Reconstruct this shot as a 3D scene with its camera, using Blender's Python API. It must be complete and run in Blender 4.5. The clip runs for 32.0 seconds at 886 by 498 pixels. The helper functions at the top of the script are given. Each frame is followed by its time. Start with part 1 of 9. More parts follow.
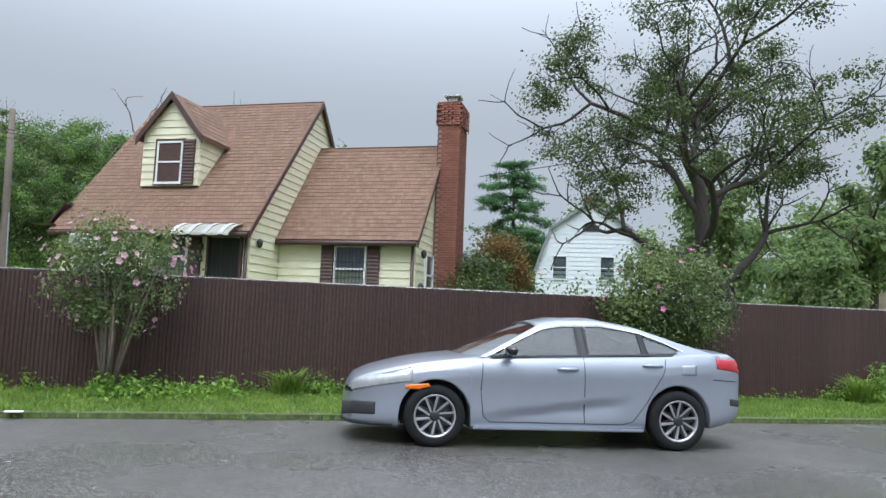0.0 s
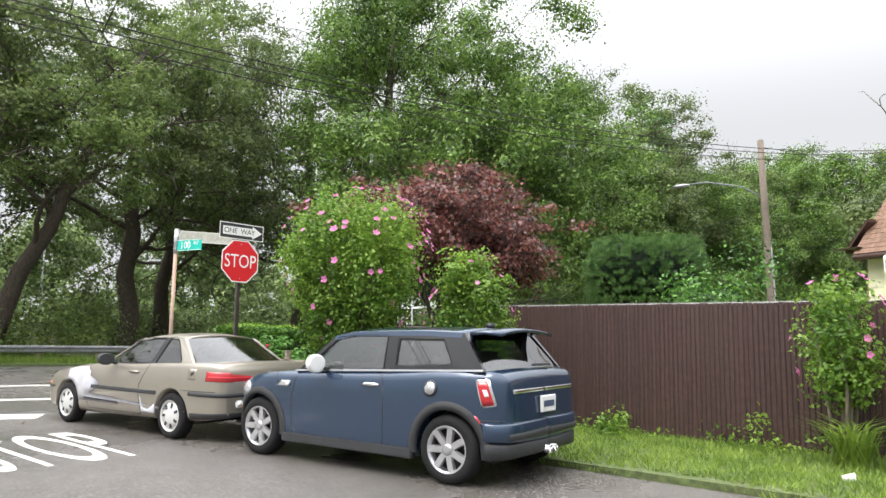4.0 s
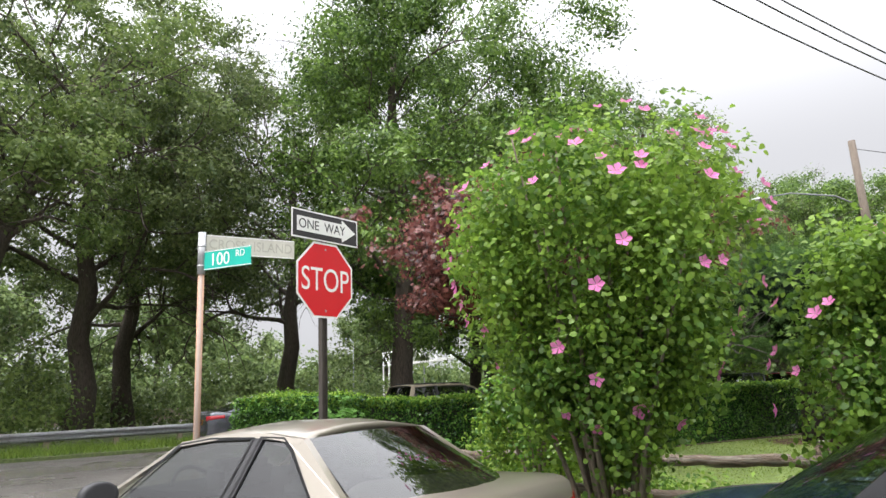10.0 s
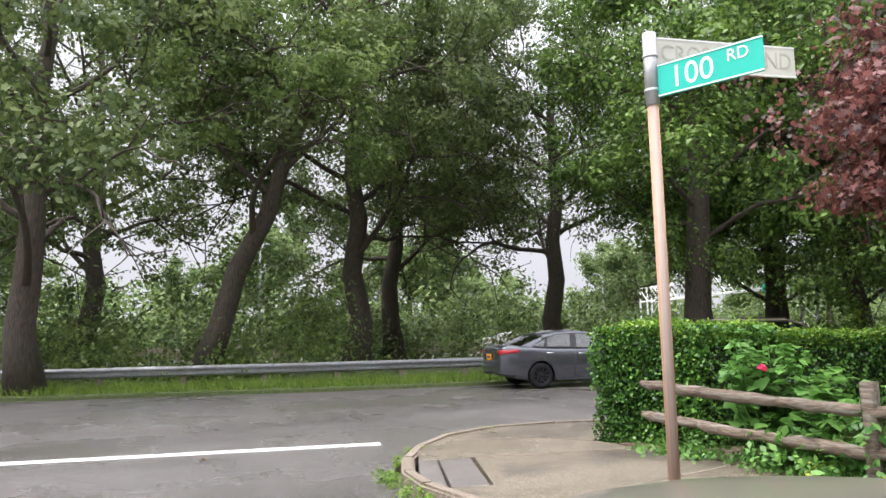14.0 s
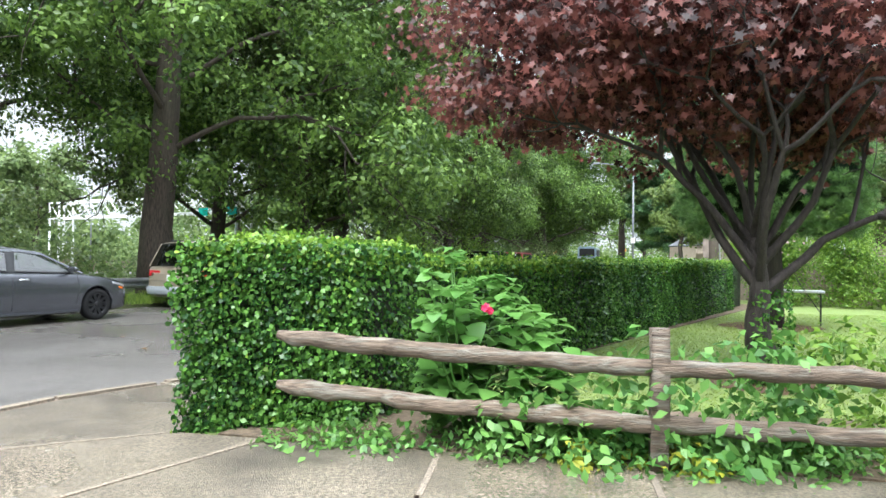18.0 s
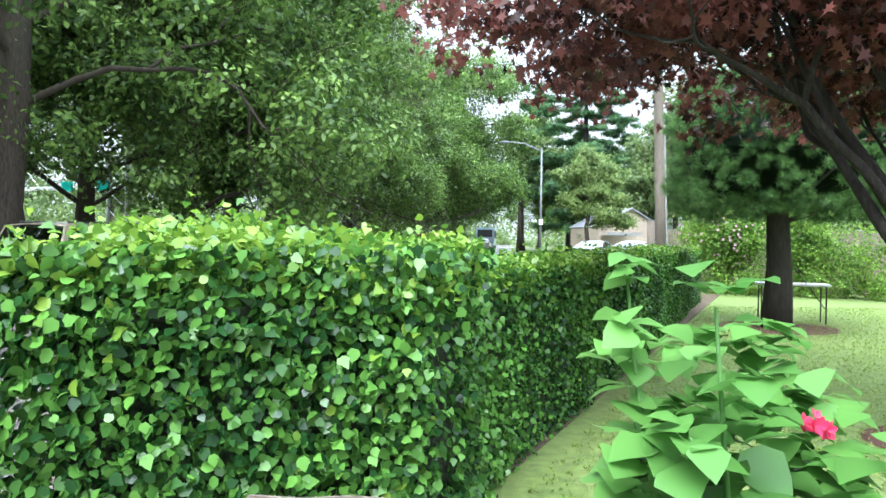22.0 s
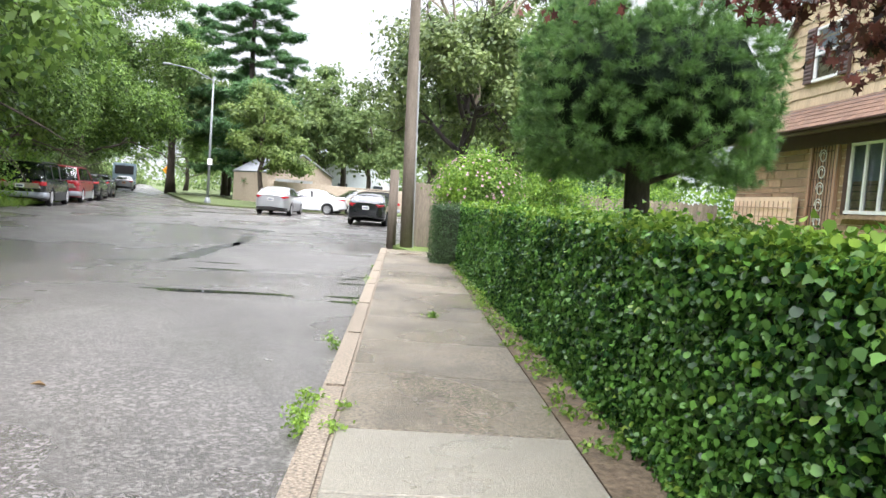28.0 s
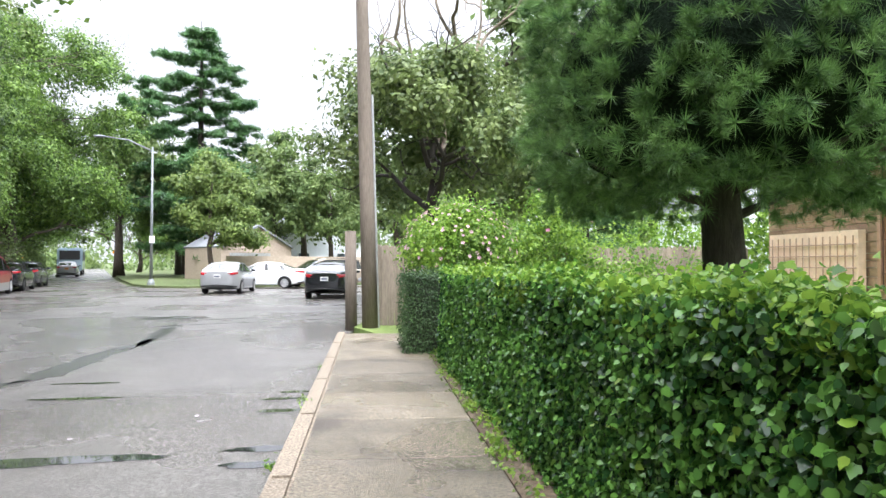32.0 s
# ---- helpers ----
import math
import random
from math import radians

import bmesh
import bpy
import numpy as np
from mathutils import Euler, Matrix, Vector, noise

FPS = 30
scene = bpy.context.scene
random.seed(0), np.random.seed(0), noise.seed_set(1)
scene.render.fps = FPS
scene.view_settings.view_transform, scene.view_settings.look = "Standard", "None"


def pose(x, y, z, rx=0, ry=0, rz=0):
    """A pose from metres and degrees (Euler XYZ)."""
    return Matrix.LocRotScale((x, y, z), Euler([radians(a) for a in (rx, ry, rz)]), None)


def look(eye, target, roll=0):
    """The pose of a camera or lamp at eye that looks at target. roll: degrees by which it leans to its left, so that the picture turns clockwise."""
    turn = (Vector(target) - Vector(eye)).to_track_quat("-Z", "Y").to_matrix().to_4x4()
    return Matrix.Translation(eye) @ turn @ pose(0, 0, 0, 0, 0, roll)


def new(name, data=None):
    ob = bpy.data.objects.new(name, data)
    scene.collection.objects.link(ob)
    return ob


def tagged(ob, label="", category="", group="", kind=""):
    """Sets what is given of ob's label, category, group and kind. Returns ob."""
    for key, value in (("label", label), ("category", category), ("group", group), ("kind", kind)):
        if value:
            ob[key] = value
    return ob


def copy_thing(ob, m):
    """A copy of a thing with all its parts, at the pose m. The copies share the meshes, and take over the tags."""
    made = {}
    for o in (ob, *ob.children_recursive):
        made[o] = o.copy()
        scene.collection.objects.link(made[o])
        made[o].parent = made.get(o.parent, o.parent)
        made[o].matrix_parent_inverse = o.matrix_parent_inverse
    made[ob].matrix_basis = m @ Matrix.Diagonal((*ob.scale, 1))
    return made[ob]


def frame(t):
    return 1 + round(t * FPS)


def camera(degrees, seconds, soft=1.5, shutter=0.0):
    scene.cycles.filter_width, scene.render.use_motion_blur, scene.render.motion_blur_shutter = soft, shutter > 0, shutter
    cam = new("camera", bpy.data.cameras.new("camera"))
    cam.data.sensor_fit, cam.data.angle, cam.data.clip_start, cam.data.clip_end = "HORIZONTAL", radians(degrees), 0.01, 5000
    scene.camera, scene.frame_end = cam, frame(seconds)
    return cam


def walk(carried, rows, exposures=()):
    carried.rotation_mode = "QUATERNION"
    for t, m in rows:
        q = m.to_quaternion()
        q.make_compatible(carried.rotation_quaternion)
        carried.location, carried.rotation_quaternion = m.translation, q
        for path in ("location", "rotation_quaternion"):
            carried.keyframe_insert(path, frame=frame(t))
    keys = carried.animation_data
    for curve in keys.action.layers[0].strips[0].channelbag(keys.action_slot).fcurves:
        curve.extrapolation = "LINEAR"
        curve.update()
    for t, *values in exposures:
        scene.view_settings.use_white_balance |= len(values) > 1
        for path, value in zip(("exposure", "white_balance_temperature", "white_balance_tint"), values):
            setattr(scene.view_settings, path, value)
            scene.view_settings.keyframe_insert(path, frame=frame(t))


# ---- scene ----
cam = camera(64.3, 32.0)
PATH = [
    (0, (-0.349, 0.943, 1.32), (0.087, 2.884, 1.522), 2.2),
    (0.5, (-0.581, 1.067, 1.323), (-0.607, 3.059, 1.508), 2.0),
    (1, (-0.799, 1.402, 1.322), (-1.279, 3.334, 1.515), 3.4),
    (1.5, (-1.18, 1.706, 1.328), (-1.915, 3.557, 1.514), 3.4),
    (2, (-1.637, 2.032, 1.307), (-2.634, 3.755, 1.504), 2.1),
    (2.5, (-2.019, 2.406, 1.336), (-3.276, 3.957, 1.447), 2.3),
    (3, (-2.396, 2.724, 1.364), (-3.655, 4.272, 1.488), 2.2),
    (3.5, (-2.848, 3.091, 1.403), (-4.123, 4.617, 1.617), 2.1),
    (4, (-3.323, 3.377, 1.414), (-4.615, 4.886, 1.651), 0.9),
    (4.5, (-3.795, 3.613, 1.392), (-5.166, 5.055, 1.6), 0.3),
    (6.5, (-5.724, 4.308, 1.494), (-7.156, 5.698, 1.619), -2.4),
    (7, (-6.24, 4.553, 1.551), (-7.617, 5.989, 1.755), -2.7),
    (7.5, (-6.774, 4.809, 1.561), (-8.113, 6.274, 1.808), -2.3),
    (8, (-7.328, 4.995, 1.549), (-8.591, 6.523, 1.81), -3.3),
    (8.5, (-7.767, 5.167, 1.568), (-8.96, 6.742, 1.874), -3.8),
    (9, (-8.177, 5.316, 1.53), (-9.346, 6.903, 1.871), -3.2),
    (9.5, (-8.632, 5.478, 1.532), (-9.798, 7.059, 1.904), -2.8),
    (10, (-9.165, 5.7, 1.527), (-10.338, 7.273, 1.916), -2.2),
    (10.5, (-9.626, 5.924, 1.502), (-10.84, 7.474, 1.852), -0.5),
    (11, (-10.103, 6.049, 1.495), (-11.341, 7.587, 1.812), -0.8),
    (11.5, (-10.562, 6.207, 1.483), (-11.863, 7.693, 1.799), -0.5),
    (12, (-11.067, 6.278, 1.495), (-12.52, 7.622, 1.78), -0.2),
    (12.5, (-11.555, 6.43, 1.488), (-13.172, 7.569, 1.787), -0.0),
    (13, (-12.027, 6.5, 1.464), (-13.706, 7.543, 1.771), -0.4),
    (13.5, (-12.498, 6.564, 1.459), (-14.168, 7.625, 1.751), -1.0),
    (15.5, (-14.44, 6.972, 1.437), (-15.731, 8.5, 1.453), 2.0),
    (16, (-14.915, 7.147, 1.43), (-16.027, 8.81, 1.449), 2.6),
    (16.5, (-15.373, 7.406, 1.461), (-16.258, 9.199, 1.477), 3.0),
    (17, (-15.791, 7.697, 1.464), (-16.477, 9.575, 1.476), 2.4),
    (17.5, (-16.142, 8.01, 1.435), (-16.667, 9.94, 1.435), 1.5),
    (18, (-16.524, 8.442, 1.414), (-16.837, 10.417, 1.435), 0.7),
    (18.5, (-16.795, 8.833, 1.426), (-16.987, 10.824, 1.46), 0.0),
    (19, (-17.061, 9.304, 1.449), (-17.267, 11.293, 1.474), -1.1),
    (19.5, (-17.296, 9.777, 1.492), (-17.385, 11.775, 1.469), -2.7),
    (20, (-17.383, 10.252, 1.536), (-17.408, 12.251, 1.601), -2.3),
    (20.5, (-17.495, 10.645, 1.63), (-17.393, 12.643, 1.643), 0.5),
    (21, (-17.59, 10.944, 1.551), (-17.443, 12.938, 1.608), -0.0),
    (21.5, (-17.819, 11.209, 1.511), (-17.66, 13.203, 1.499), -0.5),
    (22, (-17.945, 11.389, 1.531), (-17.942, 13.388, 1.499), 0.8),
    (22.5, (-18.297, 11.568, 1.528), (-18.622, 13.541, 1.549), 0.3),
    (23, (-18.648, 11.822, 1.529), (-19.035, 13.784, 1.523), 0.8),
    (23.5, (-18.99, 12.11, 1.531), (-19.626, 14.006, 1.508), 1.6),
    (24, (-19.32, 12.424, 1.539), (-19.963, 14.318, 1.498), -0.8),
    (24.5, (-19.545, 12.689, 1.586), (-20.065, 14.62, 1.534), -0.5),
    (25, (-19.752, 12.997, 1.582), (-19.988, 14.982, 1.526), -0.7),
    (25.5, (-19.817, 13.348, 1.541), (-19.696, 15.343, 1.474), 0.3),
    (27.5, (-19.84, 15.286, 1.408), (-19.019, 17.105, 1.274), 3.1),
    (28, (-19.671, 15.667, 1.417), (-18.694, 17.407, 1.28), 4.3),
    (28.5, (-19.471, 16.084, 1.442), (-18.358, 17.744, 1.356), 4.7),
    (29, (-19.146, 16.519, 1.436), (-17.96, 18.129, 1.432), 6.2),
    (29.5, (-18.944, 16.896, 1.434), (-17.697, 18.46, 1.443), 6.3),
    (30, (-18.672, 17.321, 1.446), (-17.478, 18.926, 1.441), 5.1),
    (30.5, (-18.44, 17.772, 1.454), (-17.267, 19.392, 1.44), 4.0),
    (31, (-18.173, 18.212, 1.465), (-17.029, 19.852, 1.463), 3.7),
    (31.5, (-17.957, 18.645, 1.473), (-16.866, 20.321, 1.5), 1.4),
    (32, (-17.802, 19.119, 1.463), (-16.755, 20.822, 1.503), 0.2),
]
walk(cam, [(t, look(eye, target, roll)) for t, eye, target, roll in PATH],
     exposures=[(0, -0.27, 5750, 8), (1.5, -0.22, 5900, 7), (2.05, -0.1, 6000, 7), (2.6, 0.3, 6400, 9), (4, 0.4, 6550, 11), (9, 0.3, 6550, 12), (13, 0.42, 6400, 16), (16, 0.65, 6300, 12), (19, 1.1, 5850, 6), (22, 1.2, 5650, 5), (23.5, 1.0, 6300, 12), (25, 0.9, 6450, 12), (28, 1.0, 6250, 13), (32, 1.05, 6150, 13)])

# ---- world and sun: a bright overcast day after rain ----
world = bpy.data.worlds.new("sky")
scene.world = world
world.use_nodes = True
wn, wl = world.node_tree.nodes, world.node_tree.links
wn.clear()
w_sky = wn.new("ShaderNodeTexSky")
w_sky.sky_type, w_sky.sun_disc = "NISHITA", False
w_sky.sun_elevation, w_sky.sun_rotation = radians(58), radians(200)
w_sky.air_density, w_sky.dust_density, w_sky.ozone_density = 1.0, 4.0, 1.0
w_hsv = wn.new("ShaderNodeHueSaturation")
w_hsv.inputs["Saturation"].default_value = 0.12
w_mix = wn.new("ShaderNodeMixRGB")
w_mix.inputs[0].default_value = 0.62
w_mix.inputs[2].default_value = (9.2, 9.5, 9.9, 1)
# an overcast dome is about three times as bright overhead as at the horizon
w_tc, w_sep, w_lift, w_mul = wn.new("ShaderNodeTexCoord"), wn.new("ShaderNodeSeparateXYZ"), wn.new("ShaderNodeMapRange"), wn.new("ShaderNodeMixRGB")
w_lift.interpolation_type = "SMOOTHSTEP"
w_lift.inputs["From Min"].default_value, w_lift.inputs["From Max"].default_value = 0.25, 0.9
w_lift.inputs["To Min"].default_value, w_lift.inputs["To Max"].default_value = 0.86, 4.4
w_mul.blend_type, w_mul.inputs[0].default_value = "MULTIPLY", 1.0
wl.new(w_tc.outputs["Generated"], w_sep.inputs[0])
wl.new(w_sep.outputs["Z"], w_lift.inputs["Value"])
w_bg = wn.new("ShaderNodeBackground")
w_bg.inputs["Strength"].default_value = 0.1
w_out = wn.new("ShaderNodeOutputWorld")
wl.new(w_sky.outputs[0], w_hsv.inputs["Color"])
wl.new(w_hsv.outputs[0], w_mix.inputs[1])
wl.new(w_mix.outputs[0], w_mul.inputs[1])
wl.new(w_lift.outputs[0], w_mul.inputs[2])
wl.new(w_mul.outputs[0], w_bg.inputs["Color"])
wl.new(w_bg.outputs[0], w_out.inputs["Surface"])

sun = new("sun", bpy.data.lights.new("sun", "SUN"))
sun.data.energy, sun.data.angle, sun.data.color = 1.7, radians(40), (1.0, 0.97, 0.93)
sun.matrix_world = look((0, 0, 30), (6, 16, 0))


# ---- materials ----
def mat(name, base, rough=0.6, metal=0.0, var=0.15, scale=8.0, bump=0.0, bump_scale=60.0, stain=0.0, stain_col=(0.05, 0.04, 0.03),
        stain_scale=1.2, rand=0.0, island=0.0, coat=0.0, stretch=(1, 1, 1), rough_var=0.0, spec=0.5):
    """A surface with grain, larger stains, relief and a little spread between pieces."""
    m = bpy.data.materials.new(name)
    m.use_nodes = True
    n, l = m.node_tree.nodes, m.node_tree.links
    p = n["Principled BSDF"]
    p.inputs["Roughness"].default_value, p.inputs["Metallic"].default_value = rough, metal
    p.inputs["Coat Weight"].default_value = coat
    p.inputs["Coat Roughness"].default_value = 0.05
    p.inputs["Specular IOR Level"].default_value = spec
    tc = n.new("ShaderNodeTexCoord")
    mp = n.new("ShaderNodeMapping")
    mp.inputs["Scale"].default_value = stretch
    l.new(tc.outputs["Object"], mp.inputs["Vector"])
    nz = n.new("ShaderNodeTexNoise")
    nz.inputs["Scale"].default_value, nz.inputs["Detail"].default_value = scale, 6
    l.new(mp.outputs[0], nz.inputs["Vector"])
    ramp = n.new("ShaderNodeValToRGB")
    ramp.color_ramp.elements[0].position, ramp.color_ramp.elements[1].position = 0.3, 0.72
    ramp.color_ramp.elements[0].color = (*[c * (1 - var) for c in base], 1)
    ramp.color_ramp.elements[1].color = (*[min(1, c * (1 + var)) for c in base], 1)
    l.new(nz.outputs["Fac"], ramp.inputs[0])
    col = ramp.outputs[0]
    if stain > 0:
        nz2 = n.new("ShaderNodeTexNoise")
        nz2.inputs["Scale"].default_value, nz2.inputs["Detail"].default_value = stain_scale, 8
        nz2.inputs["Roughness"].default_value = 0.65
        l.new(mp.outputs[0], nz2.inputs["Vector"])
        r2 = n.new("ShaderNodeValToRGB")
        r2.color_ramp.elements[0].position, r2.color_ramp.elements[1].position = 0.48, 0.68
        r2.color_ramp.elements[1].color = (stain, stain, stain, 1)
        l.new(nz2.outputs["Fac"], r2.inputs[0])
        mx = n.new("ShaderNodeMixRGB")
        mx.inputs[2].default_value = (*stain_col, 1)
        l.new(r2.outputs[0], mx.inputs[0])
        l.new(col, mx.inputs[1])
        col = mx.outputs[0]
    for amount, node, sock in ((rand, "ShaderNodeObjectInfo", "Random"), (island, "ShaderNodeNewGeometry", "Random Per Island")):
        if amount > 0:
            oi = n.new(node)
            mr = n.new("ShaderNodeMapRange")
            mr.inputs["To Min"].default_value, mr.inputs["To Max"].default_value = 1 - amount, 1 + amount
            l.new(oi.outputs[sock], mr.inputs["Value"])
            hv = n.new("ShaderNodeHueSaturation")
            l.new(mr.outputs[0], hv.inputs["Value"])
            l.new(col, hv.inputs["Color"])
            col = hv.outputs[0]
    l.new(col, p.inputs["Base Color"])
    if rough_var > 0:
        nr = n.new("ShaderNodeTexNoise")
        nr.inputs["Scale"].default_value, nr.inputs["Detail"].default_value = stain_scale * 0.8, 5
        l.new(mp.outputs[0], nr.inputs["Vector"])
        rr = n.new("ShaderNodeMapRange")
        rr.inputs["From Min"].default_value, rr.inputs["From Max"].default_value = 0.35, 0.65
        rr.inputs["To Min"].default_value, rr.inputs["To Max"].default_value = max(0.02, rough - rough_var), min(1, rough + rough_var)
        l.new(nr.outputs["Fac"], rr.inputs["Value"])
        l.new(rr.outputs[0], p.inputs["Roughness"])
    if bump > 0:
        nb = n.new("ShaderNodeTexNoise")
        nb.inputs["Scale"].default_value, nb.inputs["Detail"].default_value = bump_scale, 5
        l.new(mp.outputs[0], nb.inputs["Vector"])
        bp = n.new("ShaderNodeBump")
        bp.inputs["Strength"].default_value, bp.inputs["Distance"].default_value = bump, 0.02
        l.new(nb.outputs["Fac"], bp.inputs["Height"])
        l.new(bp.outputs[0], p.inputs["Normal"])
    return m


def leaf_mat(name, dark, light, rough=0.45, glow=0.35, tone=0.35, patch_scale=0.9):
    """Leaves: spread leaf by leaf and in larger patches, thin enough for light to come through."""
    m = bpy.data.materials.new(name)
    m.use_nodes = True
    n, l = m.node_tree.nodes, m.node_tree.links
    p, out = n["Principled BSDF"], n["Material Output"]
    p.inputs["Roughness"].default_value = rough
    p.inputs["Specular IOR Level"].default_value = 0.35
    geo = n.new("ShaderNodeNewGeometry")
    tc = n.new("ShaderNodeTexCoord")
    nz = n.new("ShaderNodeTexNoise")
    nz.inputs["Scale"].default_value, nz.inputs["Detail"].default_value = patch_scale, 3
    l.new(tc.outputs["Object"], nz.inputs["Vector"])
    add = n.new("ShaderNodeMath")
    add.operation = "MULTIPLY_ADD"
    add.inputs[1].default_value = tone
    l.new(geo.outputs["Random Per Island"], add.inputs[0])
    sub = n.new("ShaderNodeMath")
    sub.operation = "SUBTRACT"
    sub.inputs[1].default_value = tone * 0.5
    l.new(nz.outputs["Fac"], sub.inputs[0])
    l.new(sub.outputs[0], add.inputs[2])
    ramp = n.new("ShaderNodeValToRGB")
    ramp.color_ramp.elements[0].position, ramp.color_ramp.elements[1].position = 0.25, 0.75
    ramp.color_ramp.elements[0].color, ramp.color_ramp.elements[1].color = (*dark, 1), (*light, 1)
    l.new(add.outputs[0], ramp.inputs[0])
    l.new(ramp.outputs[0], p.inputs["Base Color"])
    tr = n.new("ShaderNodeBsdfTranslucent")
    l.new(ramp.outputs[0], tr.inputs["Color"])
    mx = n.new("ShaderNodeMixShader")
    mx.inputs[0].default_value = glow
    l.new(p.outputs[0], mx.inputs[1])
    l.new(tr.outputs[0], mx.inputs[2])
    l.new(mx.outputs[0], out.inputs["Surface"])
    return m


def glass_mat(name, tint=(0.62, 0.72, 0.70), gloss=1.0, least=0.055):
    """Thin tinted glass: clear through, mirror-like at a slant."""
    m = bpy.data.materials.new(name)
    m.use_nodes = True
    n, l = m.node_tree.nodes, m.node_tree.links
    out = n["Material Output"]
    n.remove(n["Principled BSDF"])
    tr = n.new("ShaderNodeBsdfTransparent")
    tr.inputs["Color"].default_value = (*tint, 1)
    gl = n.new("ShaderNodeBsdfGlossy")
    gl.inputs["Roughness"].default_value = 0.02
    gl.inputs["Color"].default_value = (gloss, gloss, gloss, 1)
    lw = n.new("ShaderNodeLayerWeight")
    pw = n.new("ShaderNodeMath")
    pw.operation, pw.inputs[1].default_value = "POWER", 4.0
    fr = n.new("ShaderNodeMapRange")
    fr.inputs["To Min"].default_value, fr.inputs["To Max"].default_value = least, 0.9
    l.new(lw.outputs["Facing"], pw.inputs[0])
    l.new(pw.outputs[0], fr.inputs["Value"])
    mx = n.new("ShaderNodeMixShader")
    l.new(fr.outputs[0], mx.inputs[0])
    l.new(tr.outputs[0], mx.inputs[1])
    l.new(gl.outputs[0], mx.inputs[2])
    l.new(mx.outputs[0], out.inputs["Surface"])
    return m


def paint(name, base, metal=0.35, rough=0.28):
    return mat(name, base, rough, metal, 0.03, 3.0, 0.015, 900.0, coat=0.7, stain=0.12, stain_col=tuple(c * 0.7 for c in base), stain_scale=2.5)


def rainy_asphalt(name):
    """Wet asphalt: pale chips in dark binder, brown damp streaks and glossy wet patches."""
    m = mat(name, (0.092, 0.083, 0.075), 0.31, 0, 0.7, 85.0, 0.6, 110.0, 0.5, (0.045, 0.041, 0.038), 0.35, rough_var=0.2)
    n, l = m.node_tree.nodes, m.node_tree.links
    p = n["Principled BSDF"]
    tc = n.new("ShaderNodeTexCoord")
    vo = n.new("ShaderNodeTexVoronoi")
    vo.inputs["Scale"].default_value = 48.0
    l.new(tc.outputs["Object"], vo.inputs["Vector"])
    chip = n.new("ShaderNodeMapRange")
    chip.inputs["From Min"].default_value, chip.inputs["From Max"].default_value = 0.55, 0.95
    chip.inputs["To Min"].default_value, chip.inputs["To Max"].default_value = 0.0, 0.75
    sep = n.new("ShaderNodeSeparateColor")
    l.new(vo.outputs["Color"], sep.inputs[0])
    l.new(sep.outputs[0], chip.inputs["Value"])
    mx = n.new("ShaderNodeMixRGB")
    mx.inputs[2].default_value = (0.215, 0.20, 0.185, 1)
    l.new(chip.outputs[0], mx.inputs[0])
    l.new(p.inputs["Base Color"].links[0].from_socket, mx.inputs[1])
    # broad damp drifts: darker, browner and smoother
    mp = n.new("ShaderNodeMapping")
    mp.inputs["Rotation"].default_value, mp.inputs["Scale"].default_value = (0, 0, radians(-26)), (1.0, 0.3, 1.0)
    nz = n.new("ShaderNodeTexNoise")
    nz.inputs["Scale"].default_value, nz.inputs["Detail"].default_value, nz.inputs["Distortion"].default_value = 0.42, 7, 0.6
    l.new(tc.outputs["Object"], mp.inputs["Vector"])
    l.new(mp.outputs[0], nz.inputs["Vector"])
    damp = n.new("ShaderNodeMapRange")
    damp.inputs["From Min"].default_value, damp.inputs["From Max"].default_value = 0.44, 0.62
    damp.inputs["To Min"].default_value, damp.inputs["To Max"].default_value = 0.0, 0.32
    l.new(nz.outputs["Fac"], damp.inputs["Value"])
    wet = n.new("ShaderNodeMixRGB")
    wet.inputs[2].default_value = (0.04, 0.034, 0.029, 1)
    l.new(damp.outputs[0], wet.inputs[0])
    l.new(mx.outputs[0], wet.inputs[1])
    l.new(wet.outputs[0], p.inputs["Base Color"])
    return m


M_ASPHALT = rainy_asphalt("asphalt")
M_PUDDLE = mat("puddle_water", (0.03, 0.03, 0.03), 0.02, 0, 0.1, 1.0, 0.01, 3.0, spec=1.0)
M_WETPATCH = mat("wet_asphalt", (0.05, 0.049, 0.048), 0.22, 0, 0.4, 90.0, 0.25, 170.0, rough_var=0.1)
M_GRASS_SOIL = mat("grass_soil", (0.085, 0.115, 0.035), 0.9, 0, 0.5, 14.0, 0.7, 60.0, 0.35, (0.10, 0.08, 0.05), 0.6)
M_LAWN = mat("lawn_soil", (0.135, 0.19, 0.045), 0.9, 0, 0.35, 10.0, 0.7, 90.0, 0.3, (0.22, 0.22, 0.07), 0.5)
M_SOIL = mat("soil", (0.11, 0.08, 0.05), 0.95, 0, 0.5, 20.0, 0.9, 50.0, 0.4, (0.18, 0.14, 0.1), 2.0)
M_MULCH = mat("mulch", (0.09, 0.035, 0.025), 0.95, 0, 0.6, 40.0, 1.0, 80.0)
M_CONCRETE = mat("concrete", (0.162, 0.134, 0.096), 0.38, 0, 0.75, 48.0, 0.8, 90.0, 0.95, (0.058, 0.047, 0.036), 0.8, rand=0.24, rough_var=0.25)
M_NEWCONCRETE = mat("newer_concrete", (0.18, 0.163, 0.127), 0.36, 0, 0.3, 60.0, 0.35, 120.0, 0.5, (0.15, 0.135, 0.105), 1.1, rand=0.08, rough_var=0.2)
M_RAMP = mat("ramp_concrete", (0.125, 0.11, 0.098), 0.45, 0, 0.3, 40.0, 0.5, 90.0, 0.4, (0.16, 0.14, 0.12), 3.0, rough_var=0.15)
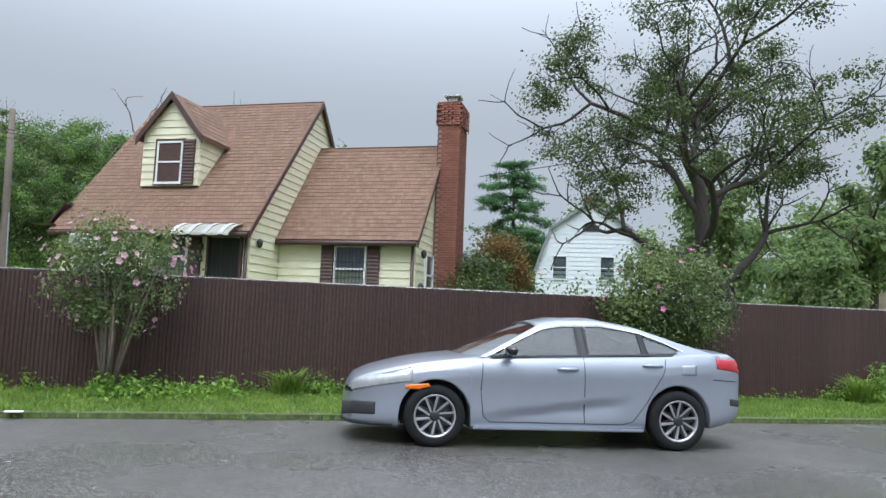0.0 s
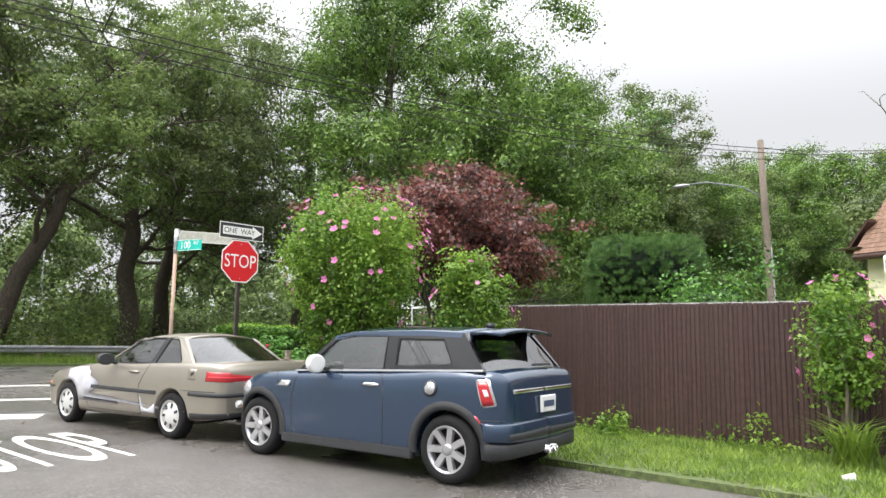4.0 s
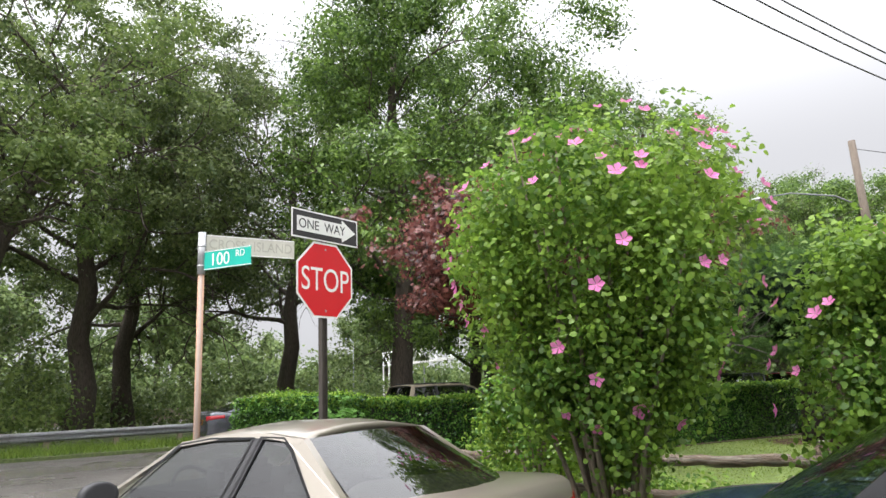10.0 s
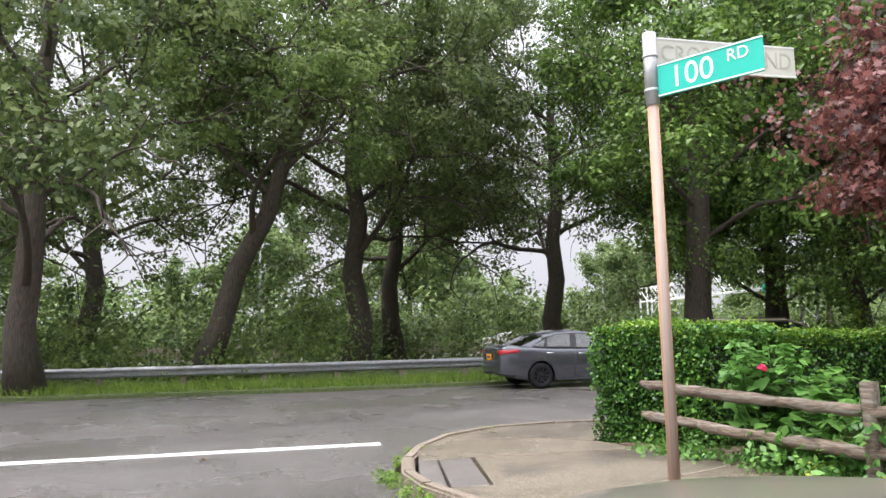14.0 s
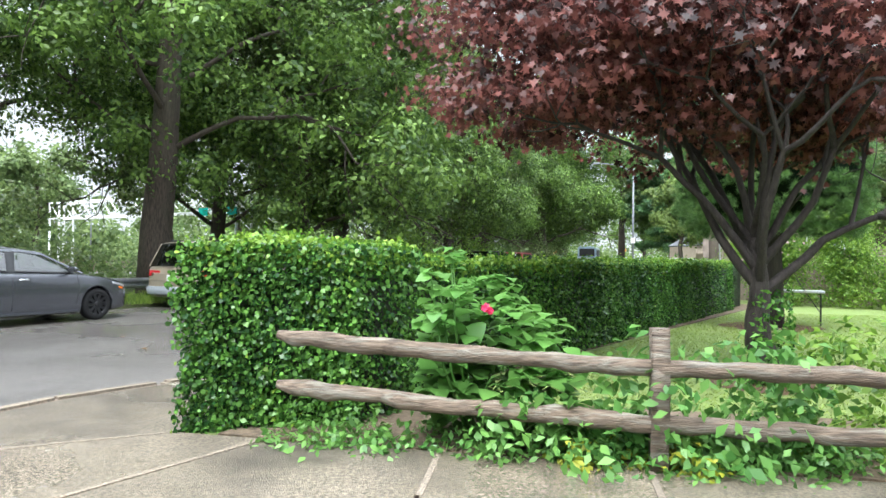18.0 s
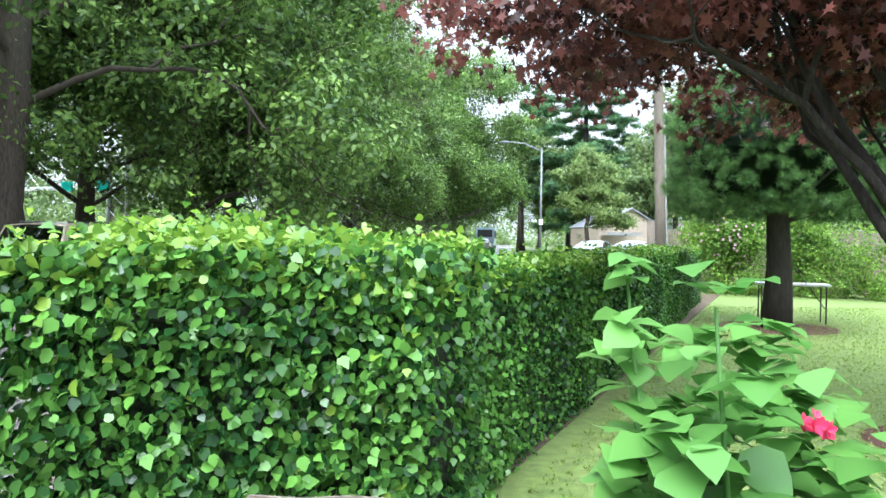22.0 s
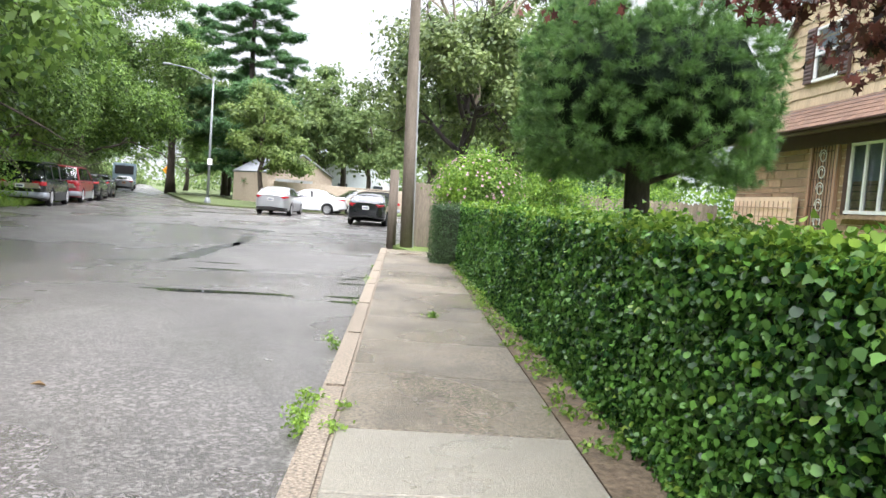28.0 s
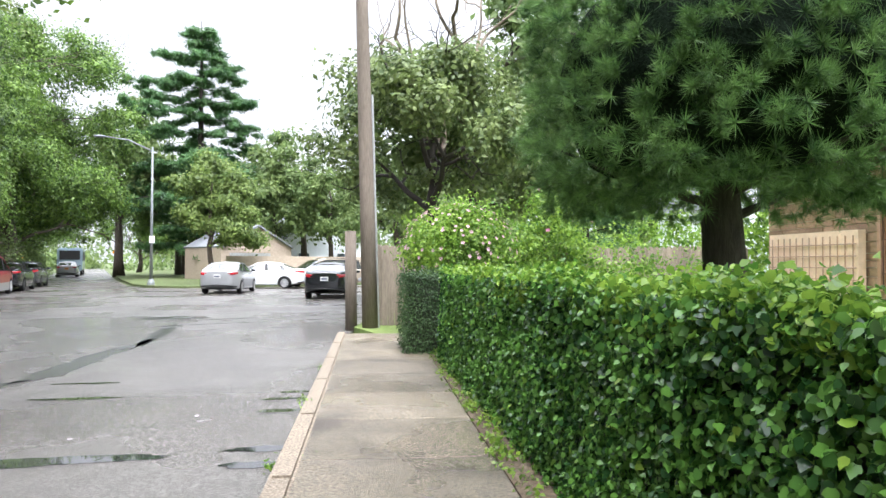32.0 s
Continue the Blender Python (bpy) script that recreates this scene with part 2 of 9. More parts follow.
M_KERB = mat("kerb_concrete", (0.215, 0.175, 0.13), 0.8, 0, 0.65, 55.0, 0.8, 80.0, 0.4, (0.16, 0.13, 0.1), 2.0, rand=0.1)
M_PAINTLINE = mat("road_paint", (0.62, 0.61, 0.56), 0.6, 0, 0.1, 40.0, 0.2, 150.0, 0.8, (0.25, 0.24, 0.22), 5.0)
M_FENCE = mat("brown_slat", (0.045, 0.021, 0.018), 0.6, 0, 0.25, 12.0, 0.1, 80.0, 0.25, (0.075, 0.045, 0.035), 0.8, island=0.16)
M_FENCE_WIRE = mat("fence_wire", (0.35, 0.34, 0.33), 0.5, 0.7, 0.2, 30.0)
M_SIDING = mat("cream_siding", (0.70, 0.665, 0.485), 0.55, 0, 0.05, 3.0, 0.08, 60.0, 0.25, (0.5, 0.46, 0.3), 0.7, rand=0.03, stretch=(1, 1, 3))
M_TRIM = mat("brown_trim", (0.07, 0.037, 0.031), 0.5, 0, 0.15, 8.0, 0.1, 60.0)
M_WHITE = mat("white_paint", (0.72, 0.73, 0.72), 0.5, 0, 0.06, 6.0, 0.05, 60.0, 0.15, (0.5, 0.5, 0.47), 2.0)
M_SHINGLE = mat("brown_shingle", (0.2, 0.118, 0.08), 0.9, 0, 0.25, 60.0, 0.5, 200.0, 0.3, (0.15, 0.095, 0.065), 0.6, island=0.15)
M_TAN_SHINGLE = mat("tan_shingle", (0.55, 0.42, 0.27), 0.75, 0, 0.12, 12.0, 0.3, 60.0, 0.3, (0.36, 0.26, 0.17), 1.2, rand=0.08, island=0.12, stretch=(4, 4, 1))
M_BRICK = mat("red_brick", (0.24, 0.085, 0.055), 0.85, 0, 0.35, 25.0, 0.4, 120.0, 0.3, (0.13, 0.06, 0.05), 1.5, rand=0.25, island=0.3)
M_MORTAR = mat("mortar", (0.30, 0.25, 0.21), 0.95, 0, 0.15, 40.0, 0.3, 150.0)
M_STONE = mat("facing_stone", (0.36, 0.24, 0.15), 0.8, 0, 0.25, 14.0, 0.5, 60.0, 0.4, (0.24, 0.16, 0.11), 2.0, rand=0.22, island=0.22)
# near-black: stands in for unlit rooms, cabins and wheel wells; also the front door
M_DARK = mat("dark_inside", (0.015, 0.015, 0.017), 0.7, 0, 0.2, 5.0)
M_BLIND = mat("window_blind", (0.30, 0.33, 0.36), 0.6, 0, 0.15, 3.0)
M_GLASS = glass_mat("window_glass", (0.36, 0.4, 0.42))
M_CARGLASS = glass_mat("car_glass", (0.48, 0.55, 0.53), least=0.1)
M_WETGLASS = glass_mat("rain_filmed_glass", (0.42, 0.48, 0.46), least=0.17)
M_TINTGLASS = glass_mat("tinted_car_glass", (0.2, 0.23, 0.22), least=0.09)
M_BARK = mat("bark", (0.075, 0.058, 0.046), 0.9, 0, 0.5, 9.0, 1.0, 22.0, 0.3, (0.10, 0.11, 0.08), 0.8, stretch=(3, 3, 0.5))
M_BARK_DARK = mat("dark_bark", (0.04, 0.032, 0.028), 0.9, 0, 0.4, 9.0, 1.0, 25.0, stretch=(3, 3, 0.5))
M_BARK_PALE = mat("pale_bark", (0.19, 0.155, 0.115), 0.85, 0, 0.35, 12.0, 0.6, 40.0, stretch=(3, 3, 0.7))
M_WEATHERED = mat("weathered_wood", (0.155, 0.115, 0.082), 0.85, 0, 0.6, 16.0, 1.0, 40.0, 0.8, (0.31, 0.31, 0.26), 5.0, rand=0.15, stretch=(0.4, 4, 4))
M_POLEWOOD = mat("pole_wood", (0.19, 0.155, 0.125), 0.9, 0, 0.3, 14.0, 0.6, 40.0, 0.35, (0.12, 0.1, 0.085), 1.2, stretch=(6, 6, 0.4))
M_BOARDWOOD = mat("board_wood", (0.25, 0.205, 0.16), 0.9, 0, 0.3, 14.0, 0.5, 40.0, 0.4, (0.15, 0.13, 0.1), 1.2, rand=0.15, stretch=(6, 6, 0.4))
M_STEEL = mat("galvanized_steel", (0.45, 0.46, 0.47), 0.5, 0.75, 0.15, 12.0, 0.1, 60.0, 0.3, (0.25, 0.2, 0.16), 2.0)
M_RUSTPOLE = mat("rusty_pole", (0.43, 0.25, 0.16), 0.7, 0.1, 0.25, 10.0, 0.2, 60.0, 0.95, (0.36, 0.36, 0.35), 1.0, stretch=(28, 28, 0.22))
M_DARKSTEEL = mat("dark_steel", (0.07, 0.06, 0.052), 0.6, 0.4, 0.2, 14.0, 0.1, 60.0)
M_LAMPSTEEL = mat("weathered_lamp_steel", (0.22, 0.235, 0.245), 0.6, 0.3, 0.15, 12.0, 0.1, 60.0, 0.3, (0.14, 0.13, 0.12), 2.0)
M_RED = mat("sign_red", (0.62, 0.012, 0.02), 0.35, 0, 0.05, 2.0)
M_SIGNWHITE = mat("sign_white", (0.78, 0.78, 0.76), 0.4, 0, 0.04, 3.0)
M_SIGNBLACK = mat("sign_black", (0.025, 0.025, 0.027), 0.4, 0, 0.1, 3.0)
M_SIGNGREEN = mat("sign_teal", (0.0, 0.42, 0.33), 0.4, 0, 0.06, 3.0)
M_SIGNFADED = mat("sign_faded", (0.55, 0.54, 0.47), 0.5, 0, 0.1, 8.0, stain=0.2, stain_col=(0.4, 0.37, 0.3))
M_FADEDTEXT = mat("faded_lettering", (0.42, 0.41, 0.35), 0.5, 0, 0.1, 8.0)
M_YELLOW = mat("sign_yellow", (0.85, 0.33, 0.01), 0.45, 0, 0.05, 3.0)
M_RUBBER = mat("tyre_rubber", (0.013, 0.013, 0.0135), 0.85, 0, 0.2, 30.0, 0.3, 90.0, spec=0.25)
M_ALLOY = mat("alloy_rim", (0.52, 0.52, 0.53), 0.3, 0.85, 0.06, 6.0)
M_BLACKRIM = mat("black_rim", (0.02, 0.02, 0.022), 0.35, 0.4, 0.1, 6.0)
M_WHITERIM = mat("pale_wheel_cover", (0.58, 0.58, 0.56), 0.45, 0.2, 0.08, 8.0, stain=0.3, stain_col=(0.3, 0.28, 0.25))
M_PLASTIC = mat("black_plastic", (0.028, 0.029, 0.031), 0.55, 0, 0.15, 20.0, 0.1, 120.0)
M_GLOSSBLACK = mat("gloss_black", (0.008, 0.008, 0.009), 0.12, 0, 0.1, 4.0, coat=0.5)
# dark fill for the shade behind hedge and bush leaves
M_HEDGESHADE = mat("hedge_shade_fill", (0.022, 0.032, 0.013), 0.95, 0, 0.7, 45.0, 1.0, 60.0)
# near-black fill that puts shade between the pine's needles
M_PINESHADE = mat("pine_shade_fill", (0.008, 0.014, 0.008), 1.0, 0, 0.7, 45.0, 1.0, 60.0, spec=0.05)
M_CHROME = mat("chrome", (0.72, 0.73, 0.74), 0.12, 1.0, 0.03, 3.0)
M_LAMPRED = mat("red_lens", (0.38, 0.012, 0.018), 0.12, 0, 0.1, 20.0, coat=0.6)
M_LAMPAMBER = mat("amber_lens", (0.75, 0.17, 0.01), 0.15, 0, 0.1, 20.0, coat=0.6)
M_LAMPCLEAR = mat("clear_lens", (0.36, 0.37, 0.38), 0.1, 0.3, 0.15, 20.0, coat=0.8)
M_SEAT = mat("seat_cloth", (0.10, 0.10, 0.105), 0.9, 0, 0.2, 30.0)
M_PLATE = mat("plate_white", (0.7, 0.7, 0.68), 0.4, 0, 0.05, 5.0)
M_PLATEBAR = mat("plate_bar", (0.06, 0.08, 0.14), 0.4, 0, 0.05, 5.0)
M_SILVER = paint("silver_blue_paint", (0.31, 0.335, 0.385), 0.5, 0.32)
M_NAVY = paint("navy_blue_paint", (0.018, 0.038, 0.073), 0.26, 0.2)
M_BEIGE = paint("pale_gold_paint", (0.27, 0.243, 0.20), 0.5, 0.34)
M_PRIMER = mat("primer_patch", (0.46, 0.46, 0.50), 0.6, 0, 0.15, 6.0, 0.05, 60.0, 0.5, (0.33, 0.30, 0.26), 4.0)
M_GREY = paint("gunmetal_paint", (0.105, 0.11, 0.125), 0.7, 0.24)
M_VANTAN = paint("tan_paint", (0.40, 0.34, 0.26), 0.5, 0.32)
M_VANLOW = paint("grey_lower_paint", (0.38, 0.41, 0.45), 0.4, 0.35)
M_CARWHITE = paint("white_car_paint", (0.62, 0.63, 0.64), 0.0, 0.3)
M_CARBLACK = paint("black_car_paint", (0.012, 0.013, 0.016), 0.2, 0.2)
M_CARRED = paint("red_car_paint", (0.35, 0.03, 0.04), 0.3, 0.3)
M_CARSILVER = paint("silver_car_paint", (0.45, 0.46, 0.48), 0.6, 0.3)
M_BUSBLUE = paint("bus_paint", (0.30, 0.40, 0.48), 0.1, 0.35)
M_MIRROR = mat("mirror_shell_white", (0.75, 0.76, 0.75), 0.35, 0, 0.03, 4.0, coat=0.5)
M_WIRE = mat("black_wire", (0.03, 0.03, 0.03), 0.7, 0, 0.1, 4.0)
L_HEDGE = leaf_mat("hedge_leaf", (0.022, 0.07, 0.017), (0.135, 0.30, 0.05), 0.25, 0.3, tone=0.75)
L_HEDGETOP = leaf_mat("young_hedge_leaf", (0.07, 0.17, 0.025), (0.27, 0.42, 0.055), 0.26, 0.4, tone=0.6)
L_BOX = leaf_mat("boxwood_leaf", (0.018, 0.045, 0.014), (0.055, 0.105, 0.03), 0.6, 0.2)
L_OAK = leaf_mat("oak_leaf", (0.055, 0.093, 0.032), (0.205, 0.265, 0.085), 0.4, 0.4)
L_DARKOAK = leaf_mat("dark_oak_leaf", (0.03, 0.055, 0.018), (0.13, 0.175, 0.05), 0.4, 0.35)
L_OAKLIGHT = leaf_mat("locust_leaf", (0.075, 0.13, 0.035), (0.24, 0.32, 0.09), 0.4, 0.5)
L_LINDEN = leaf_mat("linden_leaf", (0.042, 0.092, 0.021), (0.21, 0.335, 0.066), 0.4, 0.35, tone=0.5)
L_FAR = leaf_mat("far_leaf", (0.085, 0.14, 0.05), (0.24, 0.32, 0.11), 0.5, 0.5, patch_scale=0.35)
L_MAPLE = leaf_mat("red_maple_leaf", (0.045, 0.024, 0.022), (0.265, 0.098, 0.082), 0.22, 0.42, tone=0.6)
L_PINE = leaf_mat("pine_needle", (0.03, 0.085, 0.034), (0.13, 0.265, 0.085), 0.4, 0.4)
L_SOFTPINE = leaf_mat("soft_pine_needle", (0.024, 0.072, 0.022), (0.185, 0.32, 0.09), 0.4, 0.4, tone=0.3, patch_scale=5.0)
L_ROSE = leaf_mat("shrub_leaf", (0.07, 0.155, 0.022), (0.27, 0.42, 0.065), 0.38, 0.5, tone=0.5)
L_BIGLEAF = leaf_mat("hydrangea_leaf", (0.06, 0.17, 0.034), (0.18, 0.36, 0.08), 0.35, 0.4, tone=0.5)
L_YELLOWGREEN = leaf_mat("golden_leaf", (0.20, 0.24, 0.02), (0.45, 0.46, 0.05), 0.45, 0.4)
L_RUST = leaf_mat("rusty_leaf", (0.10, 0.055, 0.02), (0.26, 0.16, 0.045), 0.5, 0.4)
L_GRASS = leaf_mat("grass_blade", (0.09, 0.16, 0.025), (0.26, 0.37, 0.06), 0.5, 0.4, patch_scale=2.0)
L_LAWN = leaf_mat("lawn_blade", (0.16, 0.235, 0.045), (0.27, 0.35, 0.075), 0.5, 0.4, patch_scale=0.6)
L_DEAD = leaf_mat("dry_leaf", (0.12, 0.07, 0.035), (0.30, 0.2, 0.1), 0.7, 0.2)
M_PALEPETAL = leaf_mat("pale_blossom", (0.5, 0.26, 0.34), (0.68, 0.44, 0.52), 0.5, 0.4)
M_PETAL = leaf_mat("pink_petal", (0.68, 0.13, 0.40), (0.88, 0.34, 0.62), 0.5, 0.4)
M_REDPETAL = leaf_mat("crimson_petal", (0.6, 0.03, 0.10), (0.8, 0.08, 0.2), 0.5, 0.4)


# ---- building helpers ----
def part(name, bm, material, parent=None, label="", smooth=False):
    """One mesh object from a bmesh, under a thing or a part."""
    me = bpy.data.meshes.new(name)
    bm.to_mesh(me)
    bm.free()
    return part_mesh(name, me, material, parent, label, smooth)


def part_mesh(name, me, material, parent=None, label="", smooth=False):
    if material is not None and not me.materials:
        me.materials.append(material)
    if smooth:
        me.polygons.foreach_set("use_smooth", [True] * len(me.polygons))
    ob = new(name, me)
    if parent is not None:
        ob.parent = parent
    return tagged(ob, label)


def thing(name, label, category, m=None, group="", kind=""):
    ob = new(name)
    if m is not None:
        ob.matrix_world = m
    return tagged(ob, label, category, group, kind)


def box(bm, x0, x1, y0, y1, z0, z1, m=None):
    vs = [bm.verts.new((x, y, z)) for z in (z0, z1) for x, y in ((x0, y0), (x1, y0), (x1, y1), (x0, y1))]
    for f in ((3, 2, 1, 0), (4, 5, 6, 7), (0, 1, 5, 4), (1, 2, 6, 5), (2, 3, 7, 6), (3, 0, 4, 7)):
        bm.faces.new([vs[i] for i in f])
    if m is not None:
        bmesh.ops.transform(bm, matrix=m, verts=vs)
    return vs


def bevelled_box(x0, x1, y0, y1, z0, z1, r=0.01, seg=2):
    bm = bmesh.new()
    box(bm, x0, x1, y0, y1, z0, z1)
    bmesh.ops.bevel(bm, geom=bm.edges[:], offset=r, segments=seg, affect="EDGES")
    return bm


def prism(bm, outline, z0, z1):
    """An upright prism over a ccw outline of (x, y)."""
    lo, hi = [bm.verts.new((x, y, z0)) for x, y in outline], [bm.verts.new((x, y, z1)) for x, y in outline]
    bm.faces.new(hi), bm.faces.new(lo[::-1])
    for i in range(len(lo)):
        j = (i + 1) % len(lo)
        bm.faces.new((lo[i], lo[j], hi[j], hi[i]))
    return bm


def slab(pts, thick):
    """A plate of some thickness between a 3D polygon and its copy moved by the vector thick."""
    bm = bmesh.new()
    a = [bm.verts.new(p) for p in pts]
    b = [bm.verts.new(Vector(p) + Vector(thick)) for p in pts]
    bm.faces.new(a), bm.faces.new(b[::-1])
    for i in range(len(a)):
        j = (i + 1) % len(a)
        bm.faces.new((a[j], a[i], b[i], b[j]))
    bmesh.ops.recalc_face_normals(bm, faces=bm.faces[:])
    return bm


def tube(bm, path, radii, sides=8, caps=True):
    """A round limb along a path of points, with a radius at each."""
    rings, side = [], None
    for i, p in enumerate(path):
        d = (Vector(path[min(i + 1, len(path) - 1)]) - Vector(path[max(i - 1, 0)])).normalized()
        if side is None:
            side = d.cross(Vector((0, 0, 1)) if abs(d.z) < 0.9 else Vector((1, 0, 0))).normalized()
        side = (side - d * side.dot(d)).normalized()
        up = d.cross(side)
        r = radii[i]
        rings.append([bm.verts.new(Vector(p) + r * (math.cos(a) * side + math.sin(a) * up)) for a in (2 * math.pi * k / sides for k in range(sides))])
    for a, b in zip(rings, rings[1:]):
        for k in range(sides):
            bm.faces.new((a[k], a[(k + 1) % sides], b[(k + 1) % sides], b[k]))
    if caps:
        bm.faces.new(rings[0][::-1]), bm.faces.new(rings[-1])
    return bm


def rod(p, q, r, sides=8, r2=None):
    return tube(bmesh.new(), [p, q], [r, r if r2 is None else r2], sides)


def lathe(profile, sides=24, axis="z", caps=True):
    """A turned solid from (radius, height) pairs round z, or round y when axis is 'y'."""
    bm, rings = bmesh.new(), []
    for r, h in profile:
        ring = []
        for k in range(sides):
            a = 2 * math.pi * k / sides
            ring.append(bm.verts.new((r * math.cos(a), r * math.sin(a), h) if axis == "z" else (r * math.cos(a), h, r * math.sin(a))))
        rings.append(ring)
    for a, b in zip(rings, rings[1:]):
        for k in range(sides):
            bm.faces.new((a[k], a[(k + 1) % sides], b[(k + 1) % sides], b[k]))
    if caps:
        bm.faces.new(rings[0][::-1]), bm.faces.new(rings[-1])
    bmesh.ops.recalc_face_normals(bm, faces=bm.faces[:])
    return bm


def ball(rx, ry, rz, seg=16, rings=10):
    bm = bmesh.new()
    bmesh.ops.create_uvsphere(bm, u_segments=seg, v_segments=rings, radius=1, matrix=Matrix.Diagonal((rx, ry, rz, 1)))
    return bm


def quads_mesh(name, verts, per=4):
    """A mesh of loose faces of `per` corners each, from an array of their corners."""
    verts = np.asarray(verts, np.float32).reshape(-1, 3)
    count = len(verts) // per
    me = bpy.data.meshes.new(name)
    me.vertices.add(len(verts))
    me.vertices.foreach_set("co", verts.ravel())
    me.loops.add(len(verts))
    me.loops.foreach_set("vertex_index", np.arange(len(verts), dtype=np.int32))
    me.polygons.add(count)
    me.polygons.foreach_set("loop_start", np.arange(0, len(verts), per, dtype=np.int32))
    me.update(calc_edges=True)
    return me


def unit(a):
    return a / np.maximum(np.linalg.norm(a, axis=-1, keepdims=True), 1e-9)


def leaves(name, places, facing, size, rng, wide=0.55, fold=0.25, spread=0.7, droop=0.2, fine=False):
    """Folded leaves at the given places: each faces roughly outwards and points to a side of its own."""
    n = len(places)
    nrm = unit(np.asarray(facing) + rng.normal(0, spread, (n, 3)))
    way = rng.normal(0, 1, (n, 3))
    way[:, 2] -= droop
    way = unit(way - nrm * (way * nrm).sum(1, keepdims=True))
    side = np.cross(nrm, way)
    ln = (np.asarray(size) * rng.uniform(0.65, 1.25, n))[:, None] if np.ndim(size) == 0 else np.asarray(size)[:, None]
    p = np.asarray(places)
    wing, lift = side * ln * wide * 0.5, nrm * ln * fold * 0.5
    if fine == "star":
        spokes = ((-0.5, 0.0), (-0.22, 0.16), (-0.3, 0.55), (0.0, 0.22), (0.14, 0.62), (0.16, 0.17), (0.55, 0.0), (0.16, -0.17), (0.14, -0.62), (0.0, -0.22), (-0.3, -0.55), (-0.22, -0.16))
        v = np.stack([p + way * ln * a + side * ln * b * wide * 1.4 + nrm * ln * fold * abs(b) * 0.7 - nrm * ln * 0.12 * (a > 0.3) for a, b in spokes], 1)
        return quads_mesh(name, v, 12)
    if fine == "ivy":
        spokes = ((-0.42, 0.0), (-0.44, 0.22), (-0.22, 0.42), (0.04, 0.5), (0.1, 0.35), (0.3, 0.24), (0.52, 0.0), (0.3, -0.24), (0.1, -0.35), (0.04, -0.5), (-0.22, -0.42), (-0.44, -0.22))
        v = np.stack([p + way * ln * a + side * ln * b * wide * 1.5 + nrm * ln * fold * abs(b) * 0.8 - nrm * ln * 0.14 * (a > 0.3) for a, b in spokes], 1)
        return quads_mesh(name, v, 12)
    if fine == "lobe":
        spokes = ((-0.5, 0.0), (-0.42, 0.3), (-0.12, 0.52), (0.08, 0.34), (0.24, 0.3), (0.5, 0.0), (0.24, -0.3), (0.08, -0.34), (-0.12, -0.52), (-0.42, -0.3))
        v = np.stack([p + way * ln * a + side * ln * b * wide * 1.35 + nrm * ln * fold * abs(b) * 0.8 - nrm * ln * 0.1 * (a > 0.3) for a, b in spokes], 1)
        return quads_mesh(name, v, 10)
    if fine:
        v = np.stack([p - way * ln * 0.5, p + wing * 0.75 + lift * 0.8 - way * ln * 0.28, p + wing + lift - way * ln * 0.02, p + wing * 0.62 + lift * 0.5 + way * ln * 0.26, p + way * ln * 0.5,
                      p - wing * 0.62 + lift * 0.5 + way * ln * 0.26, p - wing + lift - way * ln * 0.02, p - wing * 0.75 + lift * 0.8 - way * ln * 0.28], 1)
        return quads_mesh(name, v, 8)
    v = np.stack([p - way * ln * 0.5, p + wing + lift - way * ln * 0.05, p + way * ln * 0.5, p - wing + lift - way * ln * 0.05], 1)
    return quads_mesh(name, v)


def blades(name, places, height, rng, width=0.012, lean=0.4):
    """Upright grass blades, three corners each."""
    n = len(places)
    a = rng.uniform(0, 2 * np.pi, n)
    side = np.stack([np.cos(a), np.sin(a), 0 * a], 1) * width
    tip = np.stack([rng.normal(0, lean, n), rng.normal(0, lean, n), np.ones(n)], 1) * (height * rng.uniform(0.5, 1.2, n))[:, None]
    p = np.asarray(places)
    return quads_mesh(name, np.stack([p - side, p + side, p + tip], 1), 3)


def inside(poly, xy):
    """Which of the points lie inside a polygon."""
    x, y = xy[:, 0], xy[:, 1]
    hit = np.zeros(len(xy), bool)
    for (x0, y0), (x1, y1) in zip(poly, poly[1:] + poly[:1]):
        cross = ((y0 > y) != (y1 > y)) & (x < (x1 - x0) * (y - y0) / ((y1 - y0) or 1e-9) + x0)
        hit ^= cross
    return hit


def scatter(poly, density, rng):
    a = np.array(poly)
    lo, hi = a.min(0), a.max(0)
    n = int(density * np.prod(hi - lo))
    p = rng.uniform(lo, hi, (n, 2))
    return p[inside(list(map(tuple, poly)), p)]


def words(text, size, material, parent, m, name="lettering", depth=0.003, align="CENTER", xscale=1.0):
    """Built-in lettering as a thin mesh part, its middle at m, reading along m's x with m's z towards the reader."""
    cu = bpy.data.curves.new(name, "FONT")
    cu.body, cu.size, cu.extrude, cu.align_x, cu.align_y = text, size, depth, align, "CENTER"
    tmp = bpy.data.objects.new(name, cu)
    scene.collection.objects.link(tmp)
    bpy.context.view_layer.update()
    me = bpy.data.meshes.new_from_object(tmp.evaluated_get(bpy.context.evaluated_depsgraph_get()))
    bpy.data.objects.remove(tmp)
    me.transform(m @ Matrix.Diagonal((xscale, 1, 1, 1)))
    me.materials.clear()
    return part_mesh(name, me, material, parent)


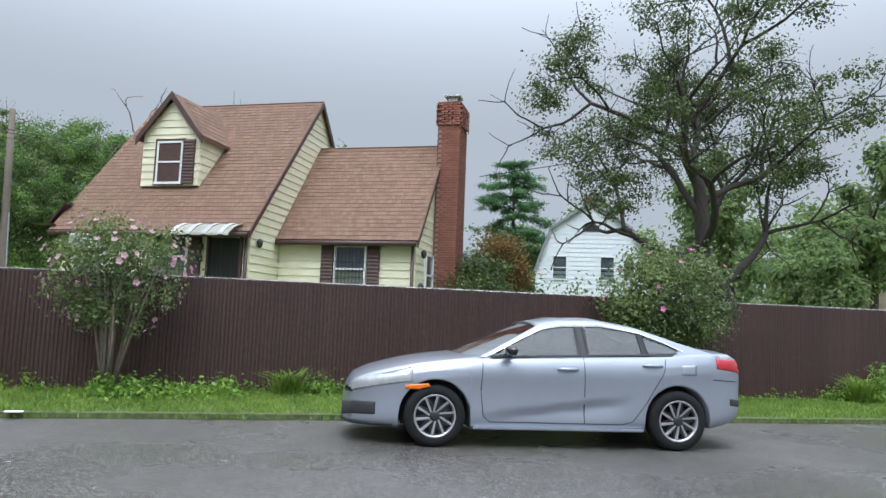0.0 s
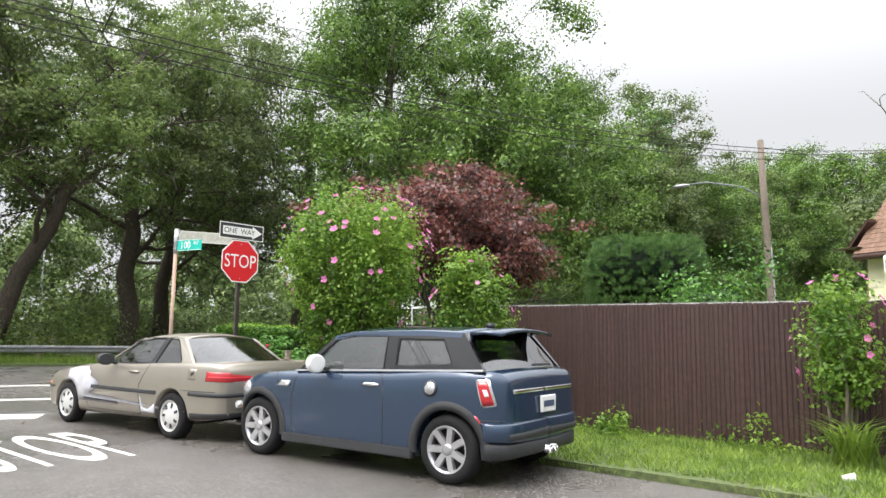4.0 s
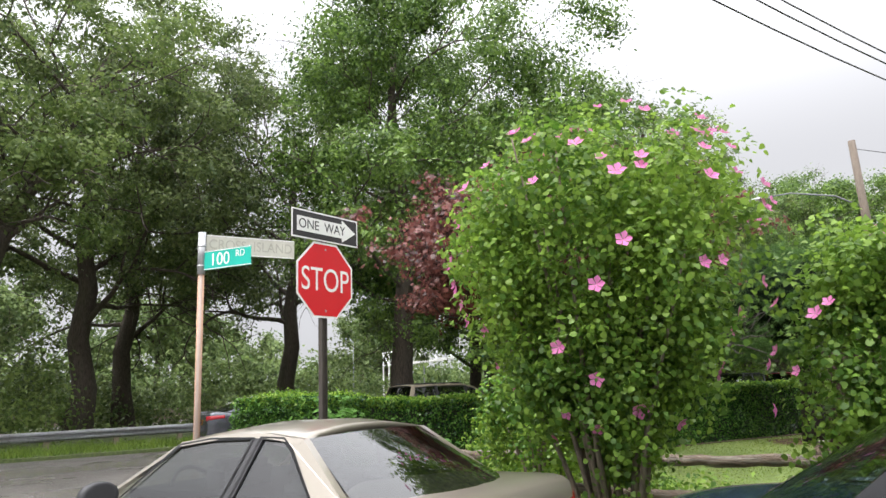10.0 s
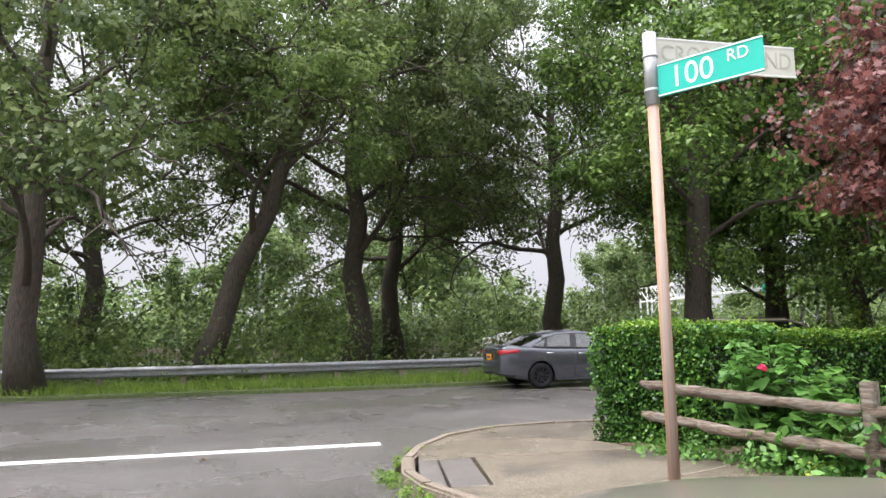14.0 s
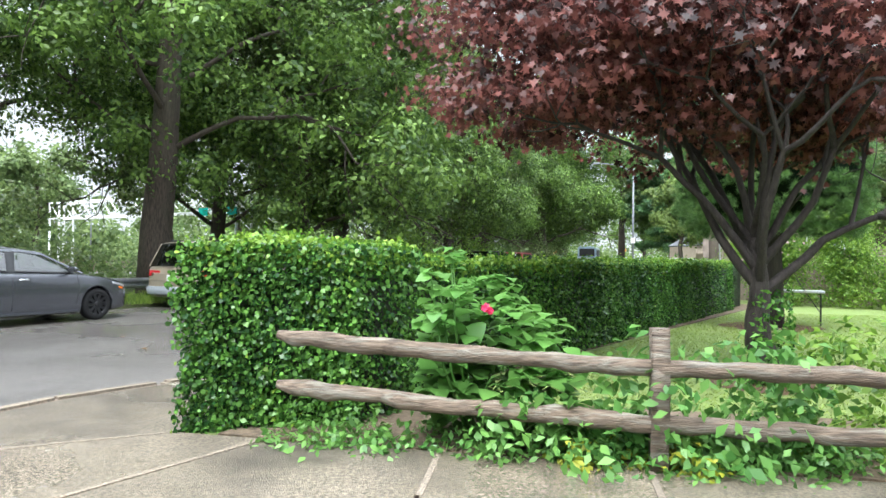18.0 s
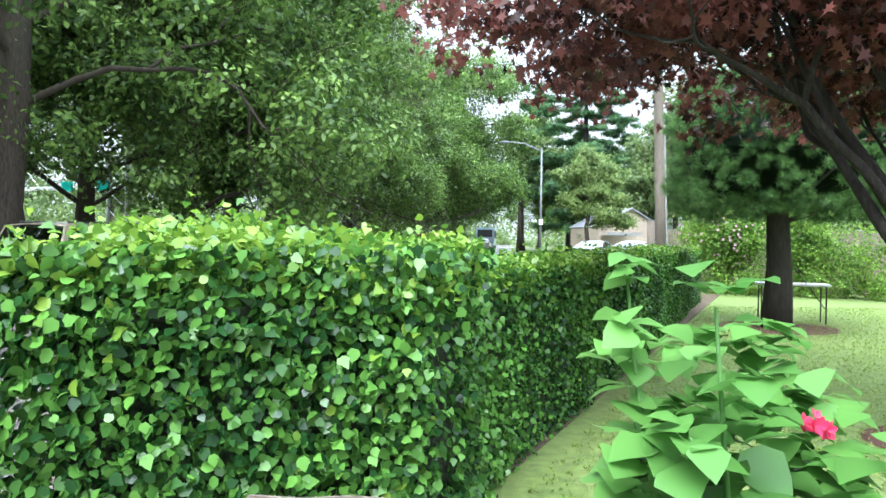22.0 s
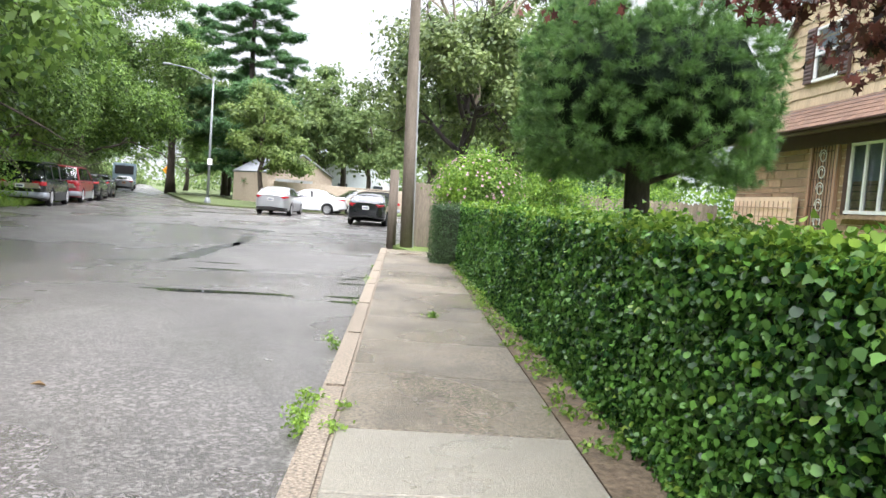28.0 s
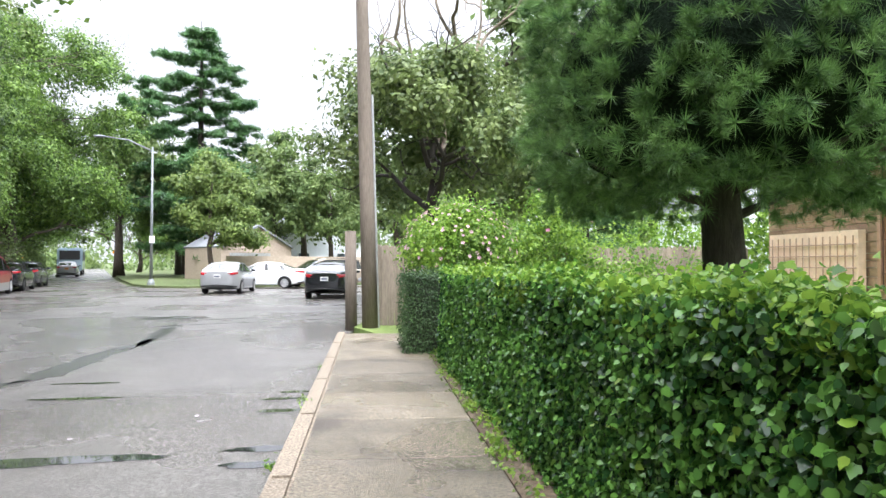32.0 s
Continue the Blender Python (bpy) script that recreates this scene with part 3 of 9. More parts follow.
# ---- ground, road, pavement ----
U = Vector((0.434, 0.901, 0))        # the way the service road's pavement runs
V = Vector((0.901, -0.434, 0))       # across it, into the lot
ROAD = [(70, -7), (70, 9.9), (-4, 10.2), (-17.4, 10.08), (-18.5, 10.1), (-19.15, 10.28), (-19.85, 10.7), (-20.5, 11.28), (-21.1, 12.1),
        (-21.35, 13.1), (-21.1, 14.1), (-20.5, 15.1), (-19.39, 17.28), (-12.25, 31.9), (-11.6, 32.9), (-10.6, 34.4), (-7.4, 38.2), (0, 43), (40, 54),
        (40, 60), (4, 62), (-6, 60.5), (-9.6, 60.6), (-11.1, 62.2), (-11.6, 66), (-10.6, 80), (-8.2, 105), (-3, 160), (8, 300), (0, 300), (-10, 160),
        (-14.2, 105), (-15.6, 80), (-17, 66), (-19, 55), (-21.2, 45), (-24.2, 34.5), (-26.6, 27), (-28.4, 20.5), (-30.2, 15), (-33.2, 9), (-36.5, 2), (-40, -7)]


def flat(name, outline, z, material, label, category, kind="structure", depth=0.3):
    bm = bmesh.new()
    prism(bm, outline, z - depth, z)
    bmesh.ops.recalc_face_normals(bm, faces=bm.faces[:])
    bmesh.ops.triangulate(bm, faces=[f for f in bm.faces if len(f.verts) > 4])
    return tagged(part(name, bm, material), label, category, "", kind)


bm = bmesh.new()
bmesh.ops.create_grid(bm, x_segments=60, y_segments=60, size=1200)
for vert in bm.verts:
    vert.co.z = -0.06
ground = tagged(part("ground", bm, M_GRASS_SOIL), "rough green ground reaching to the far trees", "ground", "", "structure")
flat("road", ROAD, 0.0, M_ASPHALT, "wet grey asphalt road with worn tracks and dark damp streaks", "road", depth=0.05)

# the grass verge by the brown fence, and the lot behind it
VERGE = [(70, 9.9), (70, 13.2), (-12.4, 12.9), (-12.4, 10.12), (-4, 10.2)]
flat("verge", VERGE, 0.07, M_GRASS_SOIL, "grass verge between the road and the brown fence", "grass", depth=0.12)
LOT = [(70, 13.2), (70, 60), (40, 54), (0, 43), (-7.4, 38.2), (-10.6, 34.3), (-11.55, 32.9), (-12.3, 27.6), (-17.4, 16.9), (-19.2, 13.15), (-12.4, 12.9)]
lot = flat("lawn_ground", LOT, 0.1, M_LAWN, "pale dry lawn behind the hedge and rail fence", "lawn", depth=0.16)

# pavement slabs: the corner fan and the strip beside the service road
pavement = thing("pavement", "tan concrete pavement with weeds in its joints", "pavement", kind="structure")
CORNER = [(-12.4, 10.22), (-12.4, 12.9), (-15.92, 13.0), (-15.92, 10.24)]


def paving(outline, z=0.12, label=""):
    bm = bmesh.new()
    prism(bm, outline, z - 0.12, z)
    top = [e for e in bm.edges if abs(e.verts[0].co.z - z) < 1e-5 and abs(e.verts[1].co.z - z) < 1e-5]
    bmesh.ops.bevel(bm, geom=top, offset=0.007, segments=1, affect="EDGES")
    bmesh.ops.recalc_face_normals(bm, faces=bm.faces[:])
    return part("slab", bm, M_CONCRETE, pavement, label)


g = 0.007
paving([(-12.42, 10.24), (-12.42, 12.9), (-14.1, 12.93), (-14.1, 10.24)])
paving([(-14.1 - g, 10.24), (-14.1 - g, 12.94), (-15.92, 13.0), (-15.92, 10.24)])
paving([(-15.95, 10.24), (-15.95, 13.0), (-17.25, 13.08), (-17.2, 10.22)])
paving([(-17.22, 10.22), (-17.27, 13.08), (-18.5, 13.13), (-19.26, 11.35), (-18.05, 10.66), (-18.2, 10.25)])
for plate_ in ([(-18.22, 10.31), (-18.08, 10.63), (-19.26, 11.30), (-19.40, 10.98)], [(-18.24, 10.285), (-19.41, 10.96), (-19.53, 10.8), (-18.9, 10.42), (-18.42, 10.27)][::-1]):
    ramp = paving(plate_, 0.122, "grey ribbed ramp slab set in the corner")
    ramp.data.materials[0] = M_RAMP
paving([(-18.53, 13.15), (-19.2, 13.2), (-20.76, 12.06), (-20.2, 11.2), (-19.56, 10.84), (-19.43, 11.0), (-19.29, 11.36)])
paving([(-19.22, 13.23), (-20.78, 12.1), (-21.02, 13.1), (-20.75, 14.1), (-20.3, 14.9), (-19.05, 14.3)])


def along(s, off):
    """A place s metres along the service road's kerb from the corner and off metres into the lot."""
    p = Vector((-20.33, 15.33, 0)) + U * s + V * off
    return (p.x, p.y)


for (x0, y0), (x1, y1) in (((-19.27, 11.38), (-18.52, 13.13)), ((-20.72, 12.08), (-19.22, 13.2)), ((-15.935, 10.3), (-15.935, 12.95)), ((-17.235, 12.2), (-17.26, 13.05))):
    d = Vector((x1 - x0, y1 - y0, 0)).normalized()
    q = Vector((-d.y, d.x, 0)) * 0.02
    bm = slab([Vector((x0, y0, 0.119)) - q, Vector((x1, y1, 0.119)) - q, Vector((x1, y1, 0.119)) + q, Vector((x0, y0, 0.119)) + q], (0, 0, 0.006))
    part("joint_filler", bm, M_KERB, pavement, "pale mortar filling a wide joint")
s0 = -0.35
for n, ln in enumerate([1.75, 1.05, 1.14, 0.87] + [1.235] * 11):
    strip = paving([along(s0 + g, 0.17), along(s0 + g, 1.5), along(s0 + ln - g, 1.5), along(s0 + ln - g, 0.17)][::-1], 0.12)
    if n < 4:
        strip.data.materials[0] = M_NEWCONCRETE
    s0 += ln
# kerb stones
kerb = thing("kerb", "worn pebbly concrete kerb edging the pavement", "kerb", kind="structure")


def kerbstone(a, b, wide=0.17, z=0.13):
    a, b = Vector((*a, 0)), Vector((*b, 0))
    d = (b - a).normalized()
    nrm = Vector((d.y, -d.x, 0))
    q = [a + d * 0.006, b - d * 0.006, b - d * 0.006 + nrm * wide, a + d * 0.006 + nrm * wide]
    bm = bmesh.new()
    prism(bm, [(p.x, p.y) for p in q], -0.1, z)
    bmesh.ops.recalc_face_normals(bm, faces=bm.faces[:])
    top = [e for e in bm.edges if min(v.co.z for v in e.verts) > z - 1e-4]
    bmesh.ops.bevel(bm, geom=top, offset=0.025, segments=2, affect="EDGES")
    return part("kerbstone", bm, M_KERB, kerb)


for n in range(10):
    kerbstone(along(-0.3 + n * 1.86, 0.0), along(-0.3 + (n + 1) * 1.86, 0.0))
arc = [(-20.5, 15.0), (-20.95, 14.1), (-21.2, 13.1), (-20.97, 12.1), (-20.4, 11.3), (-19.78, 10.74), (-19.12, 10.34), (-18.5, 10.16), (-17.4, 10.1), (-15.9, 10.1), (-14.2, 10.1), (-12.42, 10.12)]
for a, b in zip(arc[::-1], arc[::-1][1:]):
    kerbstone(a, b, 0.14)
# dirt strip between pavement and hedge
flat("dirt_strip", [along(-0.2, 1.51), along(-0.2, 2.4), along(17.5, 2.4), along(17.5, 1.51)][::-1], 0.115, M_SOIL, "strip of bare soil and weeds under the hedge", "soil", depth=0.06)
flat("planting_bed", [(-12.45, 12.92), (-12.45, 14.6), (-18.4, 14.8), (-18.9, 13.2), (-15.9, 13.03)][::-1], 0.125, M_SOIL, "bed of soil behind the rail fence", "soil", depth=0.06)

# far verge beyond the service road, and the parkway
FAR = [(-24.2, 34.5), (-26.6, 27), (-28.4, 20.5), (-30.2, 15), (-33.2, 9), (-36.5, 2), (-40, -7), (-60, -20), (-58, 10), (-46, 40), (-34, 70), (-24, 120), (-14.2, 105), (-15.6, 80), (-17, 66), (-19, 55), (-21.2, 45)]
flat("far_verge", FAR[::-1], 0.09, M_GRASS_SOIL, "strip of grass and weeds under the roadside trees", "grass", depth=0.14)
flat("parkway", [(-62, -60), (-61, 10), (-49, 42), (-37, 72), (-26, 130), (-60, 130), (-74, 72), (-86, 42), (-92, -60)], -0.02, M_ASPHALT, "distant parkway of grey asphalt behind the trees", "road", depth=0.03)
barrier = thing("barrier_wall", "low tan concrete barrier along the parkway", "wall")
BAR = [(-74, -40), (-68, 10), (-56, 42), (-44, 72), (-33, 130)]
for (x0, y0), (x1, y1) in zip(BAR, BAR[1:]):
    part("barrier_section", slab([(x0, y0, -0.03), (x1, y1, -0.03), (x1, y1, 0.85), (x0, y0, 0.85)], (-0.3, 0.1, 0)), M_KERB, barrier)
# side-street island with grass
flat("island", [(-9.5, 60.8), (-6, 60.7), (4, 62.2), (40, 60.4), (40, 120), (-3, 120), (-7.9, 105), (-10.3, 80), (-11.3, 66), (-10.8, 62.3)], 0.1, M_GRASS_SOIL, "raised grassy corner across the junction", "grass", depth=0.14)


# ---- brown slatted fence ----
def slat_fence(x0, x1, y, height):
    f = thing("slat_fence", "tall dark brown fence of narrow upright slats in wire mesh", "fence", pose(0, y, 0))
    n = int((x1 - x0) / 0.062)
    rng = np.random.default_rng(4)
    v = []
    for i in range(n):
        x, w, top = x0 + i * 0.062, 0.029, height - 0.02 + rng.uniform(-0.006, 0.006)
        yo = rng.uniform(-0.002, 0.002)
        c = [(x - w, yo + 0.004, 0.06), (x - w * 0.6, yo - 0.003, 0.06), (x + w * 0.6, yo - 0.003, 0.06), (x + w, yo + 0.004, 0.06)]
        for a, b in zip(c, c[1:]):
            v += [a, b, (b[0], b[1], top), (a[0], a[1], top)]
    tagged(part_mesh("slats", quads_mesh("slats", v), M_FENCE, f), kind="stuff")
    for i in range(int((x1 - x0) / 2.9) + 1):
        px = x0 + i * 2.9
        part("post", tube(bmesh.new(), [(px, 0.05, 0), (px, 0.05, height)], [0.032, 0.032], 10), M_FENCE, f, smooth=True)
    part("top_rail", tube(bmesh.new(), [(x0, 0.03, height - 0.03), (x1, 0.03, height - 0.03)], [0.022, 0.022], 8), M_FENCE_WIRE, f, "thin steel top rail", True)
    bm = bmesh.new()
    box(bm, x0, x1, 0.02, 0.03, 0.05, height - 0.03)
    part("backing", bm, M_FENCE, f)
    v = []
    for i in range(int((x1 - x0) / 0.055)):   # twisted wire ends along the top
        x = x0 + i * 0.055
        for s in (-1, 1):
            v += [(x - 0.002, 0, height - 0.03), (x + 0.002, 0, height - 0.03), (x + 0.002 + s * 0.02, 0, height + 0.012), (x - 0.002 + s * 0.02, 0, height + 0.012)]
    tagged(part_mesh("wire_ends", quads_mesh("wire_ends", v), M_FENCE_WIRE, f), kind="stuff")
    return f


slat_fence(-10.3, 30.0, 12.8, 1.88)

# ---- split-rail fence ----
rail_fence = thing("rail_fence", "split-rail fence of weathered grey-brown logs", "fence")


def log(p, q, r, seed, name="rail"):
    rng = random.Random(seed)
    p, q = Vector(p), Vector(q)
    n = 22
    path, rad = [], []
    for i in range(n):
        c = p.lerp(q, i / (n - 1))
        path.append(c + Vector((0, rng.uniform(-0.012, 0.012), rng.uniform(-0.012, 0.012) - 0.02 * math.sin(math.pi * i / (n - 1)))))
        rad.append(r * (0.55 if i in (0, n - 1) else rng.uniform(0.88, 1.1)))
    bm = tube(bmesh.new(), path, rad, 9)
    for vert in bm.verts:
        vert.co += Vector((0, noise.noise(vert.co * 7), noise.noise(vert.co * 9 + Vector((5, 0, 0))))) * 0.011
    return part(name, bm, M_WEATHERED, rail_fence, smooth=True)


POSTS = [(-15.88, 12.93), (-12.95, 12.86), (-10.4, 12.84)]
for n, (px, py) in enumerate(POSTS):
    bm = bmesh.new()
    box(bm, px - 0.055, px + 0.055, py - 0.05, py + 0.05, 0.0, 0.99 - 0.02 * n)
    bmesh.ops.subdivide_edges(bm, edges=bm.edges[:], cuts=3)
    for vert in bm.verts:
        vert.co += noise.noise_vector(vert.co * 8) * 0.012
    part("post", bm, M_WEATHERED, rail_fence, smooth=True)
ends = [(-18.3, 13.12)] + POSTS
for n, (a, b) in enumerate(zip(ends, ends[1:])):
    for k, z in enumerate((0.83, 0.49)):
        log((a[0] - 0.12, a[1], z + (0.02, -0.08, -0.06)[n]), (b[0] + 0.12, b[1], z + (-0.09, -0.07, -0.05)[n]), 0.056, 10 * n + k)

# ---- the cream house ----
HC = Vector((-1.245, 19.535, 0))     # its front corner
house = thing("house", "cream clapboard house with brown shingle roof, dormer and brick chimney", "house", Matrix.Translation(HC) @ Matrix.Rotation(math.atan2(-0.445, 0.895), 4, "Z"))
MAIN_L, MAIN_D, EAVE, RIDGE, EXT_W, EXT_F, EXT_EAVE, EXT_RIDGE = 5.75, 7.6, 3.62, 7.92, 3.95, 1.62, 3.6, 6.47
SLOPE = (RIDGE - EAVE) / (MAIN_D / 2)


def clapboards(wall, p, q, z0, z1, out, cut=None, course=0.21):
    """Lapped boards between two feet p and q (x, y) from z0 up to z1; cut(z) gives the part of the way that is kept at a height."""
    p, q, out = Vector((*p, 0)), Vector((*q, 0)), Vector((*out, 0))
    z = z0
    while z < z1 - 0.02:
        t = min(z + course, z1)
        a0, b0 = cut(z) if cut else (0, 1)
        a1, b1 = cut(t) if cut else (0, 1)
        if b1 - a1 < 0.01:
            a1 = b1 = (a0 + b0) / 2
        pts = [p.lerp(q, a0) + out * 0.03 + Vector((0, 0, z)), p.lerp(q, b0) + out * 0.03 + Vector((0, 0, z)), p.lerp(q, b1) + out * 0.008 + Vector((0, 0, t + 0.004)), p.lerp(q, a1) + out * 0.008 + Vector((0, 0, t + 0.004))]
        part("board", slab(pts, -out * 0.02), M_SIDING, wall)
        z = t


def shingled(parent, a, b, up, rows, tabs, seed, material=None, name="shingles", lift=0.012):
    """Courses of shingle tabs on the slope from edge a-b up along the vector up."""
    rng = np.random.default_rng(seed)
    a, b, up = np.array(a, float), np.array(b, float), np.array(up, float)
    nrm = unit(np.cross(b - a, up))
    if nrm[2] < 0:
        nrm = -nrm
    v = []
    for r in range(rows):
        cuts = np.sort(np.concatenate([[0, 1], np.clip((np.arange(1, tabs) + (0.5 if r % 2 else 0) + rng.uniform(-0.12, 0.12, tabs - 1)) / tabs, 0.001, 0.999)]))
        lo, hi = up * r / rows, up * min(1, (r + 1.15) / rows)
        for c0, c1 in zip(cuts, cuts[1:]):
            j = up / rows * rng.uniform(-0.03, 0.03)
            e0, e1 = a + (b - a) * c0, a + (b - a) * (c1 - 0.0015)
            f = nrm * lift * rng.uniform(0.8, 1.3)
            v += [e0 + lo + j + f, e1 + lo + j + f, e1 + hi + nrm * 0.002, e0 + hi + nrm * 0.002, e0 + lo + j, e1 + lo + j, e1 + lo + j + f, e0 + lo + j + f]
    return tagged(part_mesh(name, quads_mesh(name, v), material or M_SHINGLE, parent), kind="stuff")


def wall_core(name, pts, thick, label=""):
    return part(name, slab(pts, thick), M_SIDING, house, label)


def house_window(parent, m, w, h, bars=False, shutter=None, material=None, mullions=1, sash=True):
    """A sash window in its frame; m is its middle, x along the wall and y into it."""
    # the dark plate stands in for the unlit room behind the pane
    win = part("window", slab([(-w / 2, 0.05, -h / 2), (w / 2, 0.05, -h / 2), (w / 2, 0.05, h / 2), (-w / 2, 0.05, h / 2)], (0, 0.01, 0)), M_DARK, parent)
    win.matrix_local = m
    t = 0.055
    for nm, x0, x1, z0, z1 in (("frame", -w / 2, w / 2, h / 2 - t, h / 2), ("sill", -w / 2 - 0.03, w / 2 + 0.03, -h / 2 - 0.03, -h / 2 + t * 0.7), ("frame", -w / 2, -w / 2 + t, -h / 2, h / 2), ("frame", w / 2 - t, w / 2, -h / 2, h / 2), ("rail", -w / 2, w / 2, -0.02, 0.03))[:5 if sash else 4]:
        bm = bmesh.new()
        box(bm, x0, x1, -0.045 if nm == "sill" else -0.03, 0.04, z0, z1)
        part(nm, bm, material or M_WHITE, win)
    for k in range(1, mullions):
        bm = bmesh.new()
        x = -w / 2 + w * k / mullions
        box(bm, x - 0.03, x + 0.03, -0.028, 0.04, -h / 2, h / 2)
        part("mullion", bm, material or M_WHITE, win)
    bm = bmesh.new()
    bm.faces.new([bm.verts.new(p) for p in ((-w / 2 + t, 0.014, -h / 2 + t), (w / 2 - t, 0.014, -h / 2 + t), (w / 2 - t, 0.014, h / 2 - t), (-w / 2 + t, 0.014, h / 2 - t))])
    part("pane", bm, M_GLASS, win).visible_shadow = False
    bm = bmesh.new()
    box(bm, -w / 2 + t, w / 2 - t, 0.03, 0.034, -h * 0.05, h / 2 - t)
    part("blind", bm, M_BLIND, win, "half-drawn grey blind")
    if bars:
        for k in range(9):
            x = -w / 2 + w * (k + 0.5) / 9
            part("bar", rod((x, -0.07, -h / 2), (x, -0.07, h / 2), 0.008, 5), M_SIGNBLACK, win)
        for z in (-h / 2 + 0.02, -h * 0.2, h * 0.15, h / 2 - 0.02):
            part("bar", rod((-w / 2, -0.07, z), (w / 2, -0.07, z), 0.008, 5), M_SIGNBLACK, win)
    for s in shutter or ():
        sx = s * (w / 2 + 0.03 + 0.17)
        zs = np.linspace(-h / 2 - 0.02, h / 2 + 0.04, 15)
        zig = [(sx - 0.17, y, z) for z0, z1 in zip(zs, zs[1:]) for y, z in ((-0.058, z0), (-0.058, z0 + 0.03), (-0.036, z1))]
        bm = slab(zig + [(sx - 0.17, 0.03, zs[-1]), (sx - 0.17, 0.03, zs[0])], (0.34, 0, 0))
        part("shutter", bm, M_TRIM, win, "brown louvred shutter")
    return win


# walls
zb = 0.3
w_front = wall_core("wall_front", [(-MAIN_L, 0, zb), (0, 0, zb), (0, 0, EAVE), (-MAIN_L, 0, EAVE)], (0, 0.15, 0))
clapboards(w_front, (-MAIN_L, 0), (0, 0), zb, EAVE - 0.1, (0, -1))
w_side = wall_core("wall_side", [(0, 0, zb), (0, MAIN_D, zb), (0, MAIN_D, EAVE), (0, MAIN_D / 2, RIDGE), (0, 0, EAVE)], (-0.15, 0, 0))


def gable_cut(z):
    k = max(0.0, (z - EAVE) / (RIDGE - EAVE)) * 0.5
    return (k, 1 - k)


clapboards(w_side, (0, 0), (0, MAIN_D), zb, RIDGE - 0.1, (1, 0), gable_cut)
w_west = wall_core("wall_west", [(-MAIN_L, 0, zb), (-MAIN_L, MAIN_D, zb), (-MAIN_L, MAIN_D, EAVE), (-MAIN_L, MAIN_D / 2, RIDGE), (-MAIN_L, 0, EAVE)], (0.15, 0, 0))
wall_core("wall_back", [(-MAIN_L, MAIN_D, zb), (0, MAIN_D, zb), (0, MAIN_D, EAVE), (-MAIN_L, MAIN_D, EAVE)], (0, -0.15, 0))
w_ext = wall_core("wall_wing", [(0.02, EXT_F, zb), (EXT_W, EXT_F, zb), (EXT_W, EXT_F, EXT_EAVE), (0.02, EXT_F, EXT_EAVE)], (0, 0.15, 0))
clapboards(w_ext, (0.02, EXT_F), (EXT_W, EXT_F), zb, EXT_EAVE - 0.1, (0, -1))
ED = 4.8
w_extside = wall_core("wall_wing_side", [(EXT_W, EXT_F, zb), (EXT_W, EXT_F + ED, zb), (EXT_W, EXT_F + ED, EXT_EAVE), (EXT_W, EXT_F + ED / 2, EXT_RIDGE), (EXT_W, EXT_F, EXT_EAVE)], (-0.15, 0, 0))


def gable_cut2(z):
    k = max(0.0, (z - EXT_EAVE) / (EXT_RIDGE - EXT_EAVE)) * 0.5
    return (k, 1 - k)


clapboards(w_extside, (EXT_W, EXT_F), (EXT_W, EXT_F + ED), zb, EXT_RIDGE - 0.1, (1, 0), gable_cut2)


# roofs
def roof(x0, x1, y0, depth, eave, ridge, over, seed, rows, tabs, back=True):
    half = depth / 2
    sl = (ridge - eave) / half
    r = part("roof", slab([(x0 - 0.12, y0 - over, eave - over * sl), (x1 + 0.12, y0 - over, eave - over * sl), (x1 + 0.12, y0 + half, ridge), (x0 - 0.12, y0 + half, ridge)], (0, 0.06, 0.09)), M_TRIM, house, "brown shingle roof slope")
    shingled(r, (x0 - 0.14, y0 - over - 0.02, eave - over * sl + 0.07), (x1 + 0.14, y0 - over - 0.02, eave - over * sl + 0.07), (0, half + over, ridge - eave + over * sl), rows, tabs, seed)
    b = part("roof", slab([(x0 - 0.12, y0 + depth + over, eave - over * sl), (x1 + 0.12, y0 + depth + over, eave - over * sl), (x1 + 0.12, y0 + half, ridge), (x0 - 0.12, y0 + half, ridge)], (0, -0.06, 0.09)), M_SHINGLE, house)
    part("ridge_cap", slab([(x0 - 0.13, y0 + half - 0.12, ridge - 0.02), (x1 + 0.13, y0 + half - 0.12, ridge - 0.02), (x1 + 0.13, y0 + half, ridge + 0.11), (x0 - 0.13, y0 + half, ridge + 0.11)], (0, 0.05, 0.02)), M_SHINGLE, house)
    for x in (x0 - 0.15, x1 + 0.11):
        for s in (-1, 1):
            ye = y0 + half + s * (half + over)
            part("bargeboard", slab([(x, ye, eave - over * sl - 0.1), (x, y0 + half, ridge - 0.1), (x, y0 + half, ridge + 0.09), (x, ye, eave - over * sl + 0.09)], (0.04, 0, 0)), M_TRIM, house, "dark brown bargeboard")
    bm = bmesh.new()
    tube(bm, [(x0 - 0.1, y0 - over - 0.06, eave - over * sl - 0.02), (x1 + 0.1, y0 - over - 0.06, eave - over * sl - 0.02)], [0.065, 0.065], 8)
    part("gutter", bm, M_TRIM, house, "brown gutter", True)


roof(-MAIN_L, 0, 0, MAIN_D, EAVE, RIDGE, 0.28, 3, 38, 48)
roof(0.16, EXT_W, EXT_F, ED, EXT_EAVE, EXT_RIDGE, 0.25, 5, 25, 32)
for x, y in ((-0.05, -0.08), (EXT_W - 0.05, EXT_F - 0.08)):
    part("downpipe", rod((x, y, zb), (x, y, EAVE - 0.2), 0.045, 8), M_TRIM, house, "brown downpipe", True)

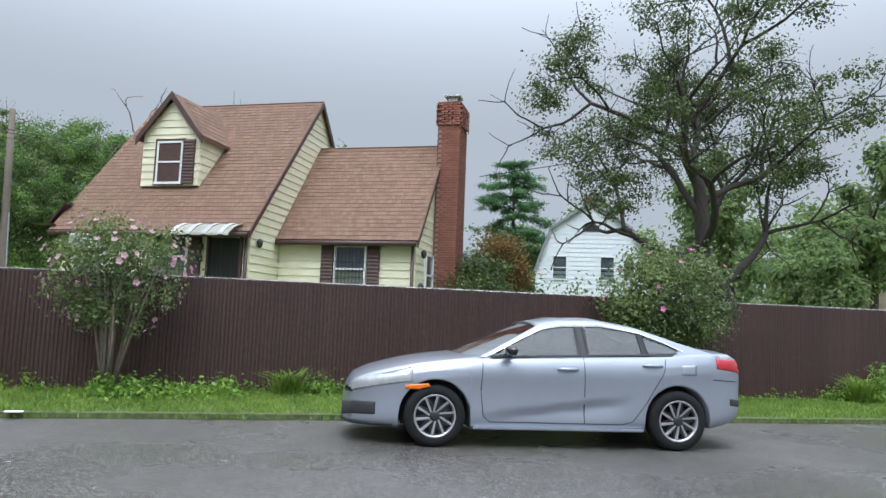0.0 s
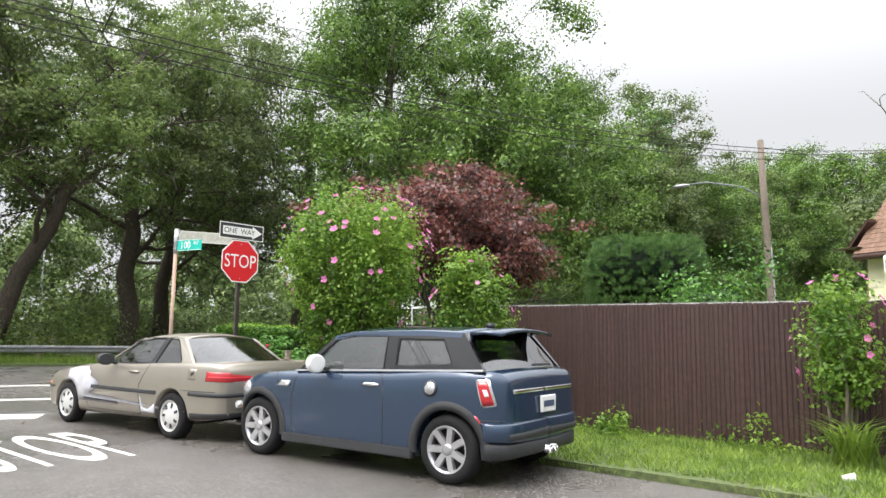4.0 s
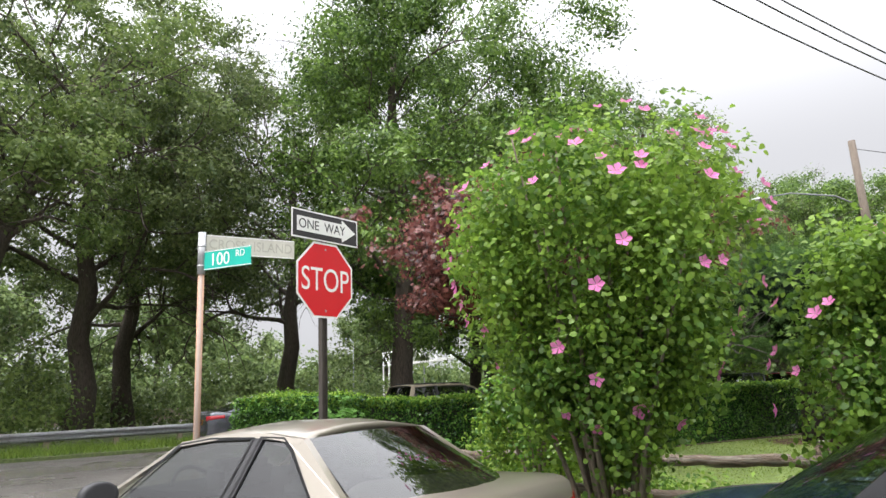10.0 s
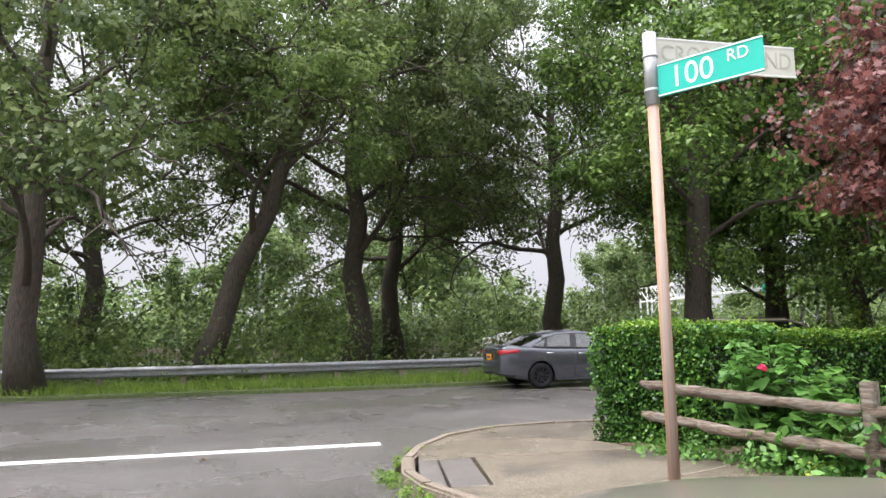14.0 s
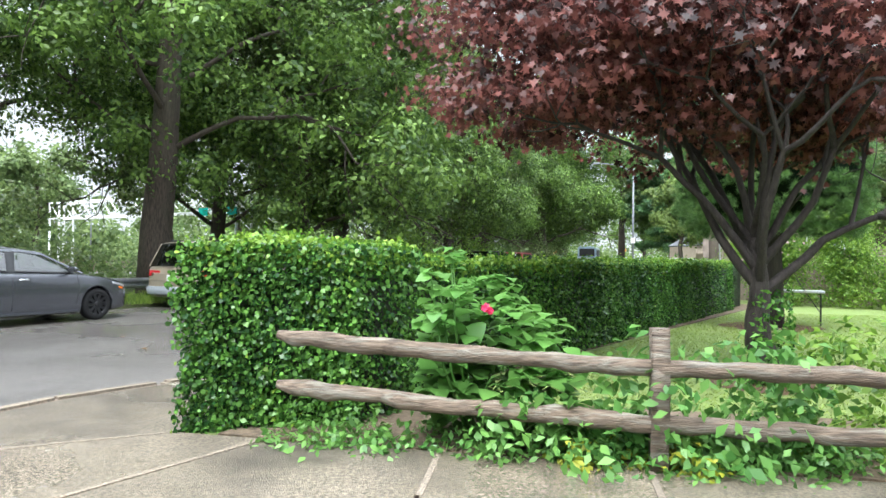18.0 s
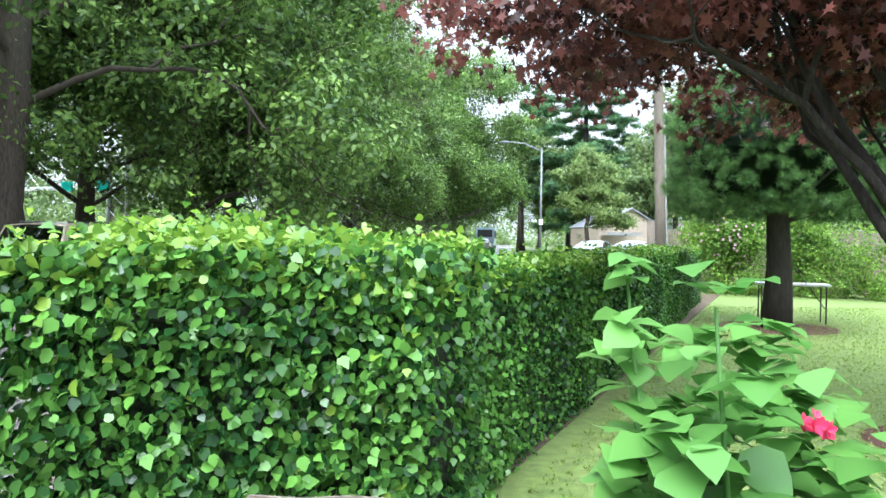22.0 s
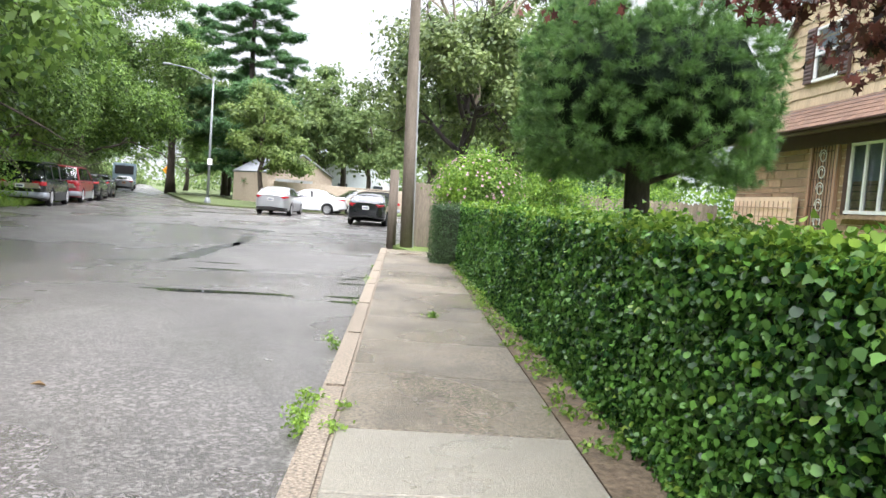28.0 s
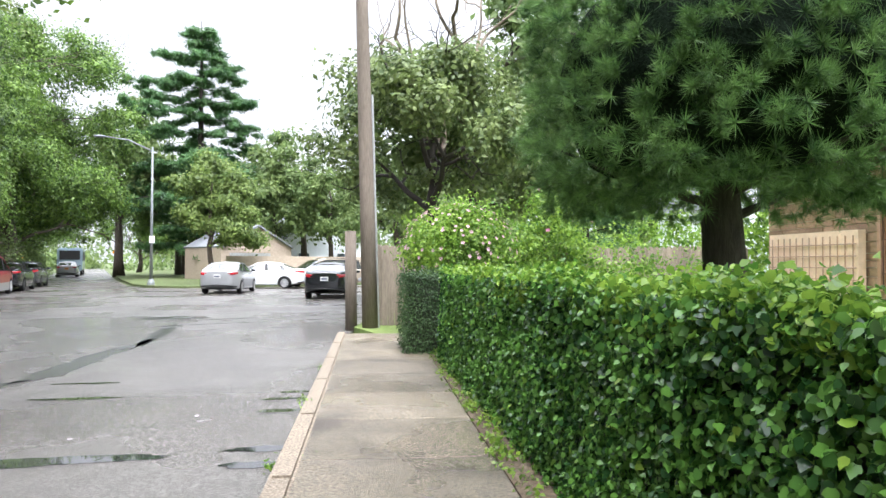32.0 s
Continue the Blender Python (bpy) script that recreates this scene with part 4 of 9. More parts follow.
# dormer
DX0, DX1, DY, DZ0, DZE, DZP = -4.0, -2.2, 0.86, 4.78, 6.28, 7.38
dormer = part("dormer", slab([(DX0, DY, DZ0), (DX1, DY, DZ0), (DX1, DY, DZE), ((DX0 + DX1) / 2, DY, DZP - 0.1), (DX0, DY, DZE)], (0, 0.12, 0)), M_SIDING, house, "gabled dormer with cream boards")


def dormer_cut(z):
    k = max(0.0, (z - DZE) / (DZP - 0.1 - DZE)) * 0.5
    return (k, 1 - k)


clapboards(dormer, (DX0, DY), (DX1, DY), DZ0, DZP - 0.15, (0, -1), dormer_cut)
for x in (DX0, DX1):
    yb = (DZE - EAVE) / SLOPE
    part("cheek", slab([(x, DY, DZ0), (x, yb, DZE), (x, DY, DZE)], (0.03 if x == DX0 else -0.03, 0, 0)), M_SIDING, dormer)
    k = 7
    for i in range(k):
        z0_, z1_ = DZ0 + (DZE - DZ0) * i / k, DZ0 + (DZE - DZ0) * (i + 1) / k
        o = 0.02 if x == DX1 else -0.02
        part("board", slab([(x + o, DY, z0_), (x + o, (z0_ - EAVE) / SLOPE, z0_), (x + o * 0.3, (z1_ - EAVE) / SLOPE, z1_), (x + o * 0.3, DY, z1_)], (-o, 0, 0)), M_SIDING, dormer)
xm = (DX0 + DX1) / 2
for s, x in ((-1, DX0 - 0.16), (1, DX1 + 0.16)):
    sl = (DZP - DZE) / (xm - DX0)
    ze = DZE - 0.16 * sl
    yb_e, yb_p = (ze - EAVE) / SLOPE, (DZP - EAVE) / SLOPE
    r = part("dormer_roof", slab([(x, DY - 0.16, ze), (xm, DY - 0.16, DZP), (xm, yb_p, DZP), (x, yb_e, ze)], (0, 0, 0.07)), M_SHINGLE, dormer)
    part("bargeboard", slab([(x, DY - 0.19, ze - 0.14), (xm, DY - 0.19, DZP - 0.14), (xm, DY - 0.19, DZP + 0.09), (x, DY - 0.19, ze + 0.07)], (0, 0.035, 0)), M_TRIM, dormer, "dark brown bargeboard")
    if s == 1:
        shingled(r, (x + 0.01, DY - 0.17, ze + 0.07), (x + 0.01, yb_e, ze + 0.07), (xm - x, (yb_p - yb_e) * 0.5, DZP - ze), 8, 8, 9)
house_window(dormer, Matrix.Translation((-3.1, DY - 0.05, 5.45)), 0.82, 1.2, shutter=(1,))
bm = bmesh.new()
box(bm, -3.58, -2.62, DY - 0.06, DY + 0.02, 4.8, 6.12)
part("casing", bm, M_TRIM, dormer, "brown window casing")

# openings of the front
house_window(w_front, Matrix.Translation((-2.25, -0.06, 2.72)), 1.05, 1.35, bars=True, shutter=(1,))
house_window(w_front, Matrix.Translation((-4.7, -0.06, 2.72)), 0.95, 1.2)
cooler = part("air_conditioner", bevelled_box(-5.1, -4.4, -0.42, -0.02, 2.87, 3.27, 0.02, 2), M_WHITE, w_front, "white window air conditioner")
for k in range(7):
    bm = bmesh.new()
    box(bm, -5.05, -4.45, -0.432, -0.42, 2.92 + 0.045 * k, 2.94 + 0.045 * k)
    part("vent_slat", bm, M_BLIND, cooler)
house_window(w_ext, Matrix.Translation((2.15, EXT_F - 0.06, 2.6)), 0.92, 1.3, bars=True, shutter=(-1, 1))
door = part("door", slab([(-1.12, -0.06, 1.0), (-0.22, -0.06, 1.0), (-0.22, -0.06, 3.22), (-1.12, -0.06, 3.22)], (0, 0.06, 0)), M_DARK, w_front, "dark barred front door")
for x in (-1.16, -0.22):
    bm = bmesh.new()
    box(bm, x, x + 0.06, -0.11, 0.0, 1.0, 3.28)
    part("jamb", bm, M_TRIM, door)
for k in range(7):
    x = -1.08 + 0.13 * k
    part("bar", rod((x, -0.09, 1.0), (x, -0.09, 3.2), 0.009, 5), M_SIGNBLACK, door)
# ribbed metal awning over the door
awning = part("awning", slab([(-1.75, -0.02, 3.6), (-0.12, -0.02, 3.6), (-0.12, -0.02, 3.5), (-1.75, -0.02, 3.5)], (0, -0.04, 0)), M_SIGNFADED, house, "small curved cream and white metal awning")
for k in range(11):
    x0 = -1.75 + k * 0.149
    pr = [(0.0, 3.58), (-0.3, 3.55), (-0.6, 3.44), (-0.85, 3.26), (-0.87, 3.2)]
    bm = bmesh.new()
    up = 0.025 if k % 3 == 0 else 0.0
    rows_ = [[bm.verts.new((x, y, z + up + dz)) for (y, z) in pr for dz in (0,)] for x in (x0, x0 + 0.147)]
    for i in range(len(pr) - 1):
        bm.faces.new((rows_[0][i], rows_[0][i + 1], rows_[1][i + 1], rows_[1][i]))
    bmesh.ops.solidify(bm, geom=bm.faces[:], thickness=0.012)
    part("slat", bm, M_WHITE if k % 3 == 0 else M_SIGNFADED, awning)
for x, y, z in ((0.1, 0.35, 3.15), (-1.35, -0.1, 3.0), (-1.35, -0.1, 2.7), (0.1, 0.3, 1.9), (EXT_W + 0.1, EXT_F + 0.5, 3.1), (EXT_W + 0.1, EXT_F + 0.3, 2.2)):
    part("wall_lamp", lathe([(0.03, 0.1), (0.07, 0.06), (0.08, 0.0), (0.06, -0.1), (0.02, -0.13)], 10), M_SIGNBLACK, house, "small black wall lantern", True).location = (x, y, z)
# side window and chimney
house_window(w_extside, Matrix.Translation((EXT_W + 0.06, EXT_F + 1.25, 2.55)) @ Matrix.Rotation(radians(90), 4, "Z"), 0.8, 1.2)
chimney = part("chimney", prism(bmesh.new(), [(EXT_W + 0.05, 3.35), (EXT_W + 0.05, 4.35), (EXT_W + 0.68, 4.35), (EXT_W + 0.68, 3.35)][::-1], 0.0, 7.42), M_MORTAR, house, "tall red brick chimney")
bmesh_brick = bmesh.new()
box(bmesh_brick, -0.1, 0.1, -0.012, 0.03, -0.03, 0.03)
me_brick = bpy.data.meshes.new("brick")
bmesh_brick.to_mesh(me_brick), bmesh_brick.free()
me_brick.materials.append(M_BRICK)
v_brick = []
z, r = 0.05, 0
while z < 7.7:
    big = 0.05 if z > 7.05 else 0.0
    for fx, fy, ang, ln in ((EXT_W + 0.05 - big, 3.35 - big, 0, 0.63 + 2 * big), (EXT_W + 0.68 + big, 3.35 - big, 90, 1.0 + 2 * big), (EXT_W + 0.05 - big, 4.35 + big, -90, 1.0 + 2 * big)):
        nb = max(1, round(ln / 0.212))
        for i in range(nb):
            off = (i + 0.5) * ln / nb
            if r % 2:
                off = min(ln - 0.05, off + ln / nb / 2) if i < nb - 1 else ln - 0.06
            c, s = math.cos(radians(ang)), math.sin(radians(ang))
            if ang == 0 and z > 2.0:
                b = part_mesh("brick", me_brick, None, chimney)
                b.matrix_local = Matrix.Translation((fx + off * c, fy + off * s, z)) @ Matrix.Rotation(radians(ang), 4, "Z")
            else:
                mm = Matrix.Translation((fx + off * c, fy + off * s, z)) @ Matrix.Rotation(radians(ang), 4, "Z")
                for quad in (((-0.1, -0.012, -0.03), (0.1, -0.012, -0.03), (0.1, -0.012, 0.03), (-0.1, -0.012, 0.03)), ((-0.1, -0.012, 0.03), (0.1, -0.012, 0.03), (0.1, 0.02, 0.03), (-0.1, 0.02, 0.03)), ((0.1, -0.012, -0.03), (0.1, 0.02, -0.03), (0.1, 0.02, 0.03), (0.1, -0.012, 0.03))):
                    v_brick += [tuple(mm @ Vector(q)) for q in quad]
    z += 0.073
    r += 1
tagged(part_mesh("side_bricks", quads_mesh("side_bricks", v_brick), M_BRICK, chimney), kind="stuff")
bm = bmesh.new()
box(bm, EXT_W + 0.02, EXT_W + 0.71, 3.32, 4.38, 7.42, 7.72)
part("cap", bm, M_BRICK, chimney, "brick chimney cap")
bm = bmesh.new()
box(bm, EXT_W + 0.22, EXT_W + 0.5, 3.7, 4.0, 7.72, 7.98)
box(bm, EXT_W + 0.12, EXT_W + 0.6, 3.6, 4.1, 7.98, 8.03)
part("flue", bm, M_STEEL, chimney, "metal flue with a flat cowl")

# west gable: facing stone below, pent roof, tan shingles above
bm_stone = random.Random(8)
z = zb
while z < 3.55:
    hh = bm_stone.choice((0.13, 0.17, 0.21))
    y = 0.0
    while y < MAIN_D - 0.05:
        ln = min(bm_stone.uniform(0.25, 0.7), MAIN_D - y)
        d = bm_stone.uniform(0.03, 0.055)
        bm = bmesh.new()
        box(bm, -MAIN_L - d, -MAIN_L + 0.01, y + 0.008, y + ln - 0.008, z + 0.008, min(z + hh, 3.6) - 0.008)
        part("stone", bm, M_STONE, w_west)
        y += ln
    z += hh
z = 3.95
r = 0
while z < RIDGE - 0.15:
    a, b = gable_cut(z)
    y0_, y1_ = a * MAIN_D + 0.05, b * MAIN_D - 0.05
    y = y0_
    while y < y1_ - 0.03:
        ln = min(bm_stone.uniform(0.14, 0.3), y1_ - y)
        bm = slab([(-MAIN_L - 0.035, y + 0.004, z - bm_stone.uniform(0, 0.03)), (-MAIN_L - 0.035, y + ln - 0.004, z - bm_stone.uniform(0, 0.03)), (-MAIN_L - 0.006, y + ln - 0.004, z + 0.27), (-MAIN_L - 0.006, y + 0.004, z + 0.27)], (0.01, 0, 0))
        part("shake", bm, M_TAN_SHINGLE, w_west)
        y += ln
    z += 0.25
    r += 1
pent = part("pent_roof", slab([(-MAIN_L - 0.5, 0.05, 3.55), (-MAIN_L - 0.5, MAIN_D + 0.3, 3.55), (-MAIN_L, MAIN_D + 0.3, 4.15), (-MAIN_L, 0.05, 4.15)], (0, 0, 0.07)), M_TRIM, house, "sloping brown pent roof over the stone front")
shingled(pent, (-MAIN_L - 0.52, MAIN_D + 0.32, 3.6), (-MAIN_L - 0.52, 0.03, 3.6), (0.53, 0, 0.62), 6, 34, 15)
part("gutter", rod((-MAIN_L - 0.55, 0.05, 3.5), (-MAIN_L - 0.55, MAIN_D + 0.3, 3.5), 0.06, 8), M_TRIM, house, "brown gutter", True)
MW = Matrix.Rotation(radians(-90), 4, "Z")
house_window(w_west, Matrix.Translation((-MAIN_L - 0.08, 1.75, 2.5)) @ MW, 1.5, 1.42, mullions=3, sash=False)
for y, w in ((0.93, 0.07), (2.57, 0.07)):
    bm = bmesh.new()
    box(bm, -MAIN_L - 0.12, -MAIN_L - 0.02, y - w, y + w, 1.7, 3.35)
    part("window_jamb", bm, M_TRIM, w_west, "dark brown jamb beside the casement window")
bm = bmesh.new()
box(bm, -MAIN_L - 0.14, -MAIN_L - 0.02, -0.05, MAIN_D, 3.22, 3.52)
part("fascia", bm, M_TRIM, house, "dark brown beam under the pent roof")
bm = bmesh.new()
box(bm, -MAIN_L - 0.72, -MAIN_L - 0.0, -0.3, MAIN_D + 0.25, 3.53, 3.545)
part("soffit", bm, M_TRIM, house, "dark brown soffit boards")
bm = bmesh.new()
box(bm, -MAIN_L - 0.16, -MAIN_L - 0.02, 0.85, 2.65, 1.66, 1.74)
part("window_sill", bm, M_STONE, w_west, "stone sill under the casement")
house_window(w_west, Matrix.Translation((-MAIN_L - 0.06, 3.8, 5.35)) @ MW, 0.95, 1.2, shutter=(-1, 1))
wdoor = part("door", slab([(-MAIN_L - 0.06, 3.0, 1.0), (-MAIN_L - 0.06, 3.95, 1.0), (-MAIN_L - 0.06, 3.95, 3.3), (-MAIN_L - 0.06, 3.0, 3.3)], (0.03, 0, 0)), M_RUSTPOLE, w_west, "reddish wooden door behind an iron screen")
for k in range(8):
    y = 3.08 + 0.112 * k
    part("bar", rod((-MAIN_L - 0.1, y, 1.0), (-MAIN_L - 0.1, y, 3.28), 0.009, 5), M_TRIM, wdoor)
for k in range(6):
    zc = 1.2 + 0.36 * k
    part("scroll", tube(bmesh.new(), [(-MAIN_L - 0.11, 3.475 + 0.15 * math.cos(a) * (1 - a / 16), zc + 0.16 * math.sin(a) * (1 - a / 16)) for a in np.linspace(0, 9, 26)], [0.011] * 26, 5), M_WHITE, wdoor, "pale wrought-iron scroll", True)
for y0 in (2.97, 3.93):
    bm = bmesh.new()
    box(bm, -MAIN_L - 0.13, -MAIN_L - 0.02, y0 - 0.04, y0 + 0.05, 1.0, 3.32)
    part("door_post", bm, M_RUSTPOLE, wdoor, "rust-red door post")
for z in (1.3, 1.9, 2.5, 3.1):
    part("bar", rod((-MAIN_L - 0.1, 3.0, z), (-MAIN_L - 0.1, 3.95, z), 0.009, 5), M_TRIM, wdoor)


# ---- plants ----
def branch_tubes(bm, start, direction, length, radius, depth, rng, tips, bend=0.25, gravity=0.0, split=3, sides=6, shrink=0.62):
    """A limb that bends, tapers and divides; collects where its ends lie."""
    path, rad, p, d = [Vector(start)], [radius], Vector(start), Vector(direction).normalized()
    n = 5
    for i in range(n):
        d = (d + Vector((rng.gauss(0, bend), rng.gauss(0, bend), rng.gauss(0, bend) - gravity)) * 0.5).normalized()
        p = p + d * (length / n)
        path.append(p.copy())
        rad.append(radius * (1 - 0.45 * (i + 1) / n))
    tube(bm, path, rad, max(4, sides), caps=depth == 0)
    tips.append((path[3].copy(), depth))
    if depth > 0:
        for k in range(split):
            ang = 2 * math.pi * (k + rng.random() * 0.6) / split
            side = d.orthogonal().normalized()
            side = Matrix.Rotation(ang, 3, d) @ side
            nd = (d * rng.uniform(0.55, 1.0) + side * rng.uniform(0.5, 0.95)).normalized()
            at = path[-1] if k else path[-2]
            branch_tubes(bm, at, nd, length * rng.uniform(0.55, 0.8), radius * shrink * rng.uniform(0.75, 1.0), depth - 1, rng, tips, bend, gravity, split, max(4, sides - 1), shrink)
    else:
        tips.append((path[-1].copy(), -1))


def clump_points(centres, radii, per, rng, flat_=0.75, upright=False):
    """Leaf places thrown round clump centres, each clump drawn out its own way and frayed at its edge, with the outward way of each."""
    n = len(centres)
    c = np.repeat(np.asarray(centres, float), per, 0)
    axis = unit(rng.normal(0, 1, (n, 3)) * [1, 1, 0.35] + ([0, 0, 2.2] if upright else [0, 0, 0]))
    axis, r = np.repeat(axis, per, 0), np.repeat(np.asarray(radii, float), per)[:, None]
    d = rng.normal(0, 0.5, c.shape)
    d[:, 2] *= flat_
    d += axis * rng.normal(0, 1.0 if upright else 0.5, (len(c), 1))
    d *= np.minimum(1, 1.7 / np.maximum(np.linalg.norm(d, axis=1, keepdims=True), 1e-6))
    return c + d * r, unit(d + 1e-6)


def tree(name, label, m, height, trunk_r, crown_r, crown_z, leaf, seed, limbs=6, clumps=90, per=260, leaf_size=0.22, clump_r=1.3,
         bark=None, lean=(0, 0), depth=2, flat_=0.75, crown_flat=0.7, fork=0.35, limb_len=0.5, group="", fine=False, wide=0.55, rise=0.0, stout=0.55, shift=None, stem=0.72, loose=1.12, pull=0.0, droop=0.0, skirt=0):
    """A broadleaf tree: tapered bent trunk, dividing limbs and a crown of many separate clumps of leaves."""
    rng, nr = random.Random(seed), np.random.default_rng(seed)
    t = thing(name, label, "tree", m, group)
    bark = bark or M_BARK
    bm = bmesh.new()
    top = height * stem
    path, rad = [], []
    n = 9
    for i in range(n):
        f = i / (n - 1)
        wob = 0.35 * trunk_r
        path.append(Vector((lean[0] * f + rng.gauss(0, wob) * min(1, i), lean[1] * f + rng.gauss(0, wob) * min(1, i), top * f)))
        rad.append(trunk_r * (1.35 if i == 0 else (1.05 - 0.8 * f)))
    tube(bm, path, rad, 12)
    part("trunk", bm, bark, t, smooth=True)
    tips = []
    for k in range(limbs):
        f = fork + (0.92 - fork) * (k + rng.random() * 0.5) / limbs
        i = f * (n - 1)
        p = path[int(i)].lerp(path[min(n - 1, int(i) + 1)], i - int(i))
        a = 2.4 * k + rng.uniform(-0.4, 0.4)
        up = rng.uniform(0.25, 0.8) + f * 0.4 + rise
        bm = bmesh.new()
        reach = 0.95 + 0.2 * Vector((math.cos(a), math.sin(a))).dot(Vector(shift).normalized()) if shift else 1
        branch_tubes(bm, p, (math.cos(a), math.sin(a), up), crown_r * rng.uniform(0.85, 1.15) * limb_len * reach, trunk_r * stout * (1 - 0.55 * f), depth, rng, tips, gravity=droop, sides=7)
        part("limb", bm, bark, t, smooth=True)
    ox, oy = shift or (lean[0] * 0.7, lean[1] * 0.7)
    centres, radii = [], []
    pool = [p for p, d in tips if d <= 0] * 2 + [p for p, d in tips if d == 1] * 2 + [p for p, d in tips if d == 2]
    for k in range(clumps):
        p = rng.choice(pool) + Vector((rng.gauss(0, 0.3), rng.gauss(0, 0.3), rng.gauss(0, 0.2))) * clump_r + Vector((ox, oy, 0)) * pull
        e = Vector(((p.x - ox) / crown_r, (p.y - oy) / crown_r, (p.z - crown_z) / (crown_r * crown_flat)))
        if e.length > loose:
            e = e.normalized() * rng.uniform(0.8, 1.12)
            p = Vector((e.x * crown_r + ox, e.y * crown_r + oy, crown_z + e.z * crown_r * crown_flat))
        p.z = min(p.z, crown_z + crown_r * crown_flat * 1.12)
        centres.append(p)
        radii.append(clump_r * rng.uniform(0.55, 1.2))
    for k in range(skirt):      # low outer boughs
        a, h = rng.uniform(0, 2 * math.pi), rng.uniform(-0.93, 0.3)
        w = crown_r * math.sqrt(1 - h * h) * rng.uniform(0.6, 1.0) * (1 + 0.1 * math.sin(5 * a))
        centres.append(Vector((ox + w * math.cos(a), oy + w * math.sin(a), crown_z + h * crown_r * crown_flat)))
        radii.append(clump_r * rng.uniform(0.6, 1.25))
    pts, out = clump_points(centres, radii, per, nr, flat_)
    out[:, 2] += 0.5
    part_mesh("crown", leaves("crown", pts, out, leaf_size, nr, wide, 0.25, 0.45, 0.2, fine), leaf, t)
    return t


def conifer(name, label, m, height, spread, seed, leaf=None, layers=22, bare=0.12, ragged=0.35, twig=0.34, per=120, taper=0.75):
    """A tall pine: straight trunk with layers of drooping boughs, each a spray of needle tufts."""
    rng, nr = random.Random(seed), np.random.default_rng(seed)
    t = thing(name, label, "tree", m)
    part("trunk", tube(bmesh.new(), [(0, 0, 0), (0.05, 0, height * 0.5), (0, 0, height)], [height * 0.018, height * 0.012, 0.03], 9), M_BARK_DARK, t, smooth=True)
    bm, cen = bmesh.new(), []
    for i in range(layers):
        f = bare + (1 - bare) * (i + rng.random() * 0.5) / layers
        z = height * f
        ln0 = spread * (1 - f) ** taper + 0.35
        for k in range(5):
            if rng.random() < 0.12:
                continue
            a = 2 * math.pi * k / 5 + i * 0.9 + rng.uniform(-0.3, 0.3)
            ln = ln0 * rng.uniform(1 - ragged, 1 + ragged * 0.5)
            tip = Vector((math.cos(a) * ln, math.sin(a) * ln, z - ln * rng.uniform(0.0, 0.25) + 0.1))
            tube(bm, [(0, 0, z), Vector((0, 0, z)).lerp(tip, 0.5) + Vector((0, 0, 0.12 * ln)), tip], [0.06, 0.04, 0.015], 5)
            q = max(3, int(ln / 0.38))
            for j in range(q):
                c = Vector((0, 0, z)).lerp(tip, 0.25 + 0.75 * (j + 1) / q)
                cen.append((c.x + rng.gauss(0, 0.12 * ln), c.y + rng.gauss(0, 0.12 * ln), c.z + rng.uniform(0.0, 0.2) + 0.12 * ln * (rng.random() - 0.3) * (taper < 0.7)))
    part("bough_frame", bm, M_BARK_DARK, t, smooth=True)
    pts, out = clump_points(cen, np.full(len(cen), 0.5), per, nr, 0.4)
    out[:, 2] += 0.6
    part_mesh("crown", leaves("crown", pts, out, twig, nr, wide=0.16, fold=0.05, spread=0.5, droop=0.0), leaf or L_PINE, t)
    return t


def box_shell(p0, along_, across, ln, wide, z0, z1, density, rng, bulge=0.05, top=True):
    """Leaf places over a clipped hedge: both sides, ends and top, a little uneven, with their outward ways."""
    p0, along_, across = np.array(p0, float), np.array(along_, float), np.array(across, float)
    up = np.array([0, 0, 1.0])
    pts, out = [], []
    for base, e1, l1, e2, l2, nrm in ((p0, along_, ln, up, z1 - z0, -across), (p0 + across * wide, along_, ln, up, z1 - z0, across), (p0, across, wide, up, z1 - z0, -along_), (p0 + along_ * ln, across, wide, up, z1 - z0, along_), (p0 + up * (z1 - z0), along_, ln, across, wide, up)):
        k = int(density * l1 * l2 * (0.55 if nrm @ across > 0.5 else 1.6 if nrm @ along_ < -0.5 else 1.0))
        a, b = rng.uniform(0, l1, k), rng.uniform(0, l2, k)
        d = rng.uniform(-0.13, 0.03, k) - 0.05 * (rng.uniform(0, 1, k) < 0.3)
        wave = np.array([noise.noise(Vector((float(x) * 1.7, float(y) * 1.7, base[0] * 3.1 + nrm[0] * 5 + nrm[2] * 9))) for x, y in zip(a, b)])
        tuft = np.array([noise.noise(Vector((float(x) * 7.0 + 3, float(y) * 7.0, base[1] * 1.7 + nrm[1] * 4))) for x, y in zip(a, b)])
        q = base + a[:, None] * e1 + b[:, None] * e2 + nrm * (d + wave * bulge + tuft * 0.05)[:, None]
        q[:, 2] += z0 if base[2] < z1 - z0 - 1e-6 else z0
        pts.append(q)
        out.append(np.repeat(nrm[None], k, 0))
    return pts, out


